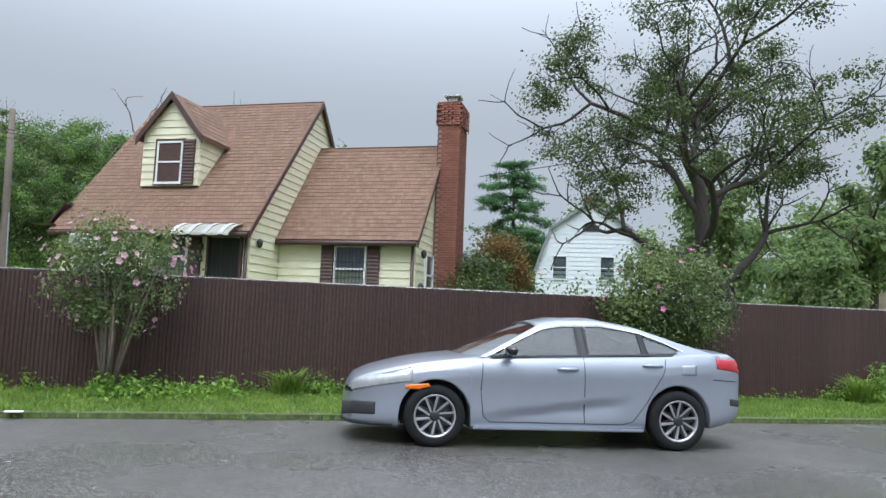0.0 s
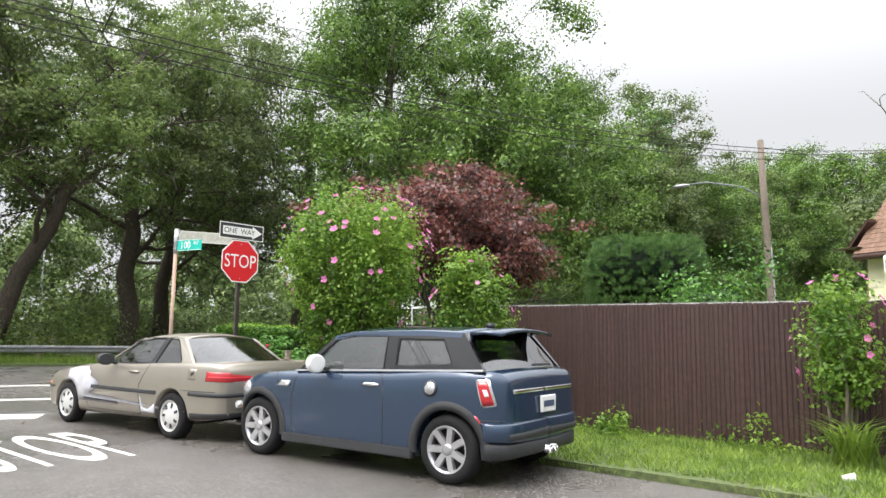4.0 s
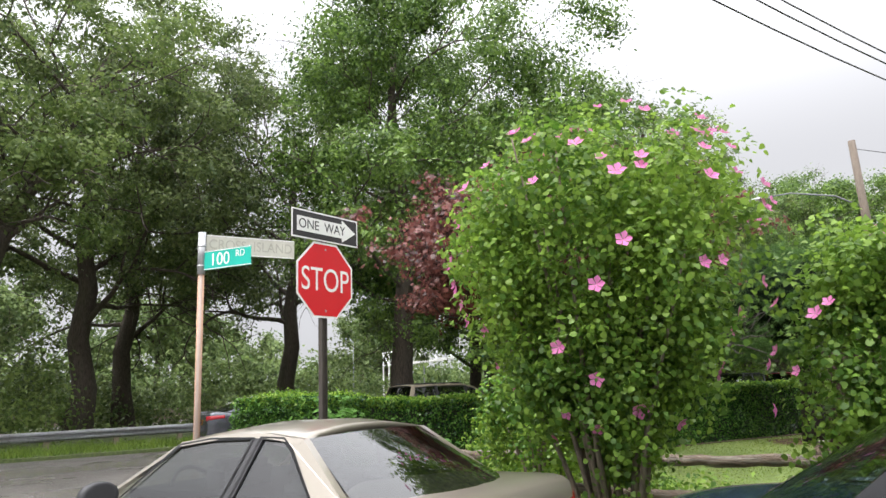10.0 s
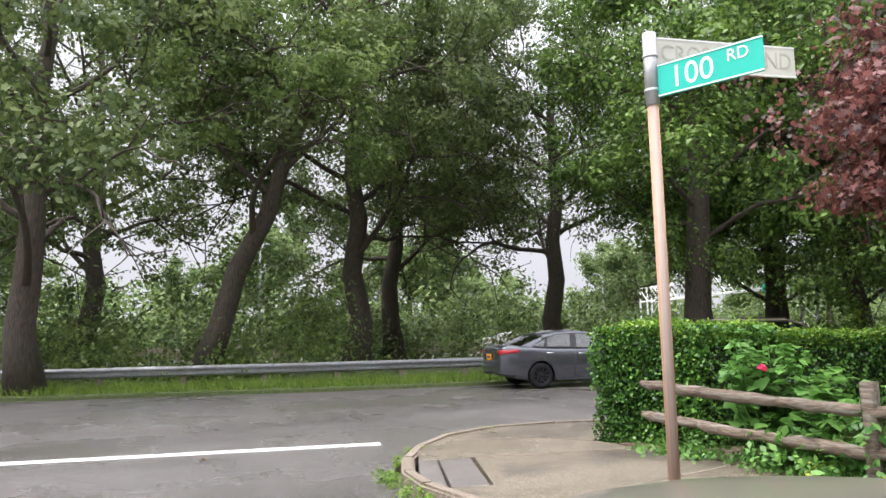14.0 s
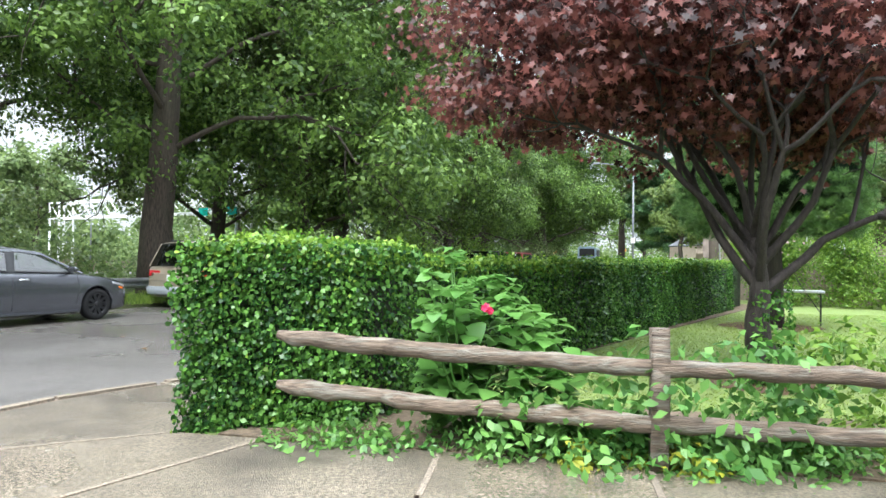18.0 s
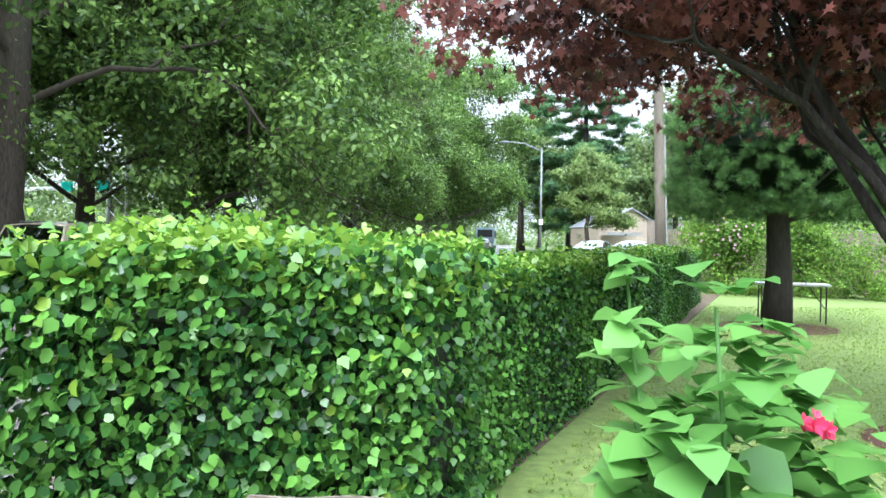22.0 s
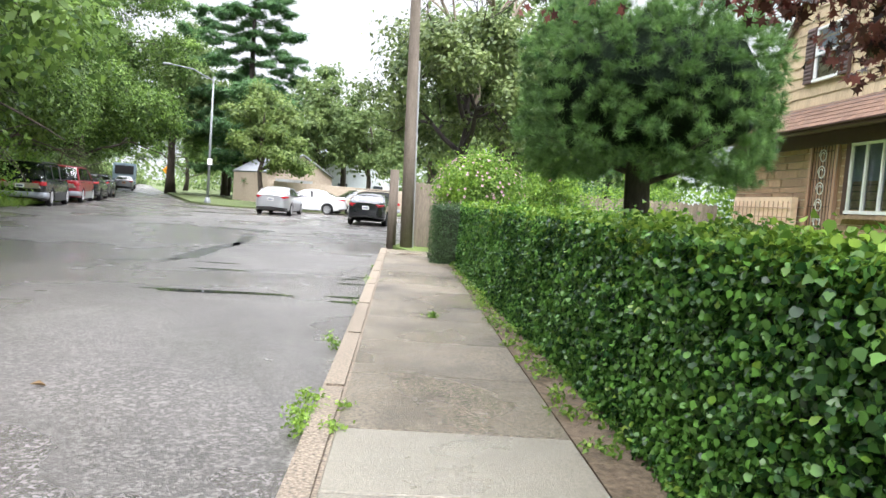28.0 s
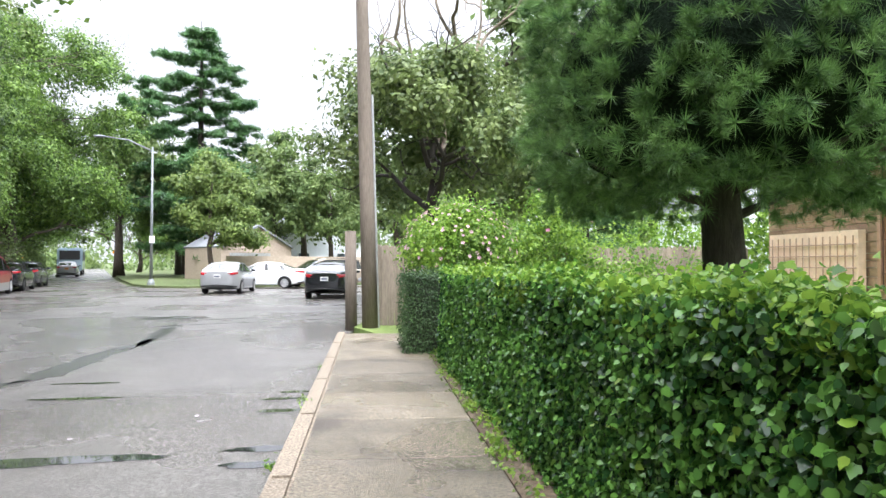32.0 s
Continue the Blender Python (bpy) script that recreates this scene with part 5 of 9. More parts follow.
# ---- hedge along the pavement ----
def hedge(name, label, p0, ln, wide, z0, z1, density, size, seed, skew=0.0, leaf=None, top_leaf=None, slim=1.0):
    rng = np.random.default_rng(seed)
    h = thing(name, label, "hedge")
    ua, va = np.array(U), np.array(V)
    pts, out = box_shell((*p0, 0), ua, va, ln, wide, z0, z1, density, rng, 0.07)

    def slant(q):
        """The end by the corner is thick and cut at a slant; the rest is narrower."""
        d = q - np.array([*p0, 0])
        far, off = d @ ua, d @ va
        thin = 1 - (1 - slim) * np.clip((far - 0.5) / 1.2, 0, 1)
        q += va * (off * (thin - 1) - (0.08 * np.clip((far - 1) / 2, 0, 1) + 0.22 * np.clip((far - 7) / 8, 0, 1)) * (slim < 1))[:, None] + ua * (skew * off * thin)[:, None]
        q += va * (0.03 * (slim < 1) * np.clip(1 - far / 0.7, 0, 1) * np.clip(1 - off / 0.5, 0, 1))[:, None]
        q[:, 2] += (1 - slim) * 0.45 * np.clip(1.5 - far / 1.8, 0, 1) * np.clip((q[:, 2] - 0.3) / 1.1, 0, 1)
        return q

    sides_, tops = np.concatenate([slant(q) for q in pts[:4]]), slant(pts[4])
    part_mesh("foliage", leaves("foliage", sides_, np.concatenate(out[:4]) + np.array([0, 0, 0.55]), size, rng, 0.6, 0.35, 0.7, 0.6, "ivy" if size > 0.04 else True), leaf or L_HEDGE, h)
    tops[:, 2] += rng.exponential(0.018, len(tops))
    part_mesh("new_growth", leaves("new_growth", tops, out[4], size, rng, 0.6, 0.35, 0.8, 0.0, "ivy" if size > 0.04 else True), top_leaf or L_HEDGETOP, h, "bright young leaves along the clipped top")
    if slim < 1:      # pale shoots here and there down the sides
        pick = rng.uniform(0, 1, len(sides_)) < 0.016
        part_mesh("shoots", leaves("shoots", sides_[pick] + np.array([-0.02, -0.015, 0.01]), np.concatenate(out[:4])[pick] + np.array([0, 0, 0.8]), size * 1.15, rng, 0.6, 0.3, 0.5, 0.2, "ivy"), top_leaf or L_HEDGETOP, h, "pale young shoots on the sides").name = "young_growth"
    # solid dark block: closes see-through gaps and stands in for inner shade
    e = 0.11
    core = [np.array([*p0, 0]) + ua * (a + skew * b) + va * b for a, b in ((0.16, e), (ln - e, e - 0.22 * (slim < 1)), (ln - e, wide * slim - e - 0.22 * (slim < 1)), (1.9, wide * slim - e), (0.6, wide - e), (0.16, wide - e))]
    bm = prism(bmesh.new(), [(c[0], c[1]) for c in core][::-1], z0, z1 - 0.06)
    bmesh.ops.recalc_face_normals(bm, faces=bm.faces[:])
    part("core", bm, M_HEDGESHADE, h, "dark solid block standing in for the shade inside the hedge")
    return h


hedge("hedge", "long clipped privet hedge with glossy dark leaves and bright tips", (-19.26, 13.2), 15.7, 0.94, 0.1, 1.33, 4300, 0.041, 21, 1.0, slim=0.62)
hedge("box_bush", "dark clipped box bush at the end of the hedge", (-12.86, 28.3), 1.0, 0.95, 0.1, 1.3, 1900, 0.033, 22, 0.0, L_BOX, L_BOX)

# ---- trees across the service road ----
oak_a = tree("oak_tree", "massive oak with a thick dark trunk beside the guard rail", pose(-28.65, 28.67, 0), 24, 0.5, 8.5, 10.8, L_LINDEN, 31, 16, 620, 165, 0.195, 0.95, fork=0.24, depth=3, crown_flat=1.05, flat_=0.6, stout=0.24, shift=(3.4, 2.6), skirt=170)
oak_c = tree("oak_tree", "tall oak with rough trunk and open crown", pose(-39.4, 20.4, 0), 23, 0.5, 8.0, 13.5, L_OAK, 32, 12, 380, 85, 0.22, 0.8, fork=0.25, depth=3, crown_flat=0.95, flat_=0.55, stout=0.36, skirt=130)
locust = tree("locust_tree", "leaning tree with a furrowed trunk and light feathery leaves", pose(-37.6, 13.6, 0, 0, 0, 0), 21, 0.42, 7.0, 13, L_OAKLIGHT, 33, 12, 380, 80, 0.2, 0.75, fork=0.3, lean=(3.0, 5.0), depth=3, crown_flat=1.0, flat_=0.55, stout=0.36)
oak_e = tree("oak_tree", "roadside oak with a flared grey trunk by the guard rail", pose(-34.9, 8.3, 0), 19, 0.4, 6.8, 9.6, L_OAK, 34, 12, 380, 80, 0.22, 0.75, fork=0.2, depth=3, crown_flat=0.95, flat_=0.55, stout=0.36)


def again(ob, x, y, rz, s, label=""):
    c = copy_thing(ob, Matrix.Translation((x, y, 0)) @ Matrix.Rotation(radians(rz), 4, "Z") @ Matrix.Scale(s, 4))
    return tagged(c, label) if label else c


again(oak_c, -43.4, 24.7, 70, 0.95)
again(oak_c, -39.2, 31.8, 140, 0.98)
for n, (x, y, rz, s) in enumerate(((-46, 1, 40, 1.0), (-34.5, 44, 20, 0.95), (-30, 52, 130, 0.95), (-31.5, 38.5, 230, 0.9), (-26.0, 47.5, 320, 0.9), (-24.2, 58.5, 100, 1.0), (-46.5, 11.5, 200, 0.9))):
    again((oak_c, oak_e)[n % 2], x, y, rz, s)
linden = tree("linden_tree", "broad leafy roadside tree with low hanging boughs", pose(-27.2, 37.0, 0), 19, 0.36, 6.6, 8.8, L_LINDEN, 36, 14, 560, 140, 0.21, 0.95, fork=0.14, depth=3, crown_flat=1.05, flat_=0.6, stout=0.32)
for n, (x, y, rz, s) in enumerate(((-18.0, 80, 20, 1.25), (-25.2, 44.5, 160, 0.85), (-23.4, 52.5, 40, 0.85), (-27.5, 56, 90, 0.9), (-23.5, 62, 30, 0.85), (-22.5, 71, 240, 1.1), (-27, 77, 120, 1.15), (-20.8, 84, 60, 1.1), (-18.5, 88, 150, 0.95), (-15.5, 116, 260, 0.8), (-3.0, 121, 20, 0.8), (-22, 96, 310, 1.0), (-1.5, 101, 20, 0.8))):
    again(linden, x, y, rz, s)

# ---- red maple and the clipped pine on the lawn ----
tree("japanese_maple", "dark red japanese maple with a forked trunk wrapped in ivy", pose(-14.25, 16.35, 0.08), 5.2, 0.165, 3.4, 4.25, L_MAPLE, 41, 13, 560, 72, 0.1, 0.44, bark=M_BARK_DARK, depth=3, fork=0.5, crown_flat=0.47, flat_=0.35, lean=(-0.2, 0.25), shift=(-0.95, 0.85), limb_len=0.5, rise=0.55, stout=0.5, stem=0.36, pull=0.45, loose=1.15, fine="star", wide=0.75, droop=-0.16, skirt=110)


def clipped_pine(m):
    rng, nr = random.Random(51), np.random.default_rng(51)
    t = thing("clipped_pine", "pine clipped to a broad drum of soft needles", "tree", m)
    part("trunk", tube(bmesh.new(), [(0, 0, 0), (0.03, 0, 1.0), (0.0, 0.05, 2.0), (0, 0, 3.6)], [0.26, 0.2, 0.17, 0.08], 10), M_BARK_DARK, t, smooth=True)
    for k in range(18):
        a, z = k * 2.4, 1.75 + 0.12 * k
        tip = Vector((math.cos(a) * 1.45, math.sin(a) * 1.45, z + 0.55))
        part("limb", tube(bmesh.new(), [(0, 0, z), Vector((0, 0, z)).lerp(tip, 0.5) + Vector((0, 0, -0.05)), tip], [0.05, 0.035, 0.012], 6), M_BARK_DARK, t, smooth=True)
    # pads of needle tufts in rough layers over a rounded drum
    cen, ways = [], []
    for lay in range(10):
        h = -0.92 + 1.84 * lay / 9
        full = 1.7 * (1 - 0.2 * max(0.0, abs(h) - 0.5) ** 1.4 * 2.2)
        rings_ = ((full, 25),) if 0 < lay < 8 else ((full * 0.97, 24), (full * 0.72, 17), (full * 0.45, 11), (full * 0.2, 5))
        for rr, count in rings_:
            for k in range(count):
                a = 2 * math.pi * (k + 0.5 * (lay % 2) + rng.uniform(-0.25, 0.25)) / count
                rad_ = rr * rng.uniform(0.95, 1.02)
                hub = Vector((math.cos(a) * rad_, math.sin(a) * rad_, 2.97 + 1.2 * h + rng.uniform(-0.05, 0.05) + (0.5 * (1 - rr / full) if lay < 1 else 0.0)))
                o = Vector((math.cos(a) * rr / full, math.sin(a) * rr / full, 0.9 * h * abs(h) + 0.2)).normalized()
                for q in range(rng.randint(8, 10)):
                    cen.append(hub + Vector((rng.gauss(0, 0.095), rng.gauss(0, 0.095), rng.gauss(0, 0.045))) - o * rng.uniform(0, 0.12))
                    ways.append((o + Vector((rng.gauss(0, 0.35), rng.gauss(0, 0.35), rng.gauss(0.1, 0.3)))).normalized())
    c, o = np.array([tuple(v) for v in cen]), np.array([tuple(v) for v in ways])
    per = 66
    cc, oo = np.repeat(c, per, 0), np.repeat(o, per, 0)
    d = unit(oo * 0.75 + nr.normal(0, 0.55, cc.shape))
    ln = nr.uniform(0.10, 0.17, (len(cc), 1))
    side = unit(np.cross(d, nr.normal(0, 1, d.shape))) * 0.0034
    v = np.stack([cc - side, cc + side, cc + d * ln], 1)
    part_mesh("needles", quads_mesh("needles", v, 3), L_SOFTPINE, t)
    # dark ball added behind the tufts, so their gaps read as inner shade
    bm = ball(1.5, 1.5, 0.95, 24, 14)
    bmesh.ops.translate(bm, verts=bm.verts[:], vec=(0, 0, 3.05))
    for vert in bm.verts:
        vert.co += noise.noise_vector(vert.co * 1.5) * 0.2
    part("inner_shade", bm, M_PINESHADE, t, "dark ball standing in for the shade inside")
    return t


clipped_pine(pose(-12.31, 23.2, 0.1))

# ---- rose-of-sharon shrubs with pink flowers ----
def flower_mesh(r=0.05):
    v = []
    for k in range(5):
        a = 2 * math.pi * k / 5
        for s in (-1, 1):
            b = a + s * 0.55
            v += [(0, 0, 0), (r * 0.75 * math.cos(b), r * 0.75 * math.sin(b), r * 0.25), (r * math.cos(a), r * math.sin(a), r * 0.42), (r * 0.5 * math.cos(a), r * 0.5 * math.sin(a), r * 0.12)]
    return quads_mesh("flower", v)


ME_FLOWER = flower_mesh()
ME_FLOWER.materials.append(M_PETAL)
ME_BLOSSOM = flower_mesh(0.035)
ME_BLOSSOM.materials.append(M_PALEPETAL)


def flowering_shrub(label, m, height, rx, ry, z_low, seed, clumps, per, flowers, leaf=None, stems=7, leaf_size=0.075, fsize=1.0, clump_r=0.3, near=False, petal=None, vase=0.0, name="flowering_shrub"):
    rng, nr = random.Random(seed), np.random.default_rng(seed)
    t = thing(name, label, "shrub", m)
    for k in range(stems):
        a = 2.4 * k
        tip = Vector((math.cos(a) * rx * rng.uniform(0.2, 0.75), math.sin(a) * ry * rng.uniform(0.2, 0.75), height * rng.uniform(0.6, 0.93)))
        mid = tip * 0.45 + Vector((rng.gauss(0, 0.06), rng.gauss(0, 0.06), 0.1))
        part("stem", tube(bmesh.new(), [(0.07 * math.cos(a), 0.07 * math.sin(a), 0), mid, tip], [0.028, 0.018, 0.006], 6), M_BARK_PALE, t, smooth=True)
    cen, rad = [], []
    zc, hz = (height + z_low) / 2, (height - z_low) / 2
    for k in range(clumps):
        d = Vector((rng.gauss(0, 1), rng.gauss(0, 1), rng.gauss(0, 1))).normalized() * rng.uniform(0.25, 1.0) ** 0.5
        w = 1 - vase * (1 - d.z) / 2
        cen.append((d.x * rx * w, d.y * ry * w, zc + d.z * hz))
        rad.append(clump_r * rng.uniform(0.7, 1.25))
    pts, out = clump_points(cen, rad, per, nr, 0.75 if near else 0.95, near)
    if near:
        pts[:, 2] = np.maximum(pts[:, 2], 0.1)
    out[:, 2] += 0.4
    part_mesh("foliage", leaves("foliage", pts, out, leaf_size, nr, 0.7, 0.25, 0.6, 0.2, "lobe" if near else False), leaf or L_ROSE, t)
    for k in range(flowers):
        d = Vector((rng.gauss(0, 1), rng.gauss(0, 1), rng.gauss(0.4, 0.8))).normalized()
        f = part_mesh("flower", petal or ME_FLOWER, None, t)
        f.matrix_local = Matrix.Translation((d.x * (rx + 0.14 + 0.05 * (vase > 0)) * (1 - vase * (1 - d.z) / 2), d.y * (ry + 0.14 + 0.05 * (vase > 0)) * (1 - vase * (1 - d.z) / 2), zc + d.z * (hz + 0.05))) @ (d + Vector((0, 0, 0.2))).to_track_quat("Z", "Y").to_matrix().to_4x4() @ Matrix.Scale(fsize * rng.uniform(0.75, 1.15), 4)
    return t


flowering_shrub("broad rose-of-sharon shrub full of bright pink flowers", pose(-11.42, 10.75, 0.07), 3.5, 1.5, 1.25, 0.85, 61, 300, 150, 110, stems=22, near=True, vase=0.62, leaf_size=0.046, fsize=1.15, clump_r=0.22)
flowering_shrub("smaller rose-of-sharon shrub with pale pink flowers", pose(-9.75, 11.5, 0.07), 2.45, 0.55, 0.5, 0.4, 62, 84, 150, 18, near=True, leaf_size=0.046, fsize=1.15, clump_r=0.2)
flowering_shrub("slim flowering shrub against the brown fence", pose(-5.1, 12.3, 0.07), 2.1, 0.36, 0.3, 0.6, 63, 34, 130, 14, stems=6, leaf_size=0.06, clump_r=0.2)
flowering_shrub("open rose-of-sharon with mauve flowers on a pale leaning stem", pose(-2.75, 12.1, 0.07), 2.6, 1.12, 0.6, 0.85, 64, 100, 58, 90, leaf=L_OAK, vase=0.35, stems=12, leaf_size=0.06, clump_r=0.22, fsize=1.4, petal=ME_BLOSSOM)
flowering_shrub("rounded rose-of-sharon shrub behind the parked car", pose(6.35, 12.3, 0.07), 2.75, 1.1, 0.8, 0.85, 65, 110, 140, 26, leaf=L_OAK, leaf_size=0.065)
flowering_shrub("low rounded bush with bright young leaves behind the rails", pose(-13.1, 12.5, 0.07), 1.55, 0.55, 0.5, 0.3, 66, 50, 150, 0, leaf=L_HEDGETOP, stems=6, leaf_size=0.042, clump_r=0.2, near=True, name="garden_bush")

flowering_shrub("dense dark green bush beside the brick chimney", pose(5.1, 20.2, 0.07), 3.2, 1.0, 0.9, 0.5, 67, 110, 130, 0, leaf=L_DARKOAK, stems=8, leaf_size=0.08, name="garden_bush")
flowering_shrub("bush with rust-coloured leaves behind the fence", pose(5.95, 21.1, 0.07), 3.95, 0.85, 0.9, 1.2, 68, 90, 130, 0, leaf=L_RUST, stems=8, leaf_size=0.08, name="garden_bush")

# ---- trees behind the house and round about ----
tree("old_tree", "old dark tree with crooked half-bare limbs", pose(13.7, 21.5, 0), 13.5, 0.36, 4.8, 8.9, L_DARKOAK, 71, 12, 270, 160, 0.125, 0.62, bark=M_BARK_DARK, depth=3, fork=0.28, droop=-0.1, lean=(-1.4, 0.3), crown_flat=0.85, limb_len=0.62, flat_=0.6)
tree("dying_tree", "tree with ivy-clad trunk and bare dead branches above", pose(-6.0, 38.8, 0), 9.5, 0.3, 4.4, 4.9, L_OAK, 72, 9, 220, 130, 0.2, 0.7, bark=M_BARK_DARK, depth=3, crown_flat=0.68)
drng = random.Random(172)
deadwood = thing("bare_branches", "bare grey dead branches rising over the ivy-clad tree", "tree", pose(-6.0, 38.8, 0))
for k in range(6):
    a = 1.05 * k
    bm = bmesh.new()
    branch_tubes(bm, (0.15 * math.cos(a), 0.15 * math.sin(a), 5.0 + 0.25 * k), (math.cos(a) * 0.6, math.sin(a) * 0.6, 1.0), drng.uniform(2.7, 3.8), 0.11, 3, drng, [], 0.45, -0.02, 2, 6, 0.6)
    part("dead_limb", bm, M_BARK_PALE, deadwood, smooth=True)
fara = tree("far_tree", "tall broad green tree in the distance", pose(-25, 92, 0), 15, 0.35, 6.0, 8.6, L_FAR, 73, 6, 170, 42, 0.5, 1.15, depth=1, crown_flat=1.0)
farb = tree("far_tree", "distant leafy tree with an uneven crown", pose(9, 70, 0), 12, 0.3, 5.0, 6.6, L_FAR, 74, 6, 160, 42, 0.48, 1.05, depth=1, crown_flat=0.95)
tree("young_tree", "small rounded tree with yellow-green leaves at the corner", pose(-6.8, 65.5, 0.1), 9.0, 0.2, 3.6, 5.2, L_OAKLIGHT, 75, 7, 160, 130, 0.26, 0.65, depth=1, crown_flat=1.0)
conifer("tall_pine", "tall dark pine rising over the far houses", pose(-2.8, 86.7, 0), 24, 8.5, 76, layers=15, ragged=0.75, per=170, twig=0.5, taper=0.55)
conifer("spruce", "grey-green spruce behind the white house", pose(18.5, 58, 0), 15.5, 6.2, 77, layers=15, ragged=0.6, taper=0.65)
conifer("pine", "ragged pine beyond the lot", pose(-25.5, 55, 0), 19, 5.0, 78, bare=0.3)
frng = random.Random(5)
for n in range(40):
    a = radians(-95 + 165 * (n + frng.random()) / 40)
    d = frng.uniform(75, 140)
    x, y = -8 + d * math.sin(a), 20 + d * math.cos(a)
    if -20 < x - 0.06 * y < 6 and y > 70:     # the road's opening
        continue
    again((fara, farb)[n % 2], x, y, frng.uniform(0, 360), frng.uniform(0.9, 1.35))
for x, y, s in ((-2.0, 42.5, 0.85), (2, 48, 0.9), (4, 78, 0.9), (27, 62, 1.0), (22, 47, 0.75), (34, 50, 1.0), (21.5, 26, 0.5), (26, 28, 0.7), (30, 34, 0.7), (-8.5, 96, 1.3), (1.5, 78, 0.85), (4.5, 73, 0.7), (-2, 100, 1.0), (5, 95, 1.1), (-17.5, 100, 1.0), (-19, 120, 1.2), (-20.5, 92, 0.9)):
    again((fara, farb)[int(abs(x)) % 2], x, y, x * 37, s)


# ---- parked cars ----
def lerp_line(line, x):
    """A smooth line through the given points that never overshoots them."""
    n = len(line)
    if x <= line[0][0]:
        return line[0][1]
    if x >= line[-1][0]:
        return line[-1][1]
    k = next(i for i in range(n - 1) if x <= line[i + 1][0])

    def slope(i):
        return (line[i + 1][1] - line[i][1]) / (line[i + 1][0] - line[i][0])

    def tangent(i):
        if i == 0 or i == n - 1:
            return slope(min(i, n - 2))
        a, b = slope(i - 1), slope(i)
        return 0.0 if a * b <= 0 else 2 * a * b / (a + b)

    (x0, z0), (x1, z1) = line[k], line[k + 1]
    h = x1 - x0
    t = (x - x0) / h
    return z0 * (1 + 2 * t) * (1 - t) ** 2 + h * tangent(k) * t * (1 - t) ** 2 + z1 * t * t * (3 - 2 * t) + h * tangent(k + 1) * t * t * (t - 1)


def wheel(parent, x, y, r, wide, rim, spokes, side, style="spoke"):
    """Tyre, rim, spokes and hub; side is +1 where the outside faces +y."""
    w = part("wheel", lathe([(r * 0.62, -wide / 2), (r * 0.9, -wide / 2), (r * 0.98, -wide * 0.38), (r, -wide * 0.2), (r, wide * 0.2), (r * 0.98, wide * 0.38), (r * 0.9, wide / 2), (r * 0.68, wide / 2 + 0.004), (r * 0.62, wide * 0.3)], 40, "y", False), M_RUBBER, parent, "black rubber tyre", True)
    w.matrix_local = Matrix.Translation((x, y, r)) @ (Matrix.Identity(4) if side > 0 else Matrix.Rotation(math.pi, 4, "Z"))
    f = wide / 2
    part("rim", lathe([(r * 0.70, f * 0.3), (r * 0.70, f * 1.02), (r * 0.665, f * 1.06), (r * 0.62, f * 0.95), (r * 0.6, f * 0.2)], 40, "y", False), rim, w, "", True)
    part("brake_disc", lathe([(r * 0.64, -f * 0.3), (r * 0.64, f * 0.05), (0.05, f * 0.05)], 24, "y"), M_SIGNBLACK, w)
    if style == "cover":
        bm = lathe([(r * 0.62, f * 0.5), (r * 0.6, f * 0.85), (r * 0.3, f * 1.02), (0.02, f * 1.05)], 30, "y")
        part("wheel_cover", bm, rim, w, "", True)
        for k in range(spokes):
            a = 2 * math.pi * k / spokes
            b = bmesh.new()
            box(b, r * 0.34, r * 0.54, f * 0.9, f * 1.03, -r * 0.055, r * 0.055, Matrix.Rotation(-a, 4, "Y"))
            part("slot", b, M_SIGNBLACK, w)
    else:
        for k in range(spokes):
            a = 2 * math.pi * k / spokes
            b = bmesh.new()
            twist = 0.0 if style == "spoke" else 0.4
            wi, wo = (0.036, 0.046) if style == "spoke" else (0.012, 0.021)
            y0, y1 = f * 0.62, f * 1.0
            pr = [(r * 0.12, -wi * r / 0.32), (r * 0.66, -wo * r / 0.32 + twist * r), (r * 0.66, wo * r / 0.32 * 0.6 + twist * r), (r * 0.12, wi * r / 0.32)]
            lo, hi = [b.verts.new((px, y0, pz)) for px, pz in pr], [b.verts.new((px, y1 - 0.12 * f * (px < r * 0.3), pz * 0.8)) for px, pz in pr]
            b.faces.new(hi), b.faces.new(lo[::-1])
            for i in range(4):
                b.faces.new((lo[i], lo[(i + 1) % 4], hi[(i + 1) % 4], hi[i]))
            bmesh.ops.recalc_face_normals(b, faces=b.faces[:])
            bmesh.ops.transform(b, matrix=Matrix.Rotation(-a, 4, "Y"), verts=b.verts[:])
            part("spoke", b, rim, w)
            if style == "twist":
                b = bmesh.new()
                box(b, r * 0.15, r * 0.64, f * 0.55, f * 0.86, -0.02, 0.022, Matrix.Rotation(-a - 0.3, 4, "Y") @ Matrix.Translation((0, 0, 0.1 * r)))
                part("spoke", b, M_GLOSSBLACK, w, "gloss black spoke")
    part("hub_cap", lathe([(r * 0.17, f * 0.5), (r * 0.17, f * 0.93), (r * 0.1, f * 1.0), (0.01, f * 1.0)], 16, "y"), rim if style != "twist" else M_SIGNBLACK, w, "", True)
    return w


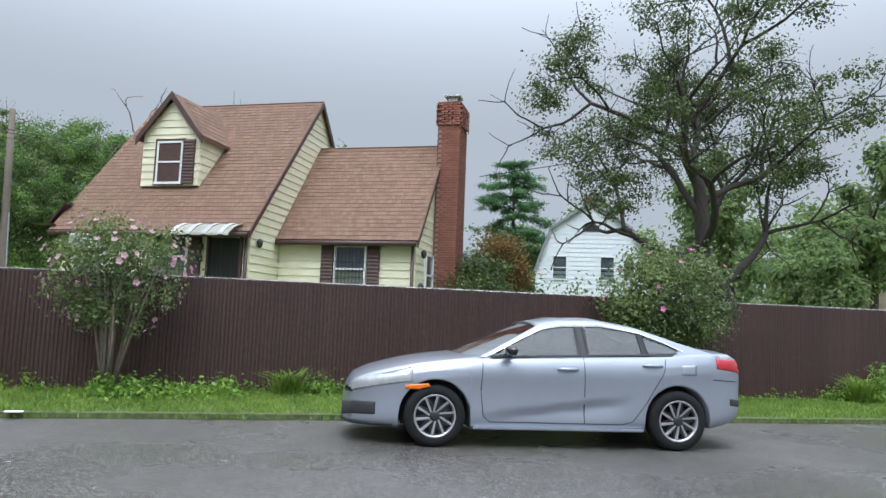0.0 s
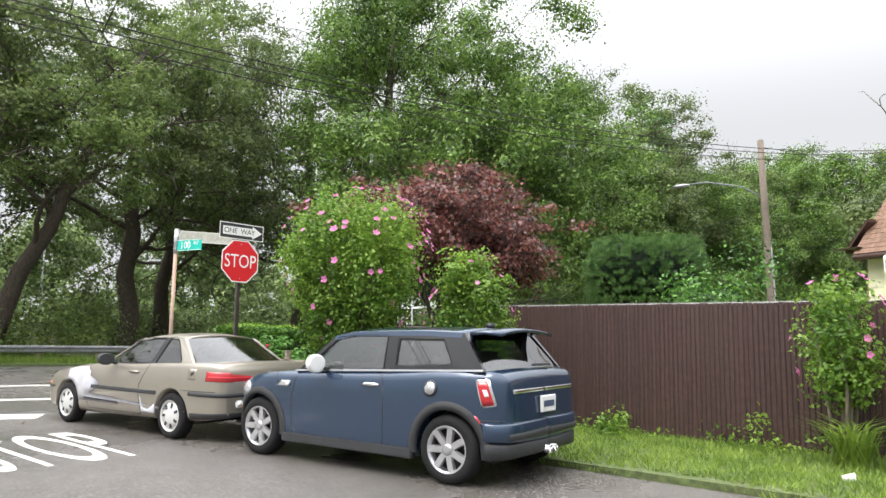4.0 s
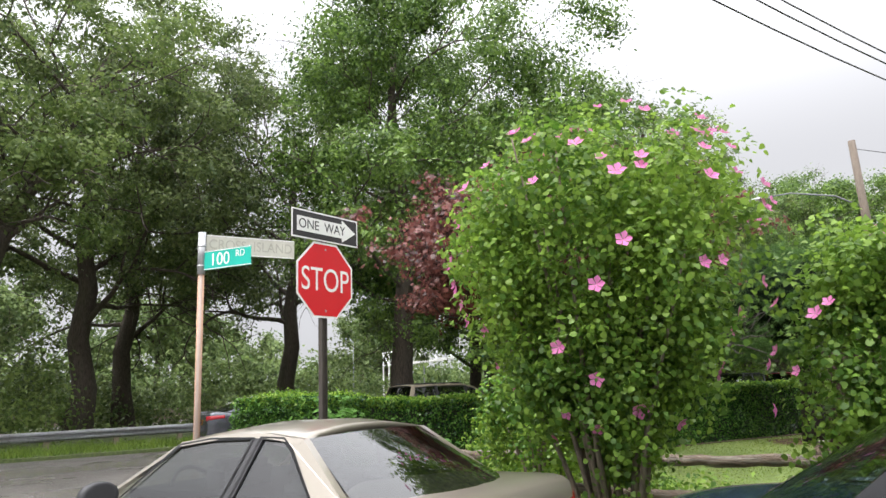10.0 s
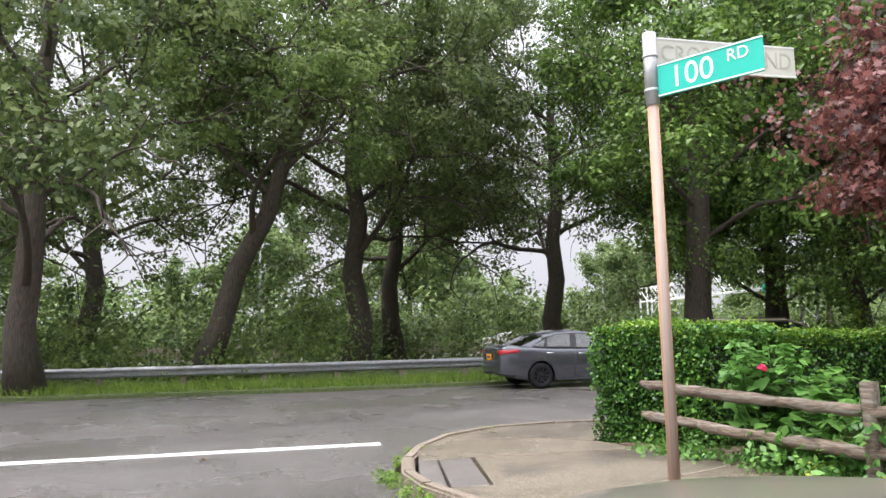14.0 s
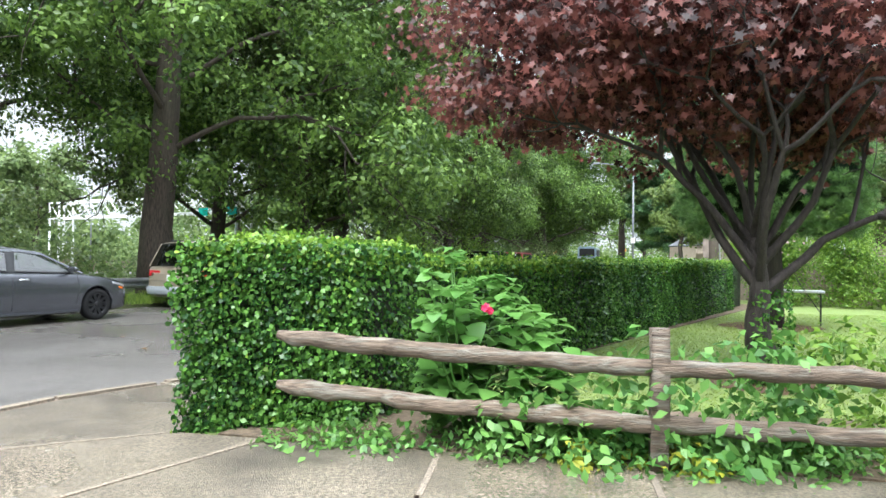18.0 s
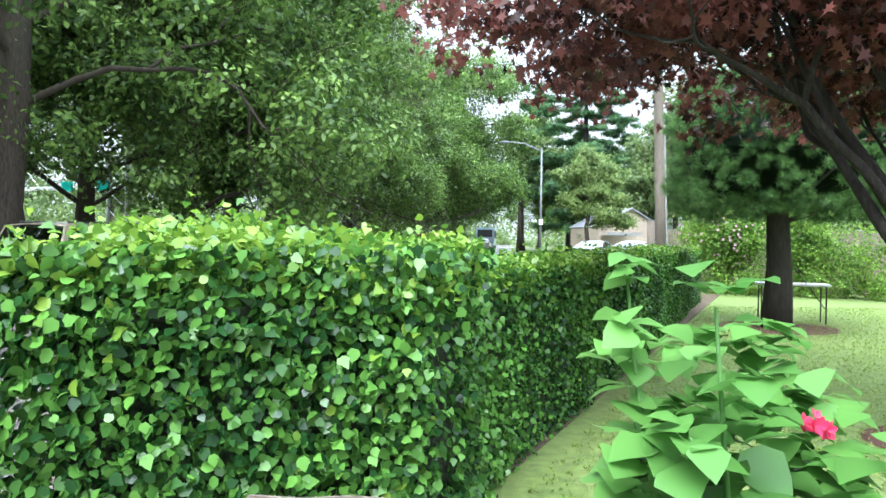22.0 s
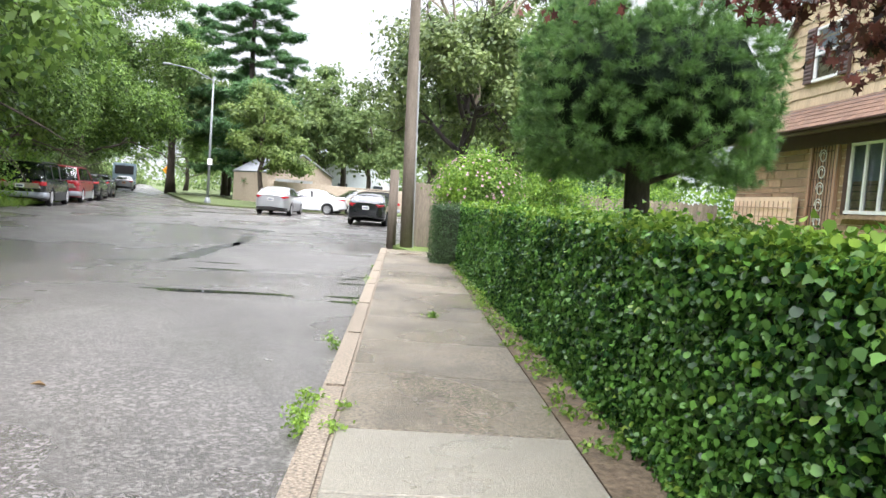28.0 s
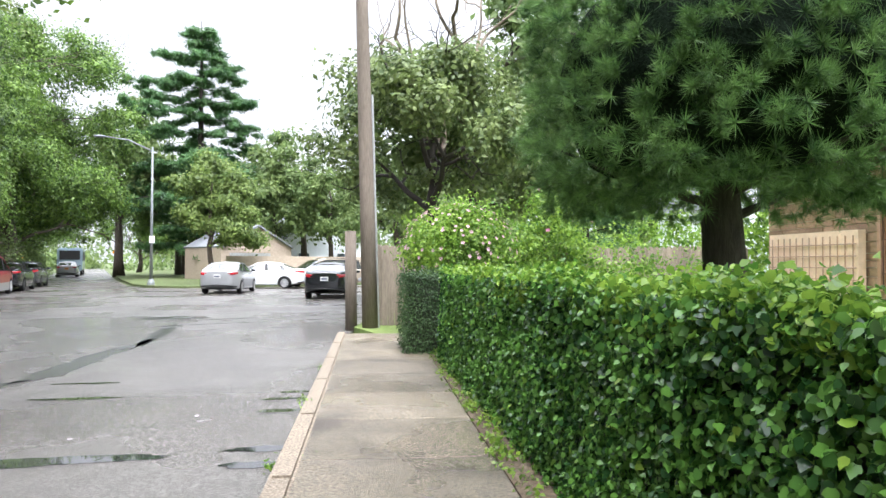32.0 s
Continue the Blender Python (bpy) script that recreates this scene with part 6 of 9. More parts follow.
def car(name, label, m, s):
    """A car from its side lines: s holds lengths, the top line, the cabin's corners, windows and trim."""
    c = thing(name, label, "car", m)
    W, wbh, r = s["W"] / 2, s["wb"] / 2, s["r"]
    top, plan, low = s["top"], s["plan"], s["low"]
    xr, xf = top[0][0], top[-1][0]
    ra = r + 0.055
    xs = set(np.linspace(xr, xf, 40).round(3).tolist()) | {p[0] for p in top} | {p[0] for p in plan} | {round(xr + q, 3) for q in (0.01, 0.025, 0.05, 0.08, 0.12)} | {round(xf - q, 3) for q in (0.01, 0.025, 0.05, 0.08, 0.12)}
    for cx in (-wbh, wbh):
        xs |= {round(cx + ra * math.sin(a), 3) for a in np.linspace(-math.pi / 2, math.pi / 2, 15)} | {round(cx + k * (ra + 0.004), 3) for k in (-1, 1)}
    xs = sorted(x for x in xs if xr <= x <= xf)
    def bodyy(x, z):
        zt, w, zb = lerp_line(top, x), W * lerp_line(plan, x), lerp_line(low, x)
        f = (z - zb) / max(0.05, zt - zb)
        y = w * float(np.interp(f, (0, 0.05, 0.12, 0.25, 0.45, 0.62, 0.75, 0.86, 0.94, 1.0), s.get("flank", (0.93, 0.965, 0.982, 0.992, 1.0, 0.998, 0.988, 0.972, 0.955, 0.925))))
        if "dent" in s:     # a pressed hollow under a rising line along the doors
            x0, z0, x1, z1, depth = s["dent"]
            q = (x - x0) / (x1 - x0)
            if 0 < q < 1:
                under = z0 + (z1 - z0) * q - z
                y -= depth * min(1, under / 0.03) * max(0, 1 - under / 0.24) * min(1, 5 * q, 5 * (1 - q)) if under > 0 else 0
        return y

    trial = np.linspace(xr, xf, 300)
    tops, lows = np.array([lerp_line(top, x) for x in trial]), np.array([lerp_line(low, x) for x in trial])

    def reach(z, end):
        """How far the body goes at a height, to the front (+1) or the rear (-1)."""
        ok = trial[(tops >= z) & (lows <= z + 0.02)]
        return float(ok[-1] if end > 0 else ok[0])

    bm, rings = bmesh.new(), []
    for x in xs:
        zt, w, zb = lerp_line(top, x), W * lerp_line(plan, x), lerp_line(low, x)
        cut = zb
        for cx in (-wbh, wbh):
            if abs(x - cx) < ra:
                cut = max(cut, r + math.sqrt(max(0.0, ra * ra - (x - cx) ** 2)))
        cut = min(cut, zt - 0.1)
        crown = s.get("crown", 0.05)
        levels = [cut + (zt - cut) * k / 17 for k in range(18)]
        prof = [(0.0, cut), (bodyy(x, cut) * 0.6, cut)] + [(bodyy(x, z), z) for z in levels] + [(w * 0.885, zt + 0.006), (w * 0.5, zt + crown * 0.8), (0.0, zt + crown)]
        rings.append([bm.verts.new((x, -y, z)) for y, z in prof] + [bm.verts.new((x, y, z)) for y, z in prof[-2:0:-1]])
    k = len(rings[0])
    for a, b in zip(rings, rings[1:]):
        for i in range(k):
            bm.faces.new((a[i], a[(i + 1) % k], b[(i + 1) % k], b[i]))
    bm.faces.new(rings[0][::-1]), bm.faces.new(rings[-1])
    bmesh.ops.recalc_face_normals(bm, faces=bm.faces[:])
    body = part("body", bm, s["paint"], c, "", True)
    if "lower" in s:
        for sd in (-1, 1):
            ya, yb = sorted((sd * W * 0.9, sd * (W + 0.008)))
            part("sill_panel", bevelled_box(-wbh + ra + 0.02, wbh - ra - 0.02, ya, yb, 0.2, s.get("lower_z", 0.48), 0.012), s["lower"], body)
    # the cabin
    cab, wb_, wr_ = s["cabin"], W * s.get("belt", 0.9), W * s.get("roofw", 0.68)
    zlo, zhi = min(p[1] for p in cab), max(p[1] for p in cab)

    def sy(x, z, out=0.0):
        return wb_ + (wr_ - wb_) * max(0, (z - zlo) / (zhi - zlo)) ** 1.15 + out

    def patch(name_, pts, mt, th=0.02, out=0.0, label_="", both=True, parent=None):
        for sd in (-1, 1) if both else (-1,):
            p3 = [(x, sd * sy(x, z, out), z) for x, z in pts]
            part(name_, slab(p3, (0, -sd * th, 0)), mt, parent or c, label_)

    def across(name_, p, q, mt, bulge, inset, th, label_="", n=8, out=0.0):
        """A bowed pane between the cabin's two sides from side point p up to q."""
        b = bmesh.new()
        rows_ = []
        for i in range(5):
            x, z = p[0] + (q[0] - p[0]) * i / 4, p[1] + (q[1] - p[1]) * i / 4
            hw = sy(x, z) - inset
            rows_.append([b.verts.new((x + bulge[0] * (1 - 0.75 * i / 4) * (1 - (t_ * 2 - 1) ** 2) + out * (1 if bulge[0] > 0 else -1), hw * (t_ * 2 - 1), z + bulge[1] * (1 - (t_ * 2 - 1) ** 2) + out * 0.5)) for t_ in np.linspace(0, 1, n)])
        for a_, b_ in zip(rows_, rows_[1:]):
            for i in range(n - 1):
                b.faces.new((a_[i], a_[i + 1], b_[i + 1], b_[i]))
        bmesh.ops.recalc_face_normals(b, faces=b.faces[:])
        if th:
            bmesh.ops.solidify(b, geom=b.faces[:], thickness=th)
        return part(name_, b, mt, c, label_, True)

    A0, A1, B1, B0 = cab[0], cab[1], cab[-2], cab[-1]
    across("windscreen", A0, A1, s.get("screen", M_CARGLASS), (s.get("bow", 0.22), 0.02), 0.04, 0.0, "sloping glass windscreen").visible_shadow = False
    across("rear_window", B0, B1, s.get("rear_glass", M_CARGLASS), (s.get("wrap", -0.07), 0.02), 0.05, 0.0, "rear window glass").visible_shadow = False
    # roof skin over the cabin's top line
    b = bmesh.new()
    line = cab[1:-1]
    fine = []
    for (x0, z0), (x1, z1) in zip(line, line[1:]):
        fine += [(x0 + (x1 - x0) * t_, z0 + (z1 - z0) * t_) for t_ in np.linspace(0, 1, 4)[:-1]]
    fine.append(line[-1])
    rows_ = []
    for x, z in fine:
        hw = sy(x, z)
        rows_.append([b.verts.new((x, hw * t_, z + 0.05 * (1 - t_ * t_) - 0.03 * (abs(t_) > 0.95))) for t_ in np.linspace(-1, 1, 11)])
    for a_, b_ in zip(rows_, rows_[1:]):
        for i in range(10):
            b.faces.new((a_[i], a_[i + 1], b_[i + 1], b_[i]))
    bmesh.ops.recalc_face_normals(b, faces=b.faces[:])
    bmesh.ops.solidify(b, geom=b.faces[:], thickness=0.03)
    part("roof", b, s.get("roof", s["paint"]), c, "", True)
    pil = s.get("pillar", s["paint"])
    pw = s.get("apillar", 0.06)
    patch("pillar", [A0, (A0[0] - pw * 1.3, A0[1]), (A1[0] - pw, A1[1] - 0.01), A1], pil, 0.05)
    rail = [(x, z) for x, z in line] + [(x, z - s.get("railh", 0.05)) for x, z in line[::-1]]
    patch("roof_rail", rail, s.get("roof", s["paint"]), 0.04, 0.004)
    for poly in s["pillars"]:
        patch("pillar", poly, s.get("bpillar", pil), 0.05, 0.002)
    if "cpillar" in s:
        patch("pillar", s["cpillar"], pil, 0.05, 0.004)
    for poly in s["windows"]:
        for sd in (-1, 1):
            b = bmesh.new()
            b.faces.new([b.verts.new((x, sd * sy(x, z, -0.012), z)) for x, z in poly])
            part("side_window", b, s.get("side_glass", M_CARGLASS), c, "side window glass").visible_shadow = False
        # the seal round the pane
        mid = Vector((sum(q[0] for q in poly) / len(poly), sum(q[1] for q in poly) / len(poly)))
        wide = s.get("seal", 0.016)
        outer = []
        for i, q in enumerate(poly):
            e0, e1 = (Vector(q) - Vector(poly[i - 1])).normalized(), (Vector(poly[(i + 1) % len(poly)]) - Vector(q)).normalized()
            nrm = (Vector((e0.y, -e0.x)) + Vector((e1.y, -e1.x))).normalized()
            outer.append(Vector(q) + nrm * wide * (1 if nrm.dot(Vector(q) - mid) > 0 else -1))
        for sd in (-1, 1):
            b = bmesh.new()
            va = [b.verts.new((x, sd * sy(x, z, 0.002), z)) for x, z in poly]
            vb = [b.verts.new((x, sd * sy(x, z, 0.006), z)) for x, z in outer]
            for i in range(len(poly)):
                j = (i + 1) % len(poly)
                b.faces.new((va[i], va[j], vb[j], vb[i]))
            bmesh.ops.solidify(b, geom=b.faces[:], thickness=0.012)
            part("window_seal", b, s.get("seal_mat", M_PLASTIC), c)
    if "bright" in s:     # bright strip over the side windows
        line_ = s["bright"]
        patch("window_trim", line_ + [(x, z - 0.014) for x, z in line_[::-1]], M_CHROME, 0.012, 0.01, "thin bright strip over the windows")
    # trim along the foot of the windows
    if s.get("beltline"):
        x0, x1, z0, z1 = s["beltline"]
        patch("belt_trim", [(x0, z0), (x1, z1), (x1, z1 - 0.018), (x0, z0 - 0.018)], s.get("belt_mat", M_CHROME), 0.03, 0.014)
    if "spoiler" in s:
        x0, x1, z, hw = s["spoiler"]
        b = bmesh.new()
        rows_ = [[b.verts.new((x, hw * t_ * (1 - 0.05 * (x == x1)), zz + 0.045 * (1 - t_ * t_))) for t_ in np.linspace(-1, 1, 9)] for x, zz in ((x0, z), ((x0 + x1) / 2, z + 0.012), (x1, z - 0.005))]
        for p_, q_ in zip(rows_, rows_[1:]):
            for k in range(8):
                b.faces.new((p_[k], p_[k + 1], q_[k + 1], q_[k]))
        bmesh.ops.recalc_face_normals(b, faces=b.faces[:])
        bmesh.ops.solidify(b, geom=b.faces[:], thickness=0.03)
        part("roof_spoiler", b, s["paint"], c, "roof spoiler over the rear window", True)
    # inside: one dark block in place of floor, dash and cabin shade; seats
    zf = min(A0[1], B0[1])
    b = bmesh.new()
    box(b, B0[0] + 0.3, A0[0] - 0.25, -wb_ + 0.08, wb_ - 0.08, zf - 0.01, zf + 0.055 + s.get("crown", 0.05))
    part("interior", b, M_DARK, c, "dark block standing in for the unlit cabin")
    for x, z in s.get("seats", ((0.05, 0.28), (-0.95, 0.22))):
        for y in (-0.36, 0.36):
            b = bevelled_box(-0.09, 0.09, -0.23, 0.23, 0, z, 0.05, 2)
            bmesh.ops.transform(b, matrix=Matrix.Translation((x, y, zf + 0.0)) @ Matrix.Rotation(radians(-14), 4, "Y"), verts=b.verts[:])
            part("seat", b, M_SEAT, c, "", True)
    ring = [(0.17 * math.sin(a), 0.17 * math.cos(a)) for a in np.linspace(0, 2 * math.pi, 19)]
    part("steering_wheel", tube(bmesh.new(), [(A0[0] - 0.42 + 0.07 * w_ / 0.17, 0.36 + v_, A0[1] + 0.03 + w_ * 0.9) for v_, w_ in ring], [0.014] * 19, 6, False), M_PLASTIC, c, "", True)
    # wheels
    for x in (-wbh, wbh):
        for sd in (-1, 1):
            wheel(c, x, sd * (W - s.get("tw", 0.2) / 2 - 0.015), r, s.get("tw", 0.2), s["rim"], s["spokes"], sd, s.get("wheel", "spoke"))
    # a near-black box fills the arches in place of their shade
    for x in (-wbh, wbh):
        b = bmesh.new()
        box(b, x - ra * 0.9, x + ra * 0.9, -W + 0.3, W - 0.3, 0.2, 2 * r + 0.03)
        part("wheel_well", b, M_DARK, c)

    def on_side(name_, pts, mt, th=0.012, out=0.006, label_="", sides_=(-1, 1), cuts=3):
        """A thin piece that follows the curve of the car's flank."""
        for sd in sides_:
            b = bmesh.new()
            b.faces.new([b.verts.new((x, 0, z)) for x, z in pts])
            bmesh.ops.triangulate(b, faces=b.faces[:])
            if cuts:
                bmesh.ops.subdivide_edges(b, edges=b.edges[:], cuts=cuts, use_grid_fill=True)
            for vert in b.verts:
                vert.co.y = sd * (bodyy(vert.co.x, vert.co.z) + out)
            bmesh.ops.recalc_face_normals(b, faces=b.faces[:])
            if b.faces[0].normal.y * sd < 0:
                bmesh.ops.reverse_faces(b, faces=b.faces[:])
            bmesh.ops.solidify(b, geom=b.faces[:], thickness=th)
            part(name_, b, mt, body, label_, True)

    for line_ in s.get("seams", ()):
        for (x0, z0), (x1, z1) in zip(line_, line_[1:]):
            d = Vector((z1 - z0, 0, -(x1 - x0))).normalized() * 0.004
            on_side("seam", [(x0 - d.x, z0 - d.z), (x1 - d.x, z1 - d.z), (x1 + d.x, z1 + d.z), (x0 + d.x, z0 + d.z)], M_SIGNBLACK, 0.01, 0.003, cuts=6)
    for x, z in s.get("handles", ()):
        for sd in (-1, 1):
            y = sd * (bodyy(x, z) + 0.018)
            part("door_handle", tube(bmesh.new(), [(x - 0.115, y - sd * 0.014, z), (x - 0.06, y, z + 0.005), (x + 0.06, y, z + 0.005), (x + 0.115, y - sd * 0.014, z)], [0.013, 0.02, 0.02, 0.013], 8), s.get("handle_mat", s["paint"]), body, "", True)
    if "molding" in s:
        x0, x1, z, hh = s["molding"]
        on_side("side_molding", [(x0, z), (x1, z), (x1, z + hh), (x0, z + hh)], s.get("molding_mat", M_PLASTIC), 0.03, 0.014, "rubbing strip along the doors")
    if "arch" in s:
        for cx in (-wbh, wbh):
            for sd in (-1, 1):
                b = bmesh.new()
                rows_ = []
                for a_ in np.linspace(-0.16, math.pi + 0.16, 25):
                    row = []
                    for rr, oo in ((ra - 0.012, -0.03), (ra - 0.012, 0.014), (ra + s["arch"] * 0.5, 0.018), (ra + s["arch"], 0.004)):
                        x, z = cx + rr * math.cos(a_), r + rr * math.sin(a_)
                        row.append(b.verts.new((x, sd * (bodyy(x, max(z, 0.2)) + oo), z)))
                    rows_.append(row)
                for p_, q_ in zip(rows_, rows_[1:]):
                    for k in range(3):
                        b.faces.new((p_[k], p_[k + 1], q_[k + 1], q_[k]))
                bmesh.ops.recalc_face_normals(b, faces=b.faces[:])
                part("arch_trim", b, M_PLASTIC, body, "black plastic wheel-arch trim", True)
    for nm, (x, z, rx_, rz_), mt, lab in s.get("rounds", ()):
        on_side(nm, [(x + rx_ * math.cos(t_), z + rz_ * math.sin(t_)) for t_ in np.linspace(0, 2 * math.pi, 17)[:-1]], mt, 0.02, 0.012 if "ring" in nm else 0.02, lab, cuts=1)
    for nm, pts, mt, lab in s.get("side_bits", ()):
        on_side(nm, pts, mt, 0.02, 0.0015 if nm == "fuel_flap" else 0.008, lab)
    for nm, pts, mt, lab in s.get("lamps", ()):
        on_side(nm, pts, mt, 0.02, 0.015 if "spot" not in nm else 0.02, lab)
    # pieces that follow the rounded front (+1) or rear (-1): from y_in on the end to x_out on the flank
    for nm, end, y_in, x_out, zlo_, zhi_, mt, lab, proud in s.get("ends", ()):
        for sd in (1,) if y_in is None else (-1, 1):
            b, rows_ = bmesh.new(), []
            for t_ in (0, 0.12, 0.5, 0.88, 1):
                path = []
                for q in np.linspace(0, 1, 22):
                    z = zlo_[0] + (zlo_[1] - zlo_[0]) * q + t_ * (zhi_[0] - zlo_[0] + (zhi_[1] - zlo_[1] - zhi_[0] + zlo_[0]) * q)
                    xe = reach(z, end)
                    ye, ya = bodyy(xe, z) * 0.97, y_in or 0.0
                    flat_ = max(0.0, ye - ya)
                    whole = flat_ + abs(x_out - xe) * 1.2
                    d = q * whole
                    if d < flat_:
                        x, y = xe, ya + d
                    else:
                        x = xe + (x_out - xe) * ((d - flat_) / max(1e-6, whole - flat_)) ** 1.6
                        y = max(ya, bodyy(x, z))
                    k_ = min(1, d / max(1e-6, flat_)) if flat_ > 0 else 1.0
                    lift = proud * (0.25 if t_ in (0, 1) or q in (0, 1) else 1)
                    path.append((x + end * lift * (1 if d < flat_ else 0.7), y + lift * (0 if d < flat_ else 0.9), z))
                if y_in is None:
                    path = [(x, -y, z) for x, y, z in path[:0:-1]] + path
                rows_.append([b.verts.new((x, sd * y, z)) for x, y, z in path])
            for a_, b_ in zip(rows_, rows_[1:]):
                for i in range(len(a_) - 1):
                    b.faces.new((a_[i], a_[i + 1], b_[i + 1], b_[i]))
            bmesh.ops.recalc_face_normals(b, faces=b.faces[:])
            bmesh.ops.solidify(b, geom=b.faces[:], thickness=0.02)
            part(nm, b, mt, body, lab, True)
    # further pieces given as boxes
    for nm, (x0, x1, y0, y1, z0, z1), mt, lab, mirrored in s.get("bits", ()):
        for sd in (-1, 1) if mirrored else (1,):
            ya, yb = (y0, y1) if sd > 0 else (-y1, -y0)
            b = bevelled_box(x0, x1, ya, yb, z0, z1, min(0.015, (z1 - z0) * 0.3, (x1 - x0) * 0.3), 2)
            part(nm, b, mt, body, lab, True)
    # door mirrors
    mx, mz = s["mirror"]
    for sd in (-1, 1):
        b = ball(0.085, 0.13, s.get("mirror_h", 0.085), 16, 12)
        for vert in b.verts:
            vert.co.x = max(vert.co.x, -0.03)
            vert.co.y = math.copysign(0.125 * abs(vert.co.y / 0.13) ** s.get("mirror_square", 0.95), vert.co.y)
        bmesh.ops.translate(b, verts=b.verts[:], vec=(mx, sd * (sy(mx, mz) + 0.16), mz + 0.05))
        mi = part("door_mirror", b, s.get("mirror_mat", s["paint"]), c, s.get("mirror_label", ""), True)
        part("mirror_arm", rod((mx, sd * (sy(mx, mz) - 0.02), mz - 0.02), (mx, sd * (sy(mx, mz) + 0.1), mz + 0.02), 0.025, 8), M_PLASTIC, mi, "", True)
    # number plate with plain bars
    px, pz = s["plate"]
    b = bevelled_box(px - 0.012, px + 0.012, -0.155, 0.155, pz - 0.08, pz + 0.08, 0.006, 1)
    pl = part("number_plate", b, s.get("plate_mat", M_PLATE), body, "pale number plate with a plain dark bar")
    b = bmesh.new()
    box(b, px - 0.016, px + 0.016, -0.11, 0.11, pz - 0.03, pz + 0.03)
    part("plate_bar", b, M_PLATEBAR, pl)
    return c


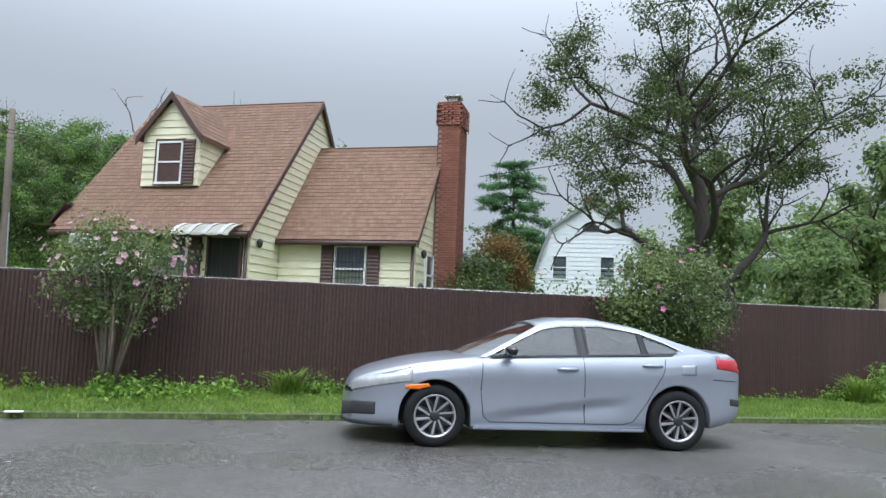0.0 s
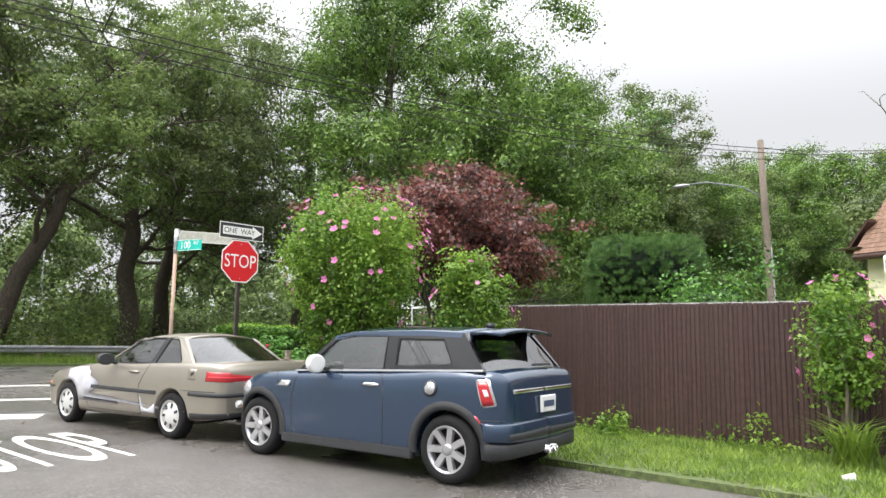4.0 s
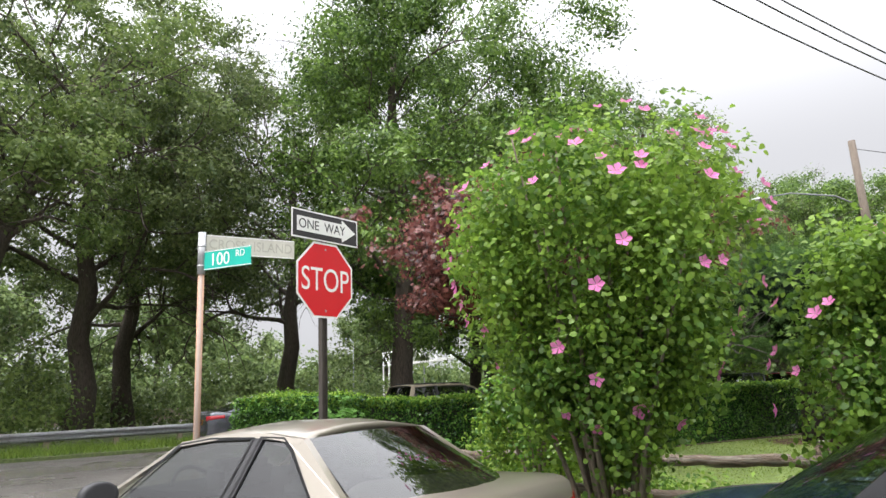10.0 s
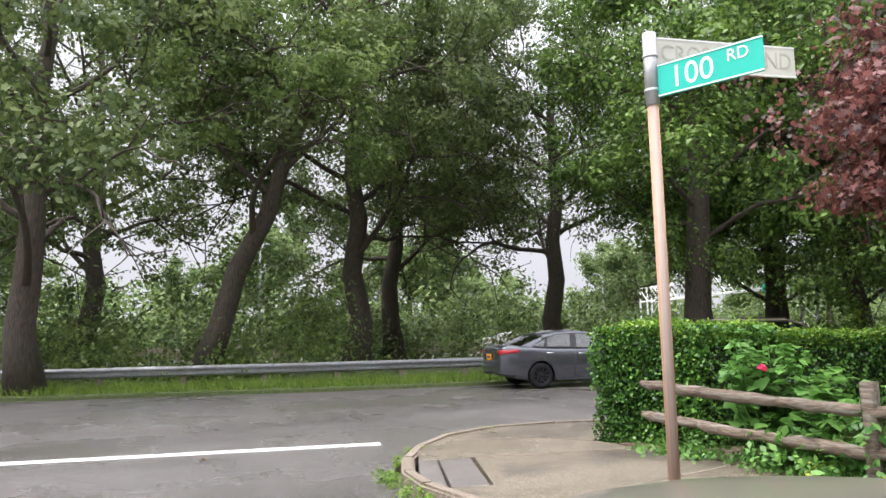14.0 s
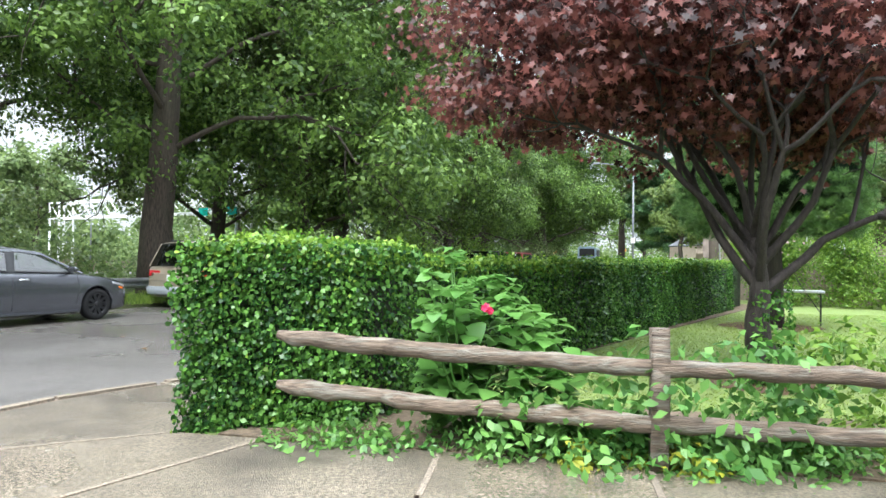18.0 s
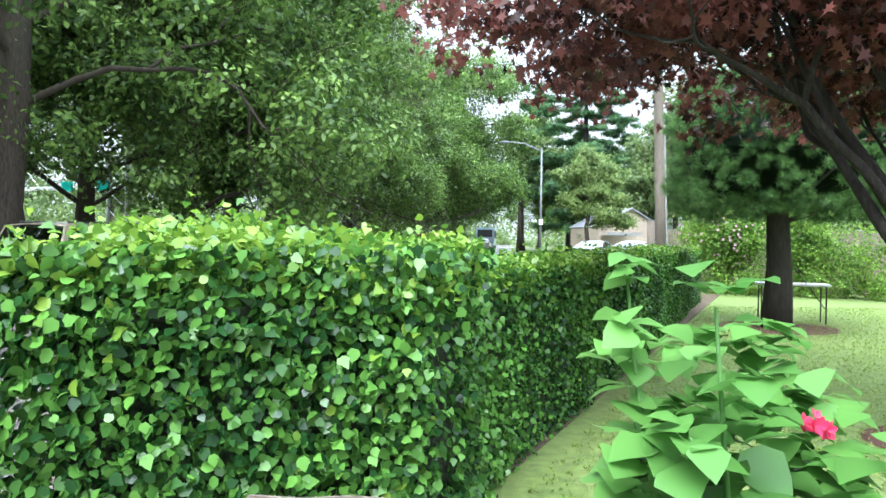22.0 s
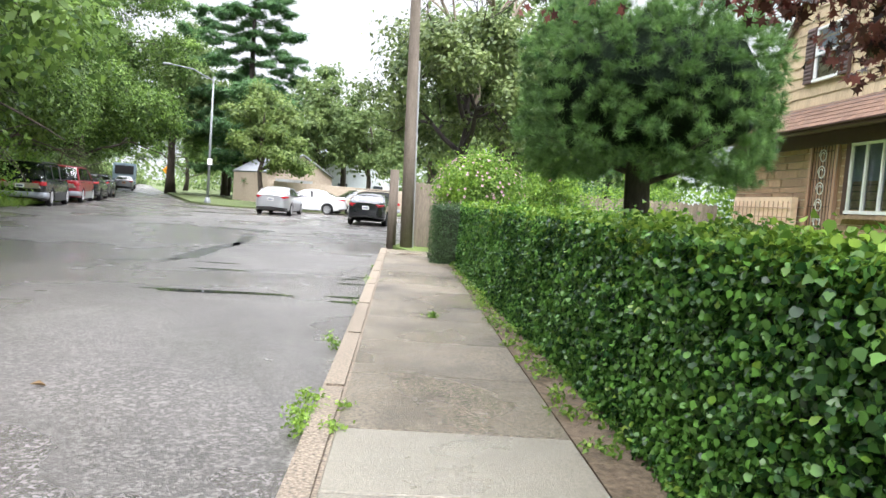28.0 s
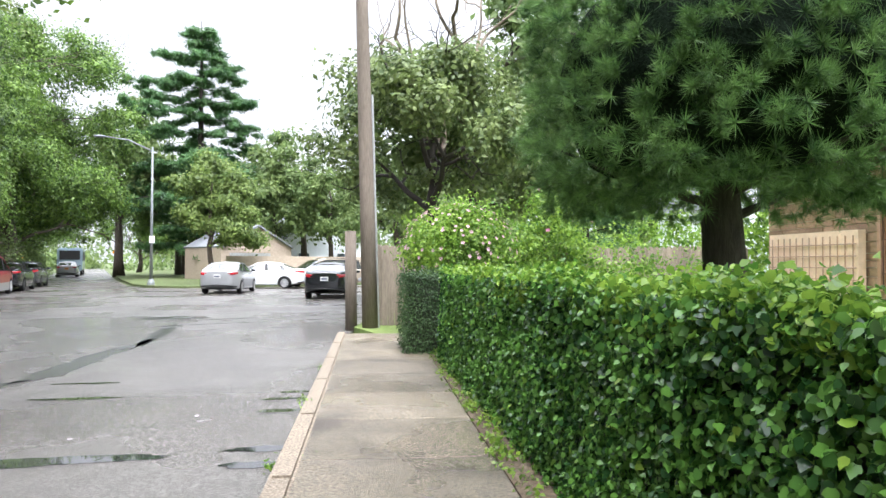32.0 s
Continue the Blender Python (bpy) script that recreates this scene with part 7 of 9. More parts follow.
CIVIC = dict(W=1.80, wb=2.68, r=0.325, tw=0.21, paint=M_SILVER, rim=M_ALLOY, spokes=10, wheel="twist", crown=0.04, screen=M_WETGLASS,
    flank=(0.93, 0.965, 0.985, 0.99, 0.985, 0.99, 1.0, 0.985, 0.955, 0.925), dent=(0.86, 0.34, -0.82, 0.56, 0.048),
    top=[(-2.22, 0.50), (-2.20, 0.72), (-2.12, 0.99), (-1.98, 1.055), (-1.75, 1.06), (-1.2, 1.01), (0, 0.975), (0.85, 0.945), (1.0, 0.93), (1.5, 0.865), (1.95, 0.76), (2.2, 0.66), (2.28, 0.56), (2.31, 0.45)],
    plan=[(-2.22, 0.45), (-2.19, 0.68), (-2.1, 0.83), (-1.95, 0.91), (-1.7, 0.97), (-1.2, 1.0), (1.2, 1.0), (1.7, 0.96), (2.0, 0.87), (2.2, 0.7), (2.28, 0.5), (2.31, 0.35)],
    low=[(-2.22, 0.42), (-2.0, 0.3), (-1.4, 0.21), (1.5, 0.19), (2.31, 0.22)],
    cabin=[(0.88, 0.95), (0.22, 1.30), (-0.05, 1.355), (-0.5, 1.37), (-0.95, 1.305), (-1.4, 1.165), (-1.88, 1.05)], belt=0.93, roofw=0.70,
    windows=[[(0.72, 0.97), (0.42, 1.14), (0.14, 1.27), (-0.05, 1.315), (-0.21, 1.325), (-0.24, 0.985)], [(-0.33, 0.99), (-0.30, 1.33), (-0.6, 1.32), (-0.93, 1.25), (-0.98, 1.015)], [(-1.02, 1.02), (-0.98, 1.225), (-1.17, 1.165), (-1.38, 1.08), (-1.34, 1.055)]],
    pillars=[[(-0.22, 0.97), (-0.2, 1.345), (-0.32, 1.345), (-0.35, 0.97)], [(-0.96, 1.0), (-0.92, 1.27), (-0.98, 1.26), (-1.03, 1.0)]], bpillar=M_PLASTIC, seal=0.014, bright=[(0.76, 0.985), (0.42, 1.165), (0.14, 1.293), (-0.05, 1.34), (-0.5, 1.352), (-0.95, 1.272), (-1.2, 1.185), (-1.43, 1.085)],
    cpillar=[(-1.3, 1.02), (-1.38, 1.085), (-1.17, 1.17), (-0.95, 1.30), (-1.4, 1.165), (-1.86, 1.04)], beltline=(0.75, -1.3, 0.968, 1.045), belt_mat=M_PLASTIC, seats=((-0.1, 0.3), (-0.95, 0.2)),
    seams=[[(0.84, 0.93), (0.86, 0.6), (0.83, 0.34), (0.75, 0.27)], [(-0.27, 0.97), (-0.28, 0.28)], [(-1.2, 0.99), (-1.17, 0.84), (-0.98, 0.52), (-0.82, 0.31), (-0.7, 0.275)], [(0.75, 0.275), (-0.7, 0.275)], [(1.6, 0.82), (2.1, 0.69)], [(1.72, 0.66), (1.95, 0.63)], [(-1.75, 0.78), (-2.08, 0.76)]],
    handles=[(-0.08, 0.845), (-1.04, 0.91)], mirror=(0.55, 0.985), mirror_h=0.058, mirror_square=0.6, mirror_mat=M_GLOSSBLACK, mirror_label="black door mirror", plate=(-2.23, 0.62), lower=M_SILVER, lower_z=0.235,
    side_bits=[("marker_lamp", [(1.66, 0.635), (1.42, 0.66), (1.40, 0.63), (1.52, 0.595), (1.66, 0.60)], M_LAMPAMBER, "amber side marker"), ("fuel_flap", [(-1.38, 0.93), (-1.56, 0.94), (-1.55, 0.82), (-1.37, 0.82)], M_SILVER, "fuel flap")],
    ends=[("headlamp", 1, 0.40, 1.58, (0.50, 0.675), (0.645, 0.80), M_LAMPCLEAR, "clear headlamp under a chrome brow", 0.008),
          ("grille", 1, None, 2.2, (0.50, 0.53), (0.60, 0.58), M_GLOSSBLACK, "gloss black grille", 0.012), ("air_intake", 1, None, 2.24, (0.28, 0.3), (0.40, 0.38), M_PLASTIC, "black lower intake", 0.006),
          ("fog_grille", 1, 0.62, 1.96, (0.29, 0.32), (0.44, 0.45), M_PLASTIC, "black fog lamp grille", 0.008), ("bumper_lip", 1, None, 1.78, (0.195, 0.2), (0.225, 0.225), M_PLASTIC, "", 0.014),
          ("tail_lamp", -1, 0.36, -1.80, (0.80, 0.90), (0.97, 1.02), M_LAMPRED, "red tail lamp", 0.008), ("bumper_vent", -1, 0.5, -1.98, (0.44, 0.5), (0.54, 0.57), M_PLASTIC, "black bumper vent", 0.004)])
MINI = dict(W=1.75, wb=2.62, r=0.325, tw=0.205, paint=M_NAVY, rim=M_ALLOY, spokes=7, crown=0.03, mirror_h=0.1, side_glass=M_WETGLASS,
    flank=(0.95, 0.975, 0.985, 0.99, 0.995, 1.0, 1.0, 0.99, 0.97, 0.935),
    top=[(-1.93, 0.42), (-1.92, 0.70), (-1.87, 0.98), (-1.76, 1.055), (-1.5, 1.06), (-0.5, 1.01), (0.7, 0.965), (0.95, 0.955), (1.3, 0.92), (1.6, 0.84), (1.8, 0.73), (1.9, 0.6), (1.93, 0.46)],
    plan=[(-1.93, 0.55), (-1.91, 0.74), (-1.84, 0.87), (-1.7, 0.945), (-1.4, 0.99), (-1.0, 1.0), (1.2, 1.0), (1.55, 0.95), (1.78, 0.82), (1.89, 0.62), (1.93, 0.45)],
    low=[(-1.93, 0.30), (-1.6, 0.24), (1.3, 0.21), (1.93, 0.24)],
    cabin=[(0.75, 0.965), (0.27, 1.365), (0.02, 1.415), (-0.9, 1.435), (-1.38, 1.42), (-1.68, 1.06)], belt=0.945, roofw=0.80, arch=0.07, spoiler=(-1.36, -1.72, 1.425, 0.58), bow=0.24, rear_glass=M_CARGLASS, seal=0.014, seal_mat=M_GLOSSBLACK,
    rounds=[("fuel_ring", (-1.12, 0.885, 0.078, 0.078), M_SIGNBLACK, "black ring round the fuel cap"), ("fuel_cap", (-1.12, 0.885, 0.06, 0.06), M_CHROME, "round chrome fuel cap"), ("vent_lamp", (0.84, 0.838, 0.028, 0.03), M_PLATE, "round white side lamp"), ("headlamp", (1.60, 0.74, 0.12, 0.085), M_LAMPCLEAR, "round clear headlamp")],
    windows=[[(0.56, 0.995), (0.20, 1.345), (-0.05, 1.37), (-0.46, 1.38), (-0.48, 1.03)], [(-0.64, 1.08), (-0.62, 1.345), (-1.17, 1.345), (-1.31, 1.12)]], bpillar=M_GLOSSBLACK, pillar=M_GLOSSBLACK,
    pillars=[[(-0.475, 1.0), (-0.455, 1.405), (-0.625, 1.405), (-0.645, 1.0)], [(-1.31, 1.05), (-1.31, 1.12), (-1.17, 1.345), (-1.17, 1.41), (-1.38, 1.41), (-1.62, 1.06)], [(-0.62, 1.34), (-0.62, 1.405), (-1.18, 1.41), (-1.18, 1.34)], [(-0.63, 1.0), (-0.63, 1.085), (-1.32, 1.125), (-1.34, 1.04)]],
    cpillar=[(-1.58, 1.04), (-1.36, 1.42), (-1.4, 1.42), (-1.69, 1.06)], beltline=(0.76, -1.68, 0.988, 1.082),
    seams=[[(0.72, 0.955), (0.79, 0.62), (0.76, 0.36), (0.68, 0.27)], [(-0.48, 1.0), (-0.53, 0.86), (-0.53, 0.3)], [(0.68, 0.27), (-0.53, 0.27)], [(1.06, 0.94), (1.02, 0.80)], [(-1.55, 0.62), (-1.87, 0.62)]], seats=((-0.2, 0.36), (-0.95, 0.26)),
    handles=[(-0.36, 0.88)], handle_mat=M_CHROME, mirror=(0.32, 1.02), mirror_mat=M_MIRROR, mirror_label="white door mirror shell", plate=(-1.94, 0.74), lower=M_PLASTIC, lower_z=0.3,
    side_bits=[("indicator_vent", [(1.03, 0.80), (0.86, 0.80), (0.80, 0.86), (0.96, 0.865)], M_CHROME, "chrome side vent with indicator"), ("marker_lamp", [(-1.60, 0.66), (-1.63, 0.65), (-1.72, 0.53), (-1.68, 0.52)], M_LAMPRED, "red side reflector"), ("front_marker", [(1.73, 0.52), (1.76, 0.52), (1.76, 0.44), (1.73, 0.44)], M_LAMPAMBER, "amber front marker"),
               ("lamp_ring", [(-1.63, 1.0), (-1.70, 1.005), (-1.745, 0.99), (-1.815, 0.77), (-1.80, 0.745), (-1.70, 0.735), (-1.675, 0.75), (-1.615, 0.97)], M_CHROME, "chrome ring round the tail lamp")],
    lamps=[("tail_lamp", [(-1.64, 0.98), (-1.70, 0.985), (-1.73, 0.975), (-1.795, 0.775), (-1.785, 0.76), (-1.705, 0.752), (-1.69, 0.765), (-1.63, 0.96)], M_LAMPRED, "red tail lamp"), ("lamp_spot", [(-1.69, 0.90), (-1.73, 0.90), (-1.755, 0.84), (-1.715, 0.835)], M_PLATE, "pale reversing lamp")],
    ends=[("rear_bumper", -1, None, -1.66, (0.40, 0.42), (0.61, 0.60), M_NAVY, "deep rear bumper", 0.03), ("bumper_grille", -1, None, -1.86, (0.43, 0.44), (0.52, 0.51), M_PLASTIC, "black mesh insert", 0.036), ("bumper_skirt", -1, None, -1.66, (0.29, 0.26), (0.40, 0.42), M_PLASTIC, "black lower skirt", 0.02), ("handle_bar", -1, None, -1.90, (0.86, 0.86), (0.90, 0.90), M_CHROME, "chrome tailgate handle", 0.02), ("grille", 1, None, 1.86, (0.4, 0.42), (0.6, 0.58), M_PLASTIC, "black grille", 0.01)],
    bits=[("rear_wiper", (-1.80, -1.76, -0.35, 0.02, 1.10, 1.12), M_PLASTIC, "", False), ("tailpipe", (-2.02, -1.86, 0.02, 0.1, 0.27, 0.34), M_CHROME, "chrome tailpipe", True), ("aerial_base", (-1.32, -1.22, -0.03, 0.03, 1.47, 1.53), M_PLASTIC, "black aerial base on the roof", False)])
ACURA = dict(W=1.71, wb=2.60, r=0.295, tw=0.19, paint=M_BEIGE, rim=M_WHITERIM, spokes=7, wheel="cover", crown=0.03, side_glass=M_TINTGLASS, rear_glass=M_TINTGLASS, seal=0.022,
    flank=(0.93, 0.965, 0.982, 0.99, 1.0, 0.992, 0.985, 0.97, 0.955, 0.925),
    top=[(-2.25, 0.45), (-2.24, 0.80), (-2.2, 0.94), (-2.08, 0.975), (-1.3, 0.965), (-0.4, 0.925), (0.5, 0.895), (0.9, 0.865), (1.4, 0.80), (1.9, 0.70), (2.12, 0.6), (2.19, 0.48)],
    plan=[(-2.25, 0.62), (-2.23, 0.80), (-2.15, 0.9), (-2.0, 0.95), (-1.6, 0.985), (-1, 1.0), (1.2, 1.0), (1.8, 0.95), (2.05, 0.84), (2.15, 0.7), (2.19, 0.55)],
    low=[(-2.25, 0.34), (-1.8, 0.26), (1.5, 0.2), (2.19, 0.26)],
    cabin=[(0.40, 0.905), (-0.2, 1.265), (-0.55, 1.31), (-0.9, 1.315), (-1.18, 1.285), (-1.64, 0.975)], belt=0.925, roofw=0.68, wrap=-0.36, bow=0.25, apillar=0.03, railh=0.025,
    windows=[[(0.16, 0.935), (-0.2, 1.235), (-0.45, 1.27), (-0.80, 1.282), (-0.71, 0.955)], [(-0.79, 0.955), (-0.87, 1.282), (-1.04, 1.275), (-1.13, 1.22), (-1.36, 1.0), (-1.34, 0.975)]], bpillar=M_PLASTIC,
    pillars=[[(-0.70, 0.93), (-0.79, 1.29), (-0.88, 1.29), (-0.80, 0.93)]], cpillar=[(-1.30, 0.95), (-1.385, 1.0), (-1.14, 1.235), (-1.04, 1.30), (-1.19, 1.285), (-1.64, 0.96)],
    seams=[[(0.74, 0.87), (0.78, 0.6), (0.76, 0.4), (0.68, 0.27)], [(-0.74, 0.93), (-0.57, 0.66), (-0.58, 0.5), (-0.64, 0.27)], [(0.68, 0.27), (-0.64, 0.27)], [(-1.5, 0.635), (-2.2, 0.635)]], seats=((-0.4, 0.25), (-1.05, 0.16)),
    handles=[(-0.42, 0.82)], mirror=(0.12, 0.93), mirror_mat=M_PLASTIC, mirror_label="black door mirror", plate=(2.2, 0.42), molding=(-0.98, 0.76, 0.55, 0.05),
    side_bits=[("fuel_flap", [(-1.61, 0.91), (-1.76, 0.91), (-1.77, 0.77), (-1.62, 0.77)], M_BEIGE, "fuel flap"), ("flap_scrape", [(-1.66, 0.86), (-1.72, 0.88), (-1.73, 0.85), (-1.68, 0.82)], M_PLASTIC, "dark scrape on the fuel flap"), ("marker_lamp", [(2.06, 0.58), (1.92, 0.585), (1.92, 0.50), (2.06, 0.5)], M_LAMPAMBER, "amber corner lamp"),
               ("wing_patch", [(0.79, 0.845), (0.81, 0.6), (0.79, 0.36), (0.94, 0.36), (1.0, 0.52), (1.14, 0.635), (1.3, 0.66), (1.3, 0.79), (1.05, 0.83)], M_PRIMER, "chalky primer patch on the front wing"), ("sill_patch", [(-0.62, 0.5), (-0.66, 0.3), (-0.96, 0.3), (-0.96, 0.42), (-0.80, 0.34), (-0.68, 0.36)], M_PRIMER, "chalky primer patch before the rear wheel")],
    ends=[("tail_lamp", -1, 0.22, -1.95, (0.75, 0.765), (0.875, 0.885), M_LAMPRED, "long red tail lamp", 0.008), ("lamp_band", -1, 0.2, -1.97, (0.80, 0.812), (0.818, 0.83), M_RED, "darker red band across the lamp", 0.013), ("bumper_strip", -1, None, -1.65, (0.565, 0.575), (0.625, 0.625), M_PLASTIC, "black bumper strip", 0.016), ("bumper_foot", -1, None, -1.68, (0.35, 0.28), (0.40, 0.36), M_PLASTIC, "", 0.004), ("bumper_strip", 1, None, 1.72, (0.46, 0.50), (0.52, 0.54), M_PLASTIC, "black bumper strip", 0.016)],
    bits=[("badge", (-2.25, -2.20, -0.05, 0.05, 0.80, 0.87), M_CHROME, "plain chrome badge", False), ("sticker", (-2.275, -2.2, 0.46, 0.56, 0.44, 0.53), M_PLATE, "small white sticker", False), ("tailpipe", (-2.3, -2.1, 0.38, 0.43, 0.24, 0.29), M_DARKSTEEL, "dark tailpipe", False)])
ALTIMA = dict({k: v for k, v in CIVIC.items() if k not in ("dent", "flank", "bright")}, W=1.83, wb=2.776, r=0.33, paint=M_GREY, rim=M_BLACKRIM, spokes=10, wheel="spoke",
    top=[(-2.46, 0.72), (-2.42, 1.04), (-2.25, 1.10), (-1.75, 1.07), (-1.2, 1.03), (0, 1.0), (0.9, 0.98), (1.05, 0.96), (1.6, 0.88), (2.05, 0.78), (2.3, 0.66), (2.38, 0.52)],
    plan=[(-2.46, 0.5), (-2.43, 0.7), (-2.33, 0.84), (-1.9, 0.96), (-1.2, 1.0), (1.2, 1.0), (1.8, 0.95), (2.15, 0.82), (2.32, 0.62), (2.38, 0.42)], low=[(-2.46, 0.42), (-2.1, 0.28), (-1.4, 0.2), (1.5, 0.18), (2.38, 0.24)],
    cabin=[(1.1, 0.98), (0.25, 1.40), (-0.25, 1.46), (-0.8, 1.44), (-1.25, 1.35), (-1.9, 1.11)],
    windows=[[(0.8, 1.01), (0.12, 1.375), (-0.28, 1.41), (-0.36, 1.02)], [(-0.46, 1.025), (-0.42, 1.41), (-0.8, 1.39), (-1.08, 1.32), (-1.22, 1.05)], [(-1.28, 1.06), (-1.14, 1.295), (-1.35, 1.21), (-1.62, 1.09)]],
    pillars=[[(-0.34, 1.0), (-0.26, 1.415), (-0.43, 1.415), (-0.48, 1.0)], [(-1.2, 1.02), (-1.09, 1.33), (-1.15, 1.32), (-1.29, 1.02)]], cpillar=[(-1.6, 1.06), (-1.34, 1.22), (-1.25, 1.33), (-1.9, 1.1)], beltline=(0.85, -1.6, 1.005, 1.09),
    seams=[[(0.92, 0.97), (0.96, 0.7), (0.9, 0.34)], [(-0.4, 1.0), (-0.42, 0.3)], [(-1.38, 1.05), (-1.33, 0.82), (-1.05, 0.5), (-0.98, 0.3)]], handles=[(-0.18, 0.87), (-1.12, 0.9)], handle_mat=M_CHROME, mirror=(0.74, 1.02), mirror_mat=M_GREY, plate=(-2.49, 0.82), plate_mat=M_YELLOW, lower=M_GREY,
    side_bits=[("marker_lamp", [(2.12, 0.66), (1.96, 0.69), (1.96, 0.65), (2.1, 0.62)], M_LAMPAMBER, "amber marker")],
    ends=[("tail_lamp", -1, 0.45, -1.98, (0.86, 0.93), (0.99, 1.02), M_LAMPRED, "red tail lamp", 0.01), ("bumper_skirt", -1, None, -2.1, (0.40, 0.3), (0.46, 0.38), M_PLASTIC, "", 0.006), ("headlamp", 1, 0.5, 1.78, (0.58, 0.74), (0.66, 0.80), M_LAMPCLEAR, "clear headlamp", 0.008), ("grille", 1, None, 2.28, (0.42, 0.44), (0.6, 0.58), M_GLOSSBLACK, "black grille", 0.01)])
VAN = dict(W=1.86, wb=2.9, r=0.315, tw=0.2, paint=M_VANTAN, rim=M_WHITERIM, spokes=7, wheel="cover", crown=0.03, lower=M_VANLOW, lower_z=0.56,
    top=[(-2.45, 0.55), (-2.43, 1.0), (-2.3, 1.06), (-1, 1.06), (0.9, 1.05), (1.4, 1.04), (1.9, 0.95), (2.25, 0.78), (2.4, 0.6), (2.44, 0.45)],
    plan=[(-2.45, 0.76), (-2.42, 0.88), (-2.3, 0.95), (-1.8, 1.0), (1.4, 1.0), (2.0, 0.93), (2.3, 0.8), (2.44, 0.62)], low=[(-2.45, 0.33), (-2.0, 0.24), (1.6, 0.2), (2.44, 0.24)],
    cabin=[(1.62, 1.04), (0.75, 1.58), (0.2, 1.70), (-1.3, 1.71), (-2.1, 1.66), (-2.38, 1.06)], belt=0.93, roofw=0.78,
    windows=[[(1.35, 1.08), (0.62, 1.53), (0.42, 1.57), (0.38, 1.08)], [(0.28, 1.08), (0.3, 1.59), (-1.0, 1.63), (-0.95, 1.08)], [(-1.03, 1.08), (-1.08, 1.63), (-2.0, 1.6), (-2.2, 1.1)]],
    pillars=[[(0.4, 1.05), (0.44, 1.62), (0.26, 1.62), (0.24, 1.05)], [(-0.93, 1.05), (-0.98, 1.66), (-1.1, 1.66), (-1.06, 1.05)]], bpillar=M_PLASTIC, cpillar=[(-2.16, 1.05), (-1.98, 1.62), (-2.1, 1.66), (-2.38, 1.06)],
    seams=[[(0.32, 1.03), (0.3, 0.35)], [(-0.95, 1.03), (-0.98, 0.6)], [(1.3, 1.02), (1.28, 0.4)]], seats=((0.55, 0.4), (-0.5, 0.38), (-1.6, 0.36)), handles=[(0.48, 0.92), (0.1, 0.92)], mirror=(1.2, 1.1), mirror_mat=M_PLASTIC, plate=(-2.47, 0.78), molding=(-2.0, -1.1, 0.97, 0.02),
    side_bits=[("bumper_side", [(-1.85, 0.5), (-2.44, 0.52), (-2.44, 0.34), (-1.85, 0.34)], M_VANLOW, "grey rear bumper side"), ("headlamp", [(2.3, 0.76), (2.0, 0.84), (1.98, 0.72), (2.3, 0.66)], M_LAMPCLEAR, "headlamp")],
    side_glass=M_TINTGLASS, rear_glass=M_TINTGLASS, ends=[("tail_lamp", -1, 0.42, -2.16, (0.80, 0.83), (0.97, 0.99), M_LAMPRED, "red tail lamp", 0.01), ("rear_bumper", -1, None, -1.95, (0.34, 0.32), (0.56, 0.56), M_VANLOW, "grey rear bumper", 0.05), ("plate_recess", -1, 0.0, -2.44, (0.7, 0.7), (0.9, 0.9), M_VANTAN, "", 0.004)],
    bits=[("roof_bar", (-1.9, 0.3, 0.58, 0.61, 1.72, 1.76), M_PLASTIC, "roof rack bar", True), ("rear_wiper", (-2.42, -2.39, -0.1, 0.4, 1.1, 1.12), M_PLASTIC, "", False)])


def parked(name, label, spec, x, y, heading, group=""):
    return car(name, label, pose(x, y, 0, 0, 0, heading), spec)


parked("sedan", "silver-blue sedan parked by the grass verge", CIVIC, 2.70, 9.02, 174.3)
parked("hatchback", "navy blue compact hatchback with white mirror shells", MINI, -9.09, 9.306, 185.8)
parked("coupe", "weathered pale gold coupe with patched front wing", ACURA, -13.425, 8.894, 185.4)
parked("sedan", "dark grey sedan with black wheels by the guard rail", ALTIMA, -27.22, 20.82, 72.6)
parked("minivan", "tan minivan with grey lower panels by the guard rail", VAN, -25.55, 27.5, 75.6)
SUV = dict(VAN, paint=M_CARBLACK, lower=M_PLASTIC, rim=M_ALLOY, wheel="spoke", spokes=6, r=0.36)
parked("suv", "black sport utility vehicle seen from behind", SUV, -20.2, 49.8, 78)
parked("suv", "red sport utility vehicle parked along the road", dict(SUV, paint=M_CARRED, lower=M_CARSILVER), -18.9, 55.6, 79)
parked("sedan", "dark sedan far down the road", dict(ALTIMA, paint=M_CARBLACK), -17.8, 61.5, 80)
parked("sedan", "grey sedan far down the road", dict(ALTIMA, paint=M_GREY), -16.9, 67.5, 81)
parked("sedan", "black sedan parked in the side street", dict(ALTIMA, paint=M_CARBLACK, plate_mat=M_PLATE), -5.9, 47.6, 60)
parked("sedan", "silver sedan parked at the junction", dict(ALTIMA, paint=M_CARSILVER, rim=M_ALLOY, plate_mat=M_PLATE), -8.6, 54.0, 62)
parked("sedan", "white sedan parked across the side street", dict(ALTIMA, paint=M_CARWHITE, rim=M_ALLOY, plate_mat=M_PLATE), -5.5, 58.8, 152)
parked("minivan", "beige minivan parked in the side street", dict(VAN, lower=M_VANTAN), -1.4, 59.6, 188)


# ---- signs at the corner ----
street_sign = thing("street_sign", "street name signs on a rusty steel pole", "street sign", pose(-15.68, 10.1, 0.12))
part("pole", rod((0, 0, 0), (0, 0, 2.72), 0.034, 14), M_RUSTPOLE, street_sign, "rust-streaked lower pole", True)
part("pole_head", rod((0, 0, 2.7), (0, 0, 3.16), 0.042, 14), M_STEEL, street_sign, "bare steel upper sleeve", True)
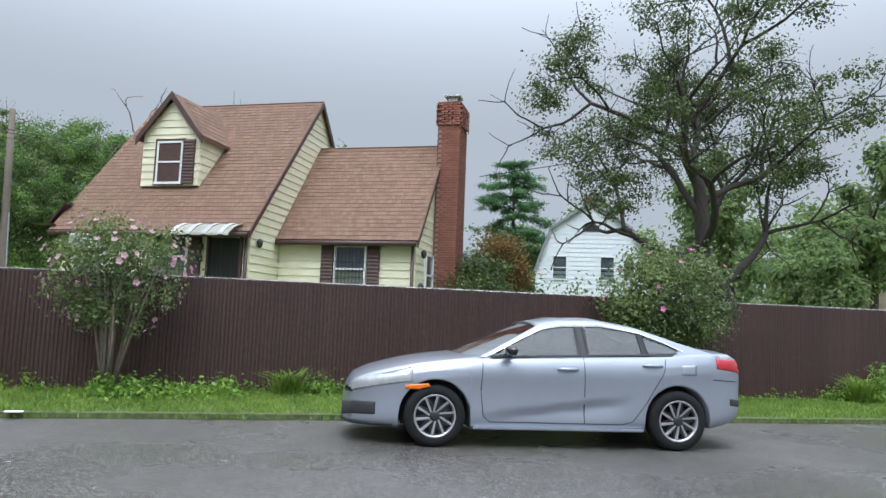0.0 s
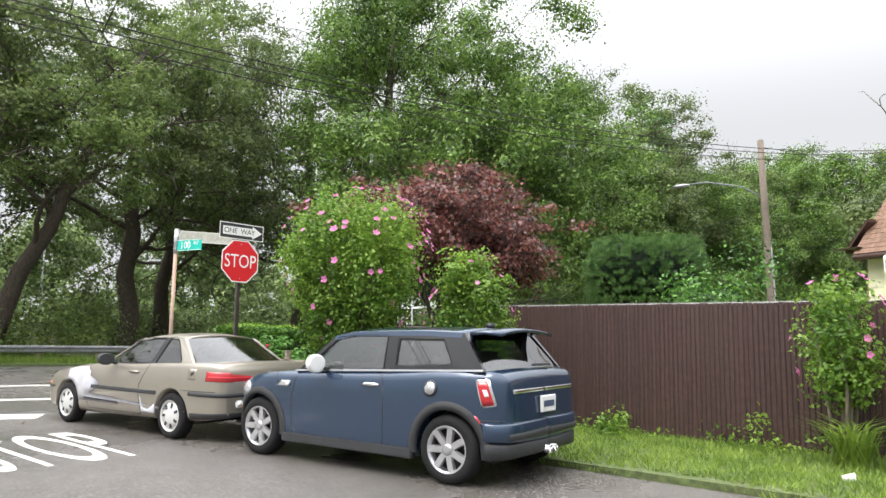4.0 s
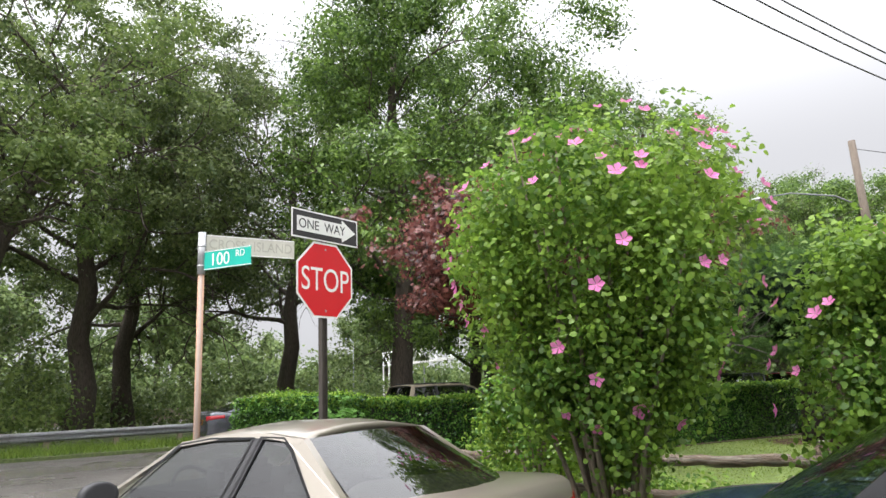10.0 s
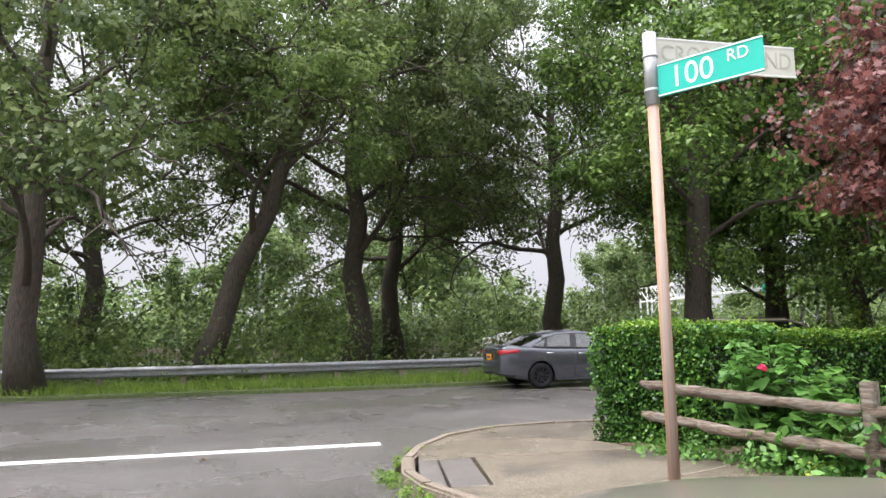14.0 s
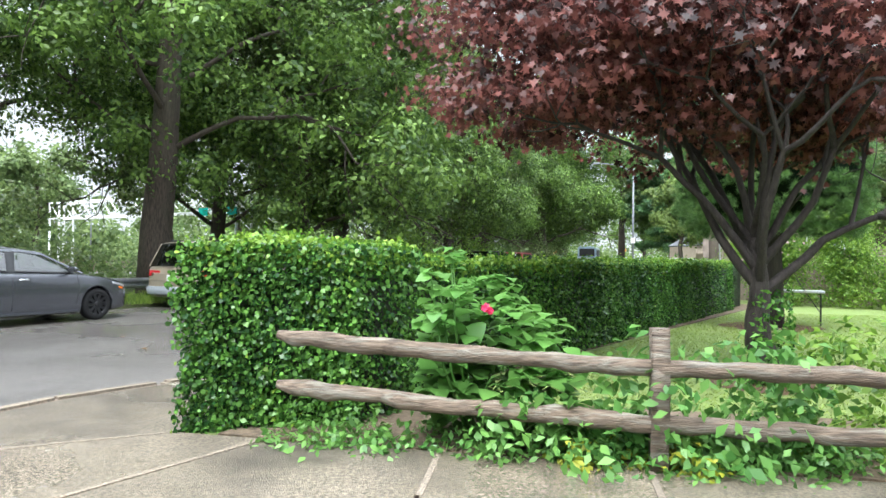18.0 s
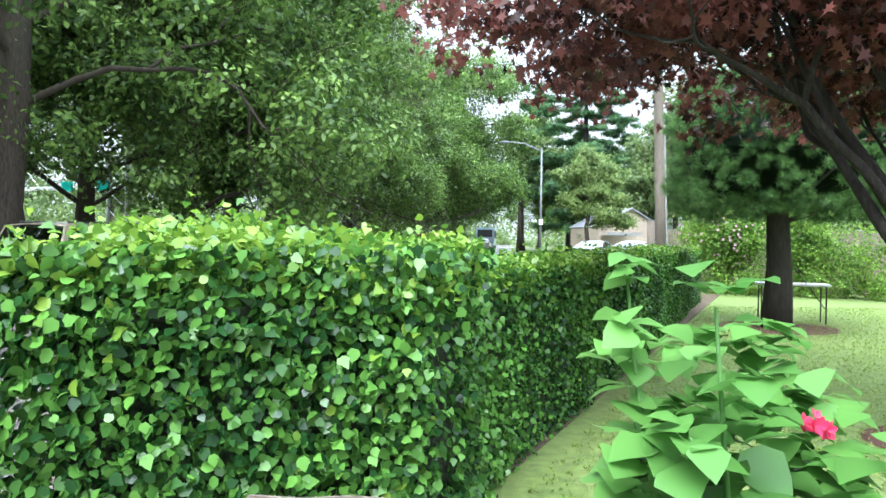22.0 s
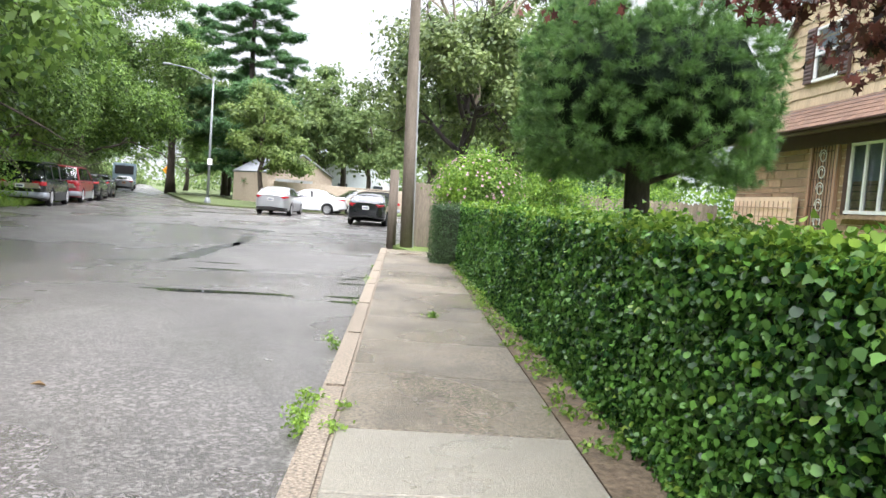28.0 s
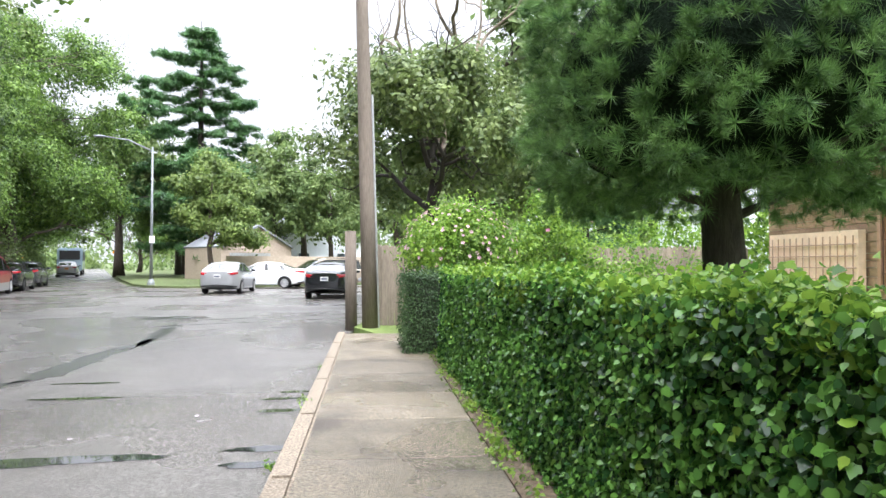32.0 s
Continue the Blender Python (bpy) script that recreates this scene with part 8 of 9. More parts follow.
for z in (2.78, 3.0):
    part("band", rod((0, 0, z), (0, 0, z + 0.02), 0.046, 14), M_STEEL, street_sign, "", True)


def blade_sign(parent, d, ln, z0, h, plate_m, text, text_m, xs, border=None):
    """A thin name plate standing out from the pole along d, lettered on both faces."""
    d = Vector((*d, 0)).normalized()
    n = Vector((d.y, -d.x, 0))
    b = slab([d * 0.045 + Vector((0, 0, z0)), d * (0.045 + ln) + Vector((0, 0, z0)), d * (0.045 + ln) + Vector((0, 0, z0 + h)), d * 0.045 + Vector((0, 0, z0 + h))], n * 0.006)
    pl = part("name_plate", b, plate_m, parent)
    for s in (1, -1):
        f = n if s > 0 else -n
        xdir = d if s > 0 else -d
        mm = Matrix((xdir, Vector((0, 0, 1)), f)).transposed().to_4x4()
        base = d * (0.045 + ln / 2) + Vector((0, 0, z0 + h / 2)) + n * (0.008 if s > 0 else -0.002)
        for (tx, sz, dx, dz) in text:
            words(tx, sz, text_m, pl, Matrix.Translation(base + xdir * dx + Vector((0, 0, dz))) @ mm, "lettering", 0.0012, xscale=xs)
        if border:
            for zz in (0.004, h - 0.012):
                q = base + Vector((0, 0, zz - h / 2)) + f * 0.0015
                part("border", slab([q - xdir * ln / 2, q + xdir * ln / 2, q + xdir * ln / 2 + Vector((0, 0, 0.008)), q - xdir * ln / 2 + Vector((0, 0, 0.008))], f * 0.0012), border, pl)
    return pl


blade_sign(street_sign, (0.38, 0.925), 0.98, 2.93, 0.21, M_SIGNFADED, [("CROSS  ISLAND", 0.155, 0, 0)], M_FADEDTEXT, 0.86, M_SIGNWHITE)
blade_sign(street_sign, (0.97, 0.22), 0.62, 2.74, 0.205, M_SIGNGREEN, [("100", 0.19, -0.1, -0.005), ("RD", 0.1, 0.17, 0.035)], M_SIGNWHITE, 0.95, M_SIGNWHITE)

stop_sign = thing("stop_sign", "red octagonal stop sign under a one way arrow", "road sign", pose(-14.31, 10.6, 0.1))
part("post", slab([(-0.07, -0.03, 0), (-0.07, 0.03, 0), (-0.07, 0.03, 3.2), (-0.07, -0.03, 3.2)], (0.045, 0, 0)), M_DARKSTEEL, stop_sign, "dark ridged steel post")
for y in (-0.034, 0.024):
    b = bmesh.new()
    box(b, -0.03, -0.012, y, y + 0.012, 0, 3.2)
    part("post_lip", b, M_DARKSTEEL, stop_sign)


def octagon(r, x, th):
    return slab([(x, r * math.cos(math.pi / 8 + k * math.pi / 4), r * math.sin(math.pi / 8 + k * math.pi / 4)) for k in range(8)], (th, 0, 0))


oc = 0.38 / math.cos(math.pi / 8)
plate = part("stop_plate", octagon(oc, 0.0, 0.004), M_SIGNWHITE, stop_sign, "white-edged red stop plate")
plate.location = (0, 0, 2.54)
part("red_field", octagon(oc * 0.945, 0.0045, 0.001), M_RED, plate)
face = Matrix(((0, 0, 1), (1, 0, 0), (0, 1, 0))).to_4x4()
words("STOP", 0.335, M_SIGNWHITE, plate, Matrix.Translation((0.007, 0, -0.01)) @ face, "lettering", 0.001, xscale=0.82)
for z in (0.31, -0.31):
    part("bolt", ball(0.004, 0.012, 0.012, 8, 6), M_STEEL, plate).location = (0.007, 0, z)
ow = part("one_way_plate", slab([(0.012, -0.455, 2.93), (0.012, 0.455, 2.93), (0.012, 0.455, 3.22), (0.012, -0.455, 3.22)], (0.004, 0, 0)), M_SIGNWHITE, stop_sign, "black one way plate with a white arrow")
part("black_field", slab([(0.0165, -0.44, 2.945), (0.0165, 0.44, 2.945), (0.0165, 0.44, 3.205), (0.0165, -0.44, 3.205)], (0.001, 0, 0)), M_SIGNBLACK, ow)
part("arrow", slab([(0.018, -0.39, 3.0), (0.018, 0.22, 3.0), (0.018, 0.22, 2.955), (0.018, 0.42, 3.075), (0.018, 0.22, 3.195), (0.018, 0.22, 3.15), (0.018, -0.39, 3.15)], (0.001, 0, 0)), M_SIGNWHITE, ow)
words("ONE  WAY", 0.135, M_SIGNBLACK, ow, Matrix.Translation((0.0205, -0.05, 3.074)) @ face, "lettering", 0.001, xscale=0.95)

# ---- road markings ----
def band(a, b, wide, name="road_line", label="worn white line painted on the asphalt"):
    a, b = Vector((*a, 0)), Vector((*b, 0))
    d = (b - a).normalized()
    n = Vector((-d.y, d.x, 0)) * wide / 2
    bm = bmesh.new()
    prism(bm, [(p.x, p.y) for p in (a - n, b - n, b + n, a + n)], 0.0, 0.005)
    bmesh.ops.recalc_face_normals(bm, faces=bm.faces[:])
    return tagged(part(name, bm, M_PAINTLINE), label, "road marking", "", "structure")


band((-25.4, 2.0), (-21.5, 11.45), 0.24)
band((-21.6, 2.0), (-18.2, 9.65), 0.3)
band((-18.6, 3.0), (-15.6, 7.95), 0.62, label="broad white stop line painted on the asphalt")
stop_word = thing("road_word", "worn white word painted on the asphalt", "road marking", kind="structure")
words("STOP", 3.4, M_PAINTLINE, stop_word, Matrix.Translation((-12.2, 6.74, 0.003)) @ Matrix(((0, -1, 0), (1, 0, 0), (0, 0, 1))).to_4x4(), "lettering", 0.002, xscale=0.205)

# ---- puddles, damp streaks and cracks on the road ----
def pool(name, x, y, rx, ry, rz, material, label, seed, z=0.004, wob=0.35, category="puddle"):
    n = 48
    pts = []
    for k in range(n):
        a = 2 * math.pi * k / n
        f = 1 + wob * noise.noise(Vector((math.cos(a) * 1.6 + seed, math.sin(a) * 1.6, seed * 2.3))) + 0.5 * wob * noise.noise(Vector((math.cos(a) * 5, math.sin(a) * 5 + seed, 1)))
        p = Matrix.Rotation(radians(rz), 3, "Z") @ Vector((rx * f * math.cos(a), ry * f * math.sin(a), 0))
        pts.append((x + p.x, y + p.y))
    bm = bmesh.new()
    top = [bm.verts.new((px, py, z)) for px, py in pts]
    bm.faces.new(top)
    return tagged(part(name, bm, material), label, category, "", "structure")


for n, (x, y, rx, ry, rz) in enumerate(((-17.7, 25.1, 1.0, 0.13, -20), (-16.1, 24.6, 0.3, 0.08, -20), (-15.5, 25.9, 0.25, 0.07, -20), (-15.3, 26.5, 0.22, 0.06, -20), (-17.2, 27.6, 0.5, 0.06, -20), (-17.0, 28.6, 0.4, 0.05, -20), (-16.3, 24.2, 0.22, 0.09, -20), (-15.0, 26.8, 0.2, 0.06, -20))):
    pool("puddle", x, y, rx, ry, rz, M_PUDDLE, "shallow still puddle on the asphalt", n + 1.3)
for n, (x, y, rx, ry, rz) in enumerate(((-16.6, 31.2, 0.2, 2.6, -28), (-15.0, 35.0, 0.16, 2.2, -18), (-14.1, 38.6, 0.5, 0.9, 60), (-11.9, 36.3, 0.1, 3.6, -88), (-12.4, 37.6, 0.1, 3.0, -88), (-18.3, 28.9, 0.1, 0.8, -70))):
    pool("damp_streak", x, y, rx, ry, rz, M_WETPATCH, "dark damp streak on the asphalt", n + 7.7, 0.0025, 0.6, "wet patch")

# ---- guard rail ----
guard_rail = thing("guard_rail", "long galvanized guard rail on short wooden posts", "guard rail")
GR = [(-42.5, -7), (-38.6, 2), (-35.2, 9), (-32.2, 15), (-30.3, 20.5), (-27.9, 27), (-25.5, 34), (-22.9, 43), (-21.0, 51)]


def rail_section(a, b):
    a, b = Vector((*a, 0)), Vector((*b, 0))
    d = (b - a).normalized()
    n = Vector((d.y, -d.x, 0))
    prof = [(0.0, 0.42), (0.02, 0.44), (0.065, 0.47), (0.065, 0.51), (0.015, 0.54), (0.015, 0.58), (0.065, 0.61), (0.065, 0.65), (0.02, 0.69), (0.0, 0.71)]
    bm = bmesh.new()
    ra_, rb_ = [bm.verts.new(a + n * o + Vector((0, 0, z))) for o, z in prof], [bm.verts.new(b + n * o + Vector((0, 0, z))) for o, z in prof]
    for i in range(len(prof) - 1):
        bm.faces.new((ra_[i], rb_[i], rb_[i + 1], ra_[i + 1]))
    bmesh.ops.solidify(bm, geom=bm.faces[:], thickness=0.006)
    part("rail", bm, M_STEEL, guard_rail, "galvanized corrugated rail")
    k = max(1, int((b - a).length / 1.9))
    for i in range(k):
        p = a + (b - a) * (i + 0.5) / k - n * 0.1
        bm = bmesh.new()
        box(bm, -0.08, 0.08, -0.08, 0.08, 0, 0.68, Matrix.Translation(p) @ Matrix.Rotation(math.atan2(d.y, d.x), 4, "Z"))
        part("post", bm, M_BOARDWOOD, guard_rail)


for a, b in zip(GR, GR[1:]):
    rail_section(a, b)

# ---- sign gantry and lamps on the parkway ----
gantry = thing("sign_gantry", "pale lattice sign gantry over the distant parkway", "gantry")
ga, gb = Vector((-51.8, 54.0, 0)), Vector((-33.5, 45.2, 0))
gd = (gb - ga).normalized()
gn = Vector((-gd.y, gd.x, 0))
for o in (-0.5, 0.5):
    for z in (3.75, 4.85):
        part("chord", rod(ga + gn * o + Vector((0, 0, z)), gb + gn * o + Vector((0, 0, z)), 0.06, 6), M_WHITE, gantry)
    for k in range(16):
        p, q = ga.lerp(gb, k / 16), ga.lerp(gb, (k + 1) / 16)
        z0, z1 = (3.75, 4.85) if k % 2 else (4.85, 3.75)
        part("brace", rod(p + gn * o + Vector((0, 0, z0)), q + gn * o + Vector((0, 0, z1)), 0.035, 5), M_WHITE, gantry)
for p0 in (ga, gb):
    for o in (-0.5, 0.5):
        for e in (0.0, 1.3):
            s_ = 1 if p0 is ga else -1
            part("leg", rod(p0 + gn * o + gd * e * s_, p0 + gn * o + gd * e * s_ + Vector((0, 0, 4.9)), 0.07, 6), M_WHITE, gantry)
    for k in range(5):
        part("leg_brace", rod(p0 + gn * 0.5 + Vector((0, 0, 0.9 * k)), p0 + gn * 0.5 + gd * (1.3 if p0 is ga else -1.3) + Vector((0, 0, 0.9 * (k + 1))), 0.035, 5), M_WHITE, gantry)
for f in (0.86, 0.985):
    c_ = ga.lerp(gb, f) - gn * 0.6
    part("sign_panel", slab([c_ - gd * 0.4 + Vector((0, 0, 3.55)), c_ + gd * 0.4 + Vector((0, 0, 3.55)), c_ + gd * 0.4 + Vector((0, 0, 4.0)), c_ - gd * 0.4 + Vector((0, 0, 4.0))], gn * 0.05), M_SIGNGREEN, gantry, "green direction panel")


def street_lamp(x, y, h, arms, label, r=0.09, reach=2.4):
    t = thing("street_lamp", label, "street lamp", pose(x, y, 0))
    part("pole", rod((0, 0, 0), (0, 0, h), r, 10, r * 0.55), M_LAMPSTEEL, t, smooth=True)
    part("base", lathe([(r * 2.2, 0), (r * 2.2, 0.25), (r * 1.3, 0.45)], 10), M_LAMPSTEEL, t)
    for a in arms:
        dx, dy = math.cos(radians(a)), math.sin(radians(a))
        part("arm", tube(bmesh.new(), [(0, 0, h - 0.25), (dx * reach * 0.5, dy * reach * 0.5, h + 0.35), (dx * reach, dy * reach, h + 0.5)], [0.05, 0.045, 0.04], 7), M_LAMPSTEEL, t, smooth=True)
        b = ball(0.36, 0.13, 0.08, 12, 8)
        bmesh.ops.transform(b, matrix=Matrix.Translation((dx * (reach + 0.25), dy * (reach + 0.25), h + 0.5)) @ Matrix.Rotation(radians(a), 4, "Z"), verts=b.verts[:])
        part("lamp_head", b, M_LAMPSTEEL, t, "", True)
    return t


street_lamp(-60.9, 70.5, 7.2, (150, 330), "twin-armed lamp beside the parkway")
street_lamp(-62, 60, 6.8, (150,), "lamp beside the parkway")
street_lamp(-55, 22, 7.0, (150,), "lamp seen between the trees")
street_lamp(-66, 30, 7.5, (-20,), "lamp seen between the trees")
sl = street_lamp(-10.64, 63.8, 8.3, (165,), "grey lamp post with one arm on the grassy corner", 0.1, 2.6)
part("notice", slab([(-0.15, -0.12, 2.6), (0.15, -0.12, 2.6), (0.15, -0.12, 3.0), (-0.15, -0.12, 3.0)], (0, 0.01, 0)), M_SIGNWHITE, sl, "small pale notice")


def warning_sign(x, y, z, label):
    t = thing("warning_sign", label, "road sign", pose(x, y, 0, 0, 0, 14))
    part("post", rod((0, 0.03, 0), (0, 0.03, z + 0.5), 0.035, 8), M_STEEL, t, smooth=True)
    part("plate", slab([(0, 0, z - 0.55), (0.55, 0, z), (0, 0, z + 0.55), (-0.55, 0, z)], (0, 0.01, 0)), M_YELLOW, t, "orange-yellow diamond")
    part("symbol", slab([(-0.2, -0.004, z - 0.06), (0.2, -0.004, z - 0.06), (0.2, -0.004, z + 0.06), (-0.2, -0.004, z + 0.06)], (0, 0.003, 0)), M_SIGNBLACK, t)


warning_sign(-7.1, 109.5, 2.6, "yellow diamond warning sign far down the road")
warning_sign(-16.3, 147.8, 2.3, "yellow warning sign at the far bend")

# ---- utility pole, wires ----
upole = thing("utility_pole", "weathered grey wooden utility pole with a lamp arm", "utility pole", pose(-11.33, 32.55, 0.0))
part("pole", tube(bmesh.new(), [(0, 0, 0), (-0.1, 0, 3), (-0.22, 0, 6.5), (-0.3, 0, 9.3)], [0.17, 0.155, 0.135, 0.115], 14), M_POLEWOOD, upole, smooth=True)
part("arm", tube(bmesh.new(), [(-0.25, 0, 6.95), (-1.0, -0.2, 7.45), (-2.3, -0.5, 7.75), (-3.0, -0.65, 7.72)], [0.03, 0.03, 0.028, 0.026], 7), M_LAMPSTEEL, upole, "curved steel lamp arm", True)
b = ball(0.38, 0.13, 0.07, 12, 8)
bmesh.ops.translate(b, verts=b.verts[:], vec=(-3.3, -0.7, 7.68))
part("lamp_head", b, M_STEEL, upole, "flat grey lamp head", True)
part("conduit", rod((0.16, -0.06, 0.1), (-0.02, -0.06, 5.0), 0.03, 7), M_STEEL, upole)
stub = thing("stub_post", "short weathered pole beside the utility pole", "post", pose(-11.45, 33.25, 0))
part("post", rod((0, 0, 0), (-0.03, 0, 2.15), 0.13, 12, 0.12), M_POLEWOOD, stub, smooth=True)
wires = thing("overhead_wires", "thin black overhead wires across the sky", "wire")


def wire(a, b, sag, r=0.012):
    a, b = Vector(a), Vector(b)
    path = [a.lerp(b, k / 30) - Vector((0, 0, sag * 4 * (k / 30) * (1 - k / 30))) for k in range(31)]
    part("wire", tube(bmesh.new(), path, [r] * 31, 5), M_WIRE, wires)


for o, s_ in ((0.0, 2.1), (0.1, 2.04), (0.16, 2.0)):
    wire((-5.2 + o, 32.0, 7.9 + o), (-15.5 + o, -6.0, 6.2 + o * 0.6), s_, 0.009)
wire((5.0, 20.3, 5.5), (22, -10, 6.6), 0.5)
wire((-11.6, 32.5, 9.0), (3.0, 45, 8.5), 0.6)

# ---- board fence along the back of the lot ----
board_fence = thing("board_fence", "weathered grey board fence at the back of the lot", "fence")


def boards(a, b, h, seed, w=0.14):
    rng = random.Random(seed)
    a, b = Vector((*a, 0)), Vector((*b, 0))
    d = (b - a).normalized()
    n = Vector((-d.y, d.x, 0))
    k = int((b - a).length / w)
    for i in range(k):
        p = a + d * (i + 0.5) * w
        hh = h + rng.uniform(-0.03, 0.03)
        ww = w * 0.47
        z0 = 0.05
        part("board", slab([p - d * ww + Vector((0, 0, z0)), p + d * ww + Vector((0, 0, z0)), p + d * ww + Vector((0, 0, hh - 0.05)), p + d * ww * 0.4 + Vector((0, 0, hh)), p - d * ww * 0.4 + Vector((0, 0, hh)), p - d * ww + Vector((0, 0, hh - 0.05))], n * 0.02), M_BOARDWOOD, board_fence)
    for z in (0.4, h - 0.4):
        part("rail", slab([a + n * 0.03 + Vector((0, 0, z)), b + n * 0.03 + Vector((0, 0, z)), b + n * 0.03 + Vector((0, 0, z + 0.09)), a + n * 0.03 + Vector((0, 0, z + 0.09))], n * 0.04), M_BOARDWOOD, board_fence)


boards((-11.0, 33.0), (-3.2, 29.2), 1.85, 3)
boards((-11.1, 33.2), (-7.5, 38.0), 1.9, 4, 0.16)
# trellis against the house and a gate
trellis = thing("trellis", "peach garden wall with a rusty lattice trellis", "trellis", house.matrix_world @ Matrix.Translation((-MAIN_L - 0.3, 4.3, 0)))
b = bmesh.new()
box(b, 0.05, 0.2, 0, 2.9, 0.1, 2.1)
part("wall_panel", b, mat("peach_render", (0.78, 0.58, 0.42), 0.8, 0, 0.1, 8.0, 0.2, 60.0, 0.25, (0.45, 0.3, 0.2), 1.0), trellis)
for k in range(13):
    part("slat", rod((0.02, 0.1 + 0.22 * k, 0.1), (0.02, 0.1 + 0.22 * k, 2.0), 0.012, 5), M_RUSTPOLE, trellis)
for k in range(8):
    part("slat", rod((0.01, 0.0, 0.3 + 0.22 * k), (0.01, 2.9, 0.3 + 0.22 * k), 0.012, 5), M_RUSTPOLE, trellis)


# ---- simple far buildings ----
def far_house(label, m, w, d, eave, ridge, wall_m, roof_m, windows, gambrel=False, doors=()):
    t = thing("far_house", label, "house", m)
    if gambrel:
        prof = [(-w / 2, 0), (w / 2, 0), (w / 2, eave), (w * 0.36, eave + (ridge - eave) * 0.62), (0, ridge), (-w * 0.36, eave + (ridge - eave) * 0.62), (-w / 2, eave)]
    else:
        prof = [(-w / 2, 0), (w / 2, 0), (w / 2, eave), (0, ridge), (-w / 2, eave)]
    part("wall", slab([(x, 0, z) for x, z in prof], (0, d, 0)), wall_m, t)
    for k in range(int(ridge / 0.28)):
        z = 0.28 * k
        hw = w / 2
        if z > eave:
            xs_ = [p[0] for p in prof[2:]]
            hw = float(np.interp(z, [p[1] for p in prof[2:prof.index((0, ridge)) + 1]], [p[0] for p in prof[2:prof.index((0, ridge)) + 1]]))
        if hw > 0.3:
            part("board", slab([(-hw + 0.02, -0.03, z), (hw - 0.02, -0.03, z), (hw - 0.02, -0.005, z + 0.27), (-hw + 0.02, -0.005, z + 0.27)], (0, 0.01, 0)), wall_m, t)
    up = prof[2:]
    for (x0, z0), (x1, z1) in zip(up, up[1:]):
        nrm = Vector((z1 - z0, 0, -(x1 - x0))).normalized()
        nrm = nrm if nrm.z > 0 else -nrm
        part("roof", slab([(x0, -0.3, z0), (x1, -0.3, z1), (x1, d + 0.3, z1), (x0, d + 0.3, z0)], nrm * 0.12), roof_m, t)
    for x, z, ww, hh in windows:
        house_window(t, Matrix.Translation((x, -0.06, z)), ww, hh)
    for x, ww, hh in doors:
        part("garage_door", slab([(x - ww / 2, -0.05, 0), (x + ww / 2, -0.05, 0), (x + ww / 2, -0.05, hh), (x - ww / 2, -0.05, hh)], (0, 0.03, 0)), M_STEEL, t, "grey garage door")
    return t


M_GREYROOF = mat("grey_roof", (0.22, 0.23, 0.25), 0.9, 0, 0.2, 20.0, 0.3, 100.0)
M_TANWALL = mat("tan_wall", (0.42, 0.34, 0.27), 0.85, 0, 0.12, 6.0, 0.2, 60.0, 0.2, (0.3, 0.24, 0.2))
M_PALEBLUE = mat("pale_siding", (0.62, 0.65, 0.68), 0.7, 0, 0.05, 4.0, 0.1, 40.0, rand=0.03)
fh = far_house("white gambrel-roofed house behind the trees", pose(18.2, 41.5, 0, 0, 0, -22), 6.8, 9, 4.6, 9.0, M_PALEBLUE, M_GREYROOF, [(-1.9, 4.9, 0.9, 1.5), (1.0, 4.9, 0.9, 1.5), (2.3, 4.9, 0.7, 1.2)], True)
# near-black plate in place of the pane and unlit attic
fan = part("fan_window", slab([(0.55 * math.cos(a), -0.07, 7.2 + 0.5 * math.sin(a)) for a in np.linspace(0, math.pi, 12)], (0, 0.03, 0)), M_DARK, fh, "half-round attic window")
b = bmesh.new()
box(b, -0.35, 0.35, 3, 3.7, 8.2, 9.9)
part("chimney", b, M_BRICK, fh, "short brick chimney")
far_house("tan house half hidden by trees", pose(33, 34, 0, 0, 0, -20), 7.5, 8, 4.2, 6.6, M_TANWALL, M_SHINGLE, [(-2.2, 3.6, 1.0, 1.4), (0.6, 3.6, 1.0, 1.4)])
far_house("low tan garage across the junction", pose(-1.2, 74, 0, 0, 0, 10), 6.0, 7, 2.6, 4.3, M_TANWALL, M_GREYROOF, [], doors=((-0.6, 3.4, 2.2),))
far_house("pale house with a grey roof down the side street", pose(7.5, 82, 0, 0, 0, 5), 9.0, 8, 3.2, 6.2, M_PALEBLUE, M_GREYROOF, [(-2, 1.8, 1.2, 1.2), (2, 1.8, 1.2, 1.2)])
tan_wall = thing("garden_wall", "long low pinkish wall along the side street", "wall")
part("wall_panel", slab([(-5.5, 66.5, 0), (24, 70, 0), (24, 70, 1.9), (-5.5, 66.5, 1.9)], (0, 0.2, 0)), M_TANWALL, tan_wall)
# city bus far down the road
bus = thing("bus", "pale blue bus far down the road", "bus", pose(-11.6, 112, 0, 0, 0, 84))
part("body", bevelled_box(-5.5, 5.5, -1.25, 1.25, 0.45, 3.0, 0.12), M_BUSBLUE, bus)
# bus windows are near-black plates standing in for its unlit inside
part("rear_window", slab([(-5.52, -1.0, 1.7), (-5.52, 1.0, 1.7), (-5.52, 1.0, 2.7), (-5.52, -1.0, 2.7)], (0.01, 0, 0)), M_DARK, bus)
for sd in (-1, 1):
    for k in range(6):
        part("window", slab([(-5 + 1.7 * k, sd * 1.26, 1.6), (-3.6 + 1.7 * k, sd * 1.26, 1.6), (-3.6 + 1.7 * k, sd * 1.26, 2.6), (-5 + 1.7 * k, sd * 1.26, 2.6)], (0, -sd * 0.01, 0)), M_DARK, bus)
    for x in (-3.2, 3.2):
        wheel(bus, x, sd * 1.1, 0.48, 0.28, M_STEEL, 5, sd, "cover")
parked("sedan", "silver sedan behind the bus down the road", dict(ALTIMA, paint=M_CARSILVER), -13.0, 96, 84)
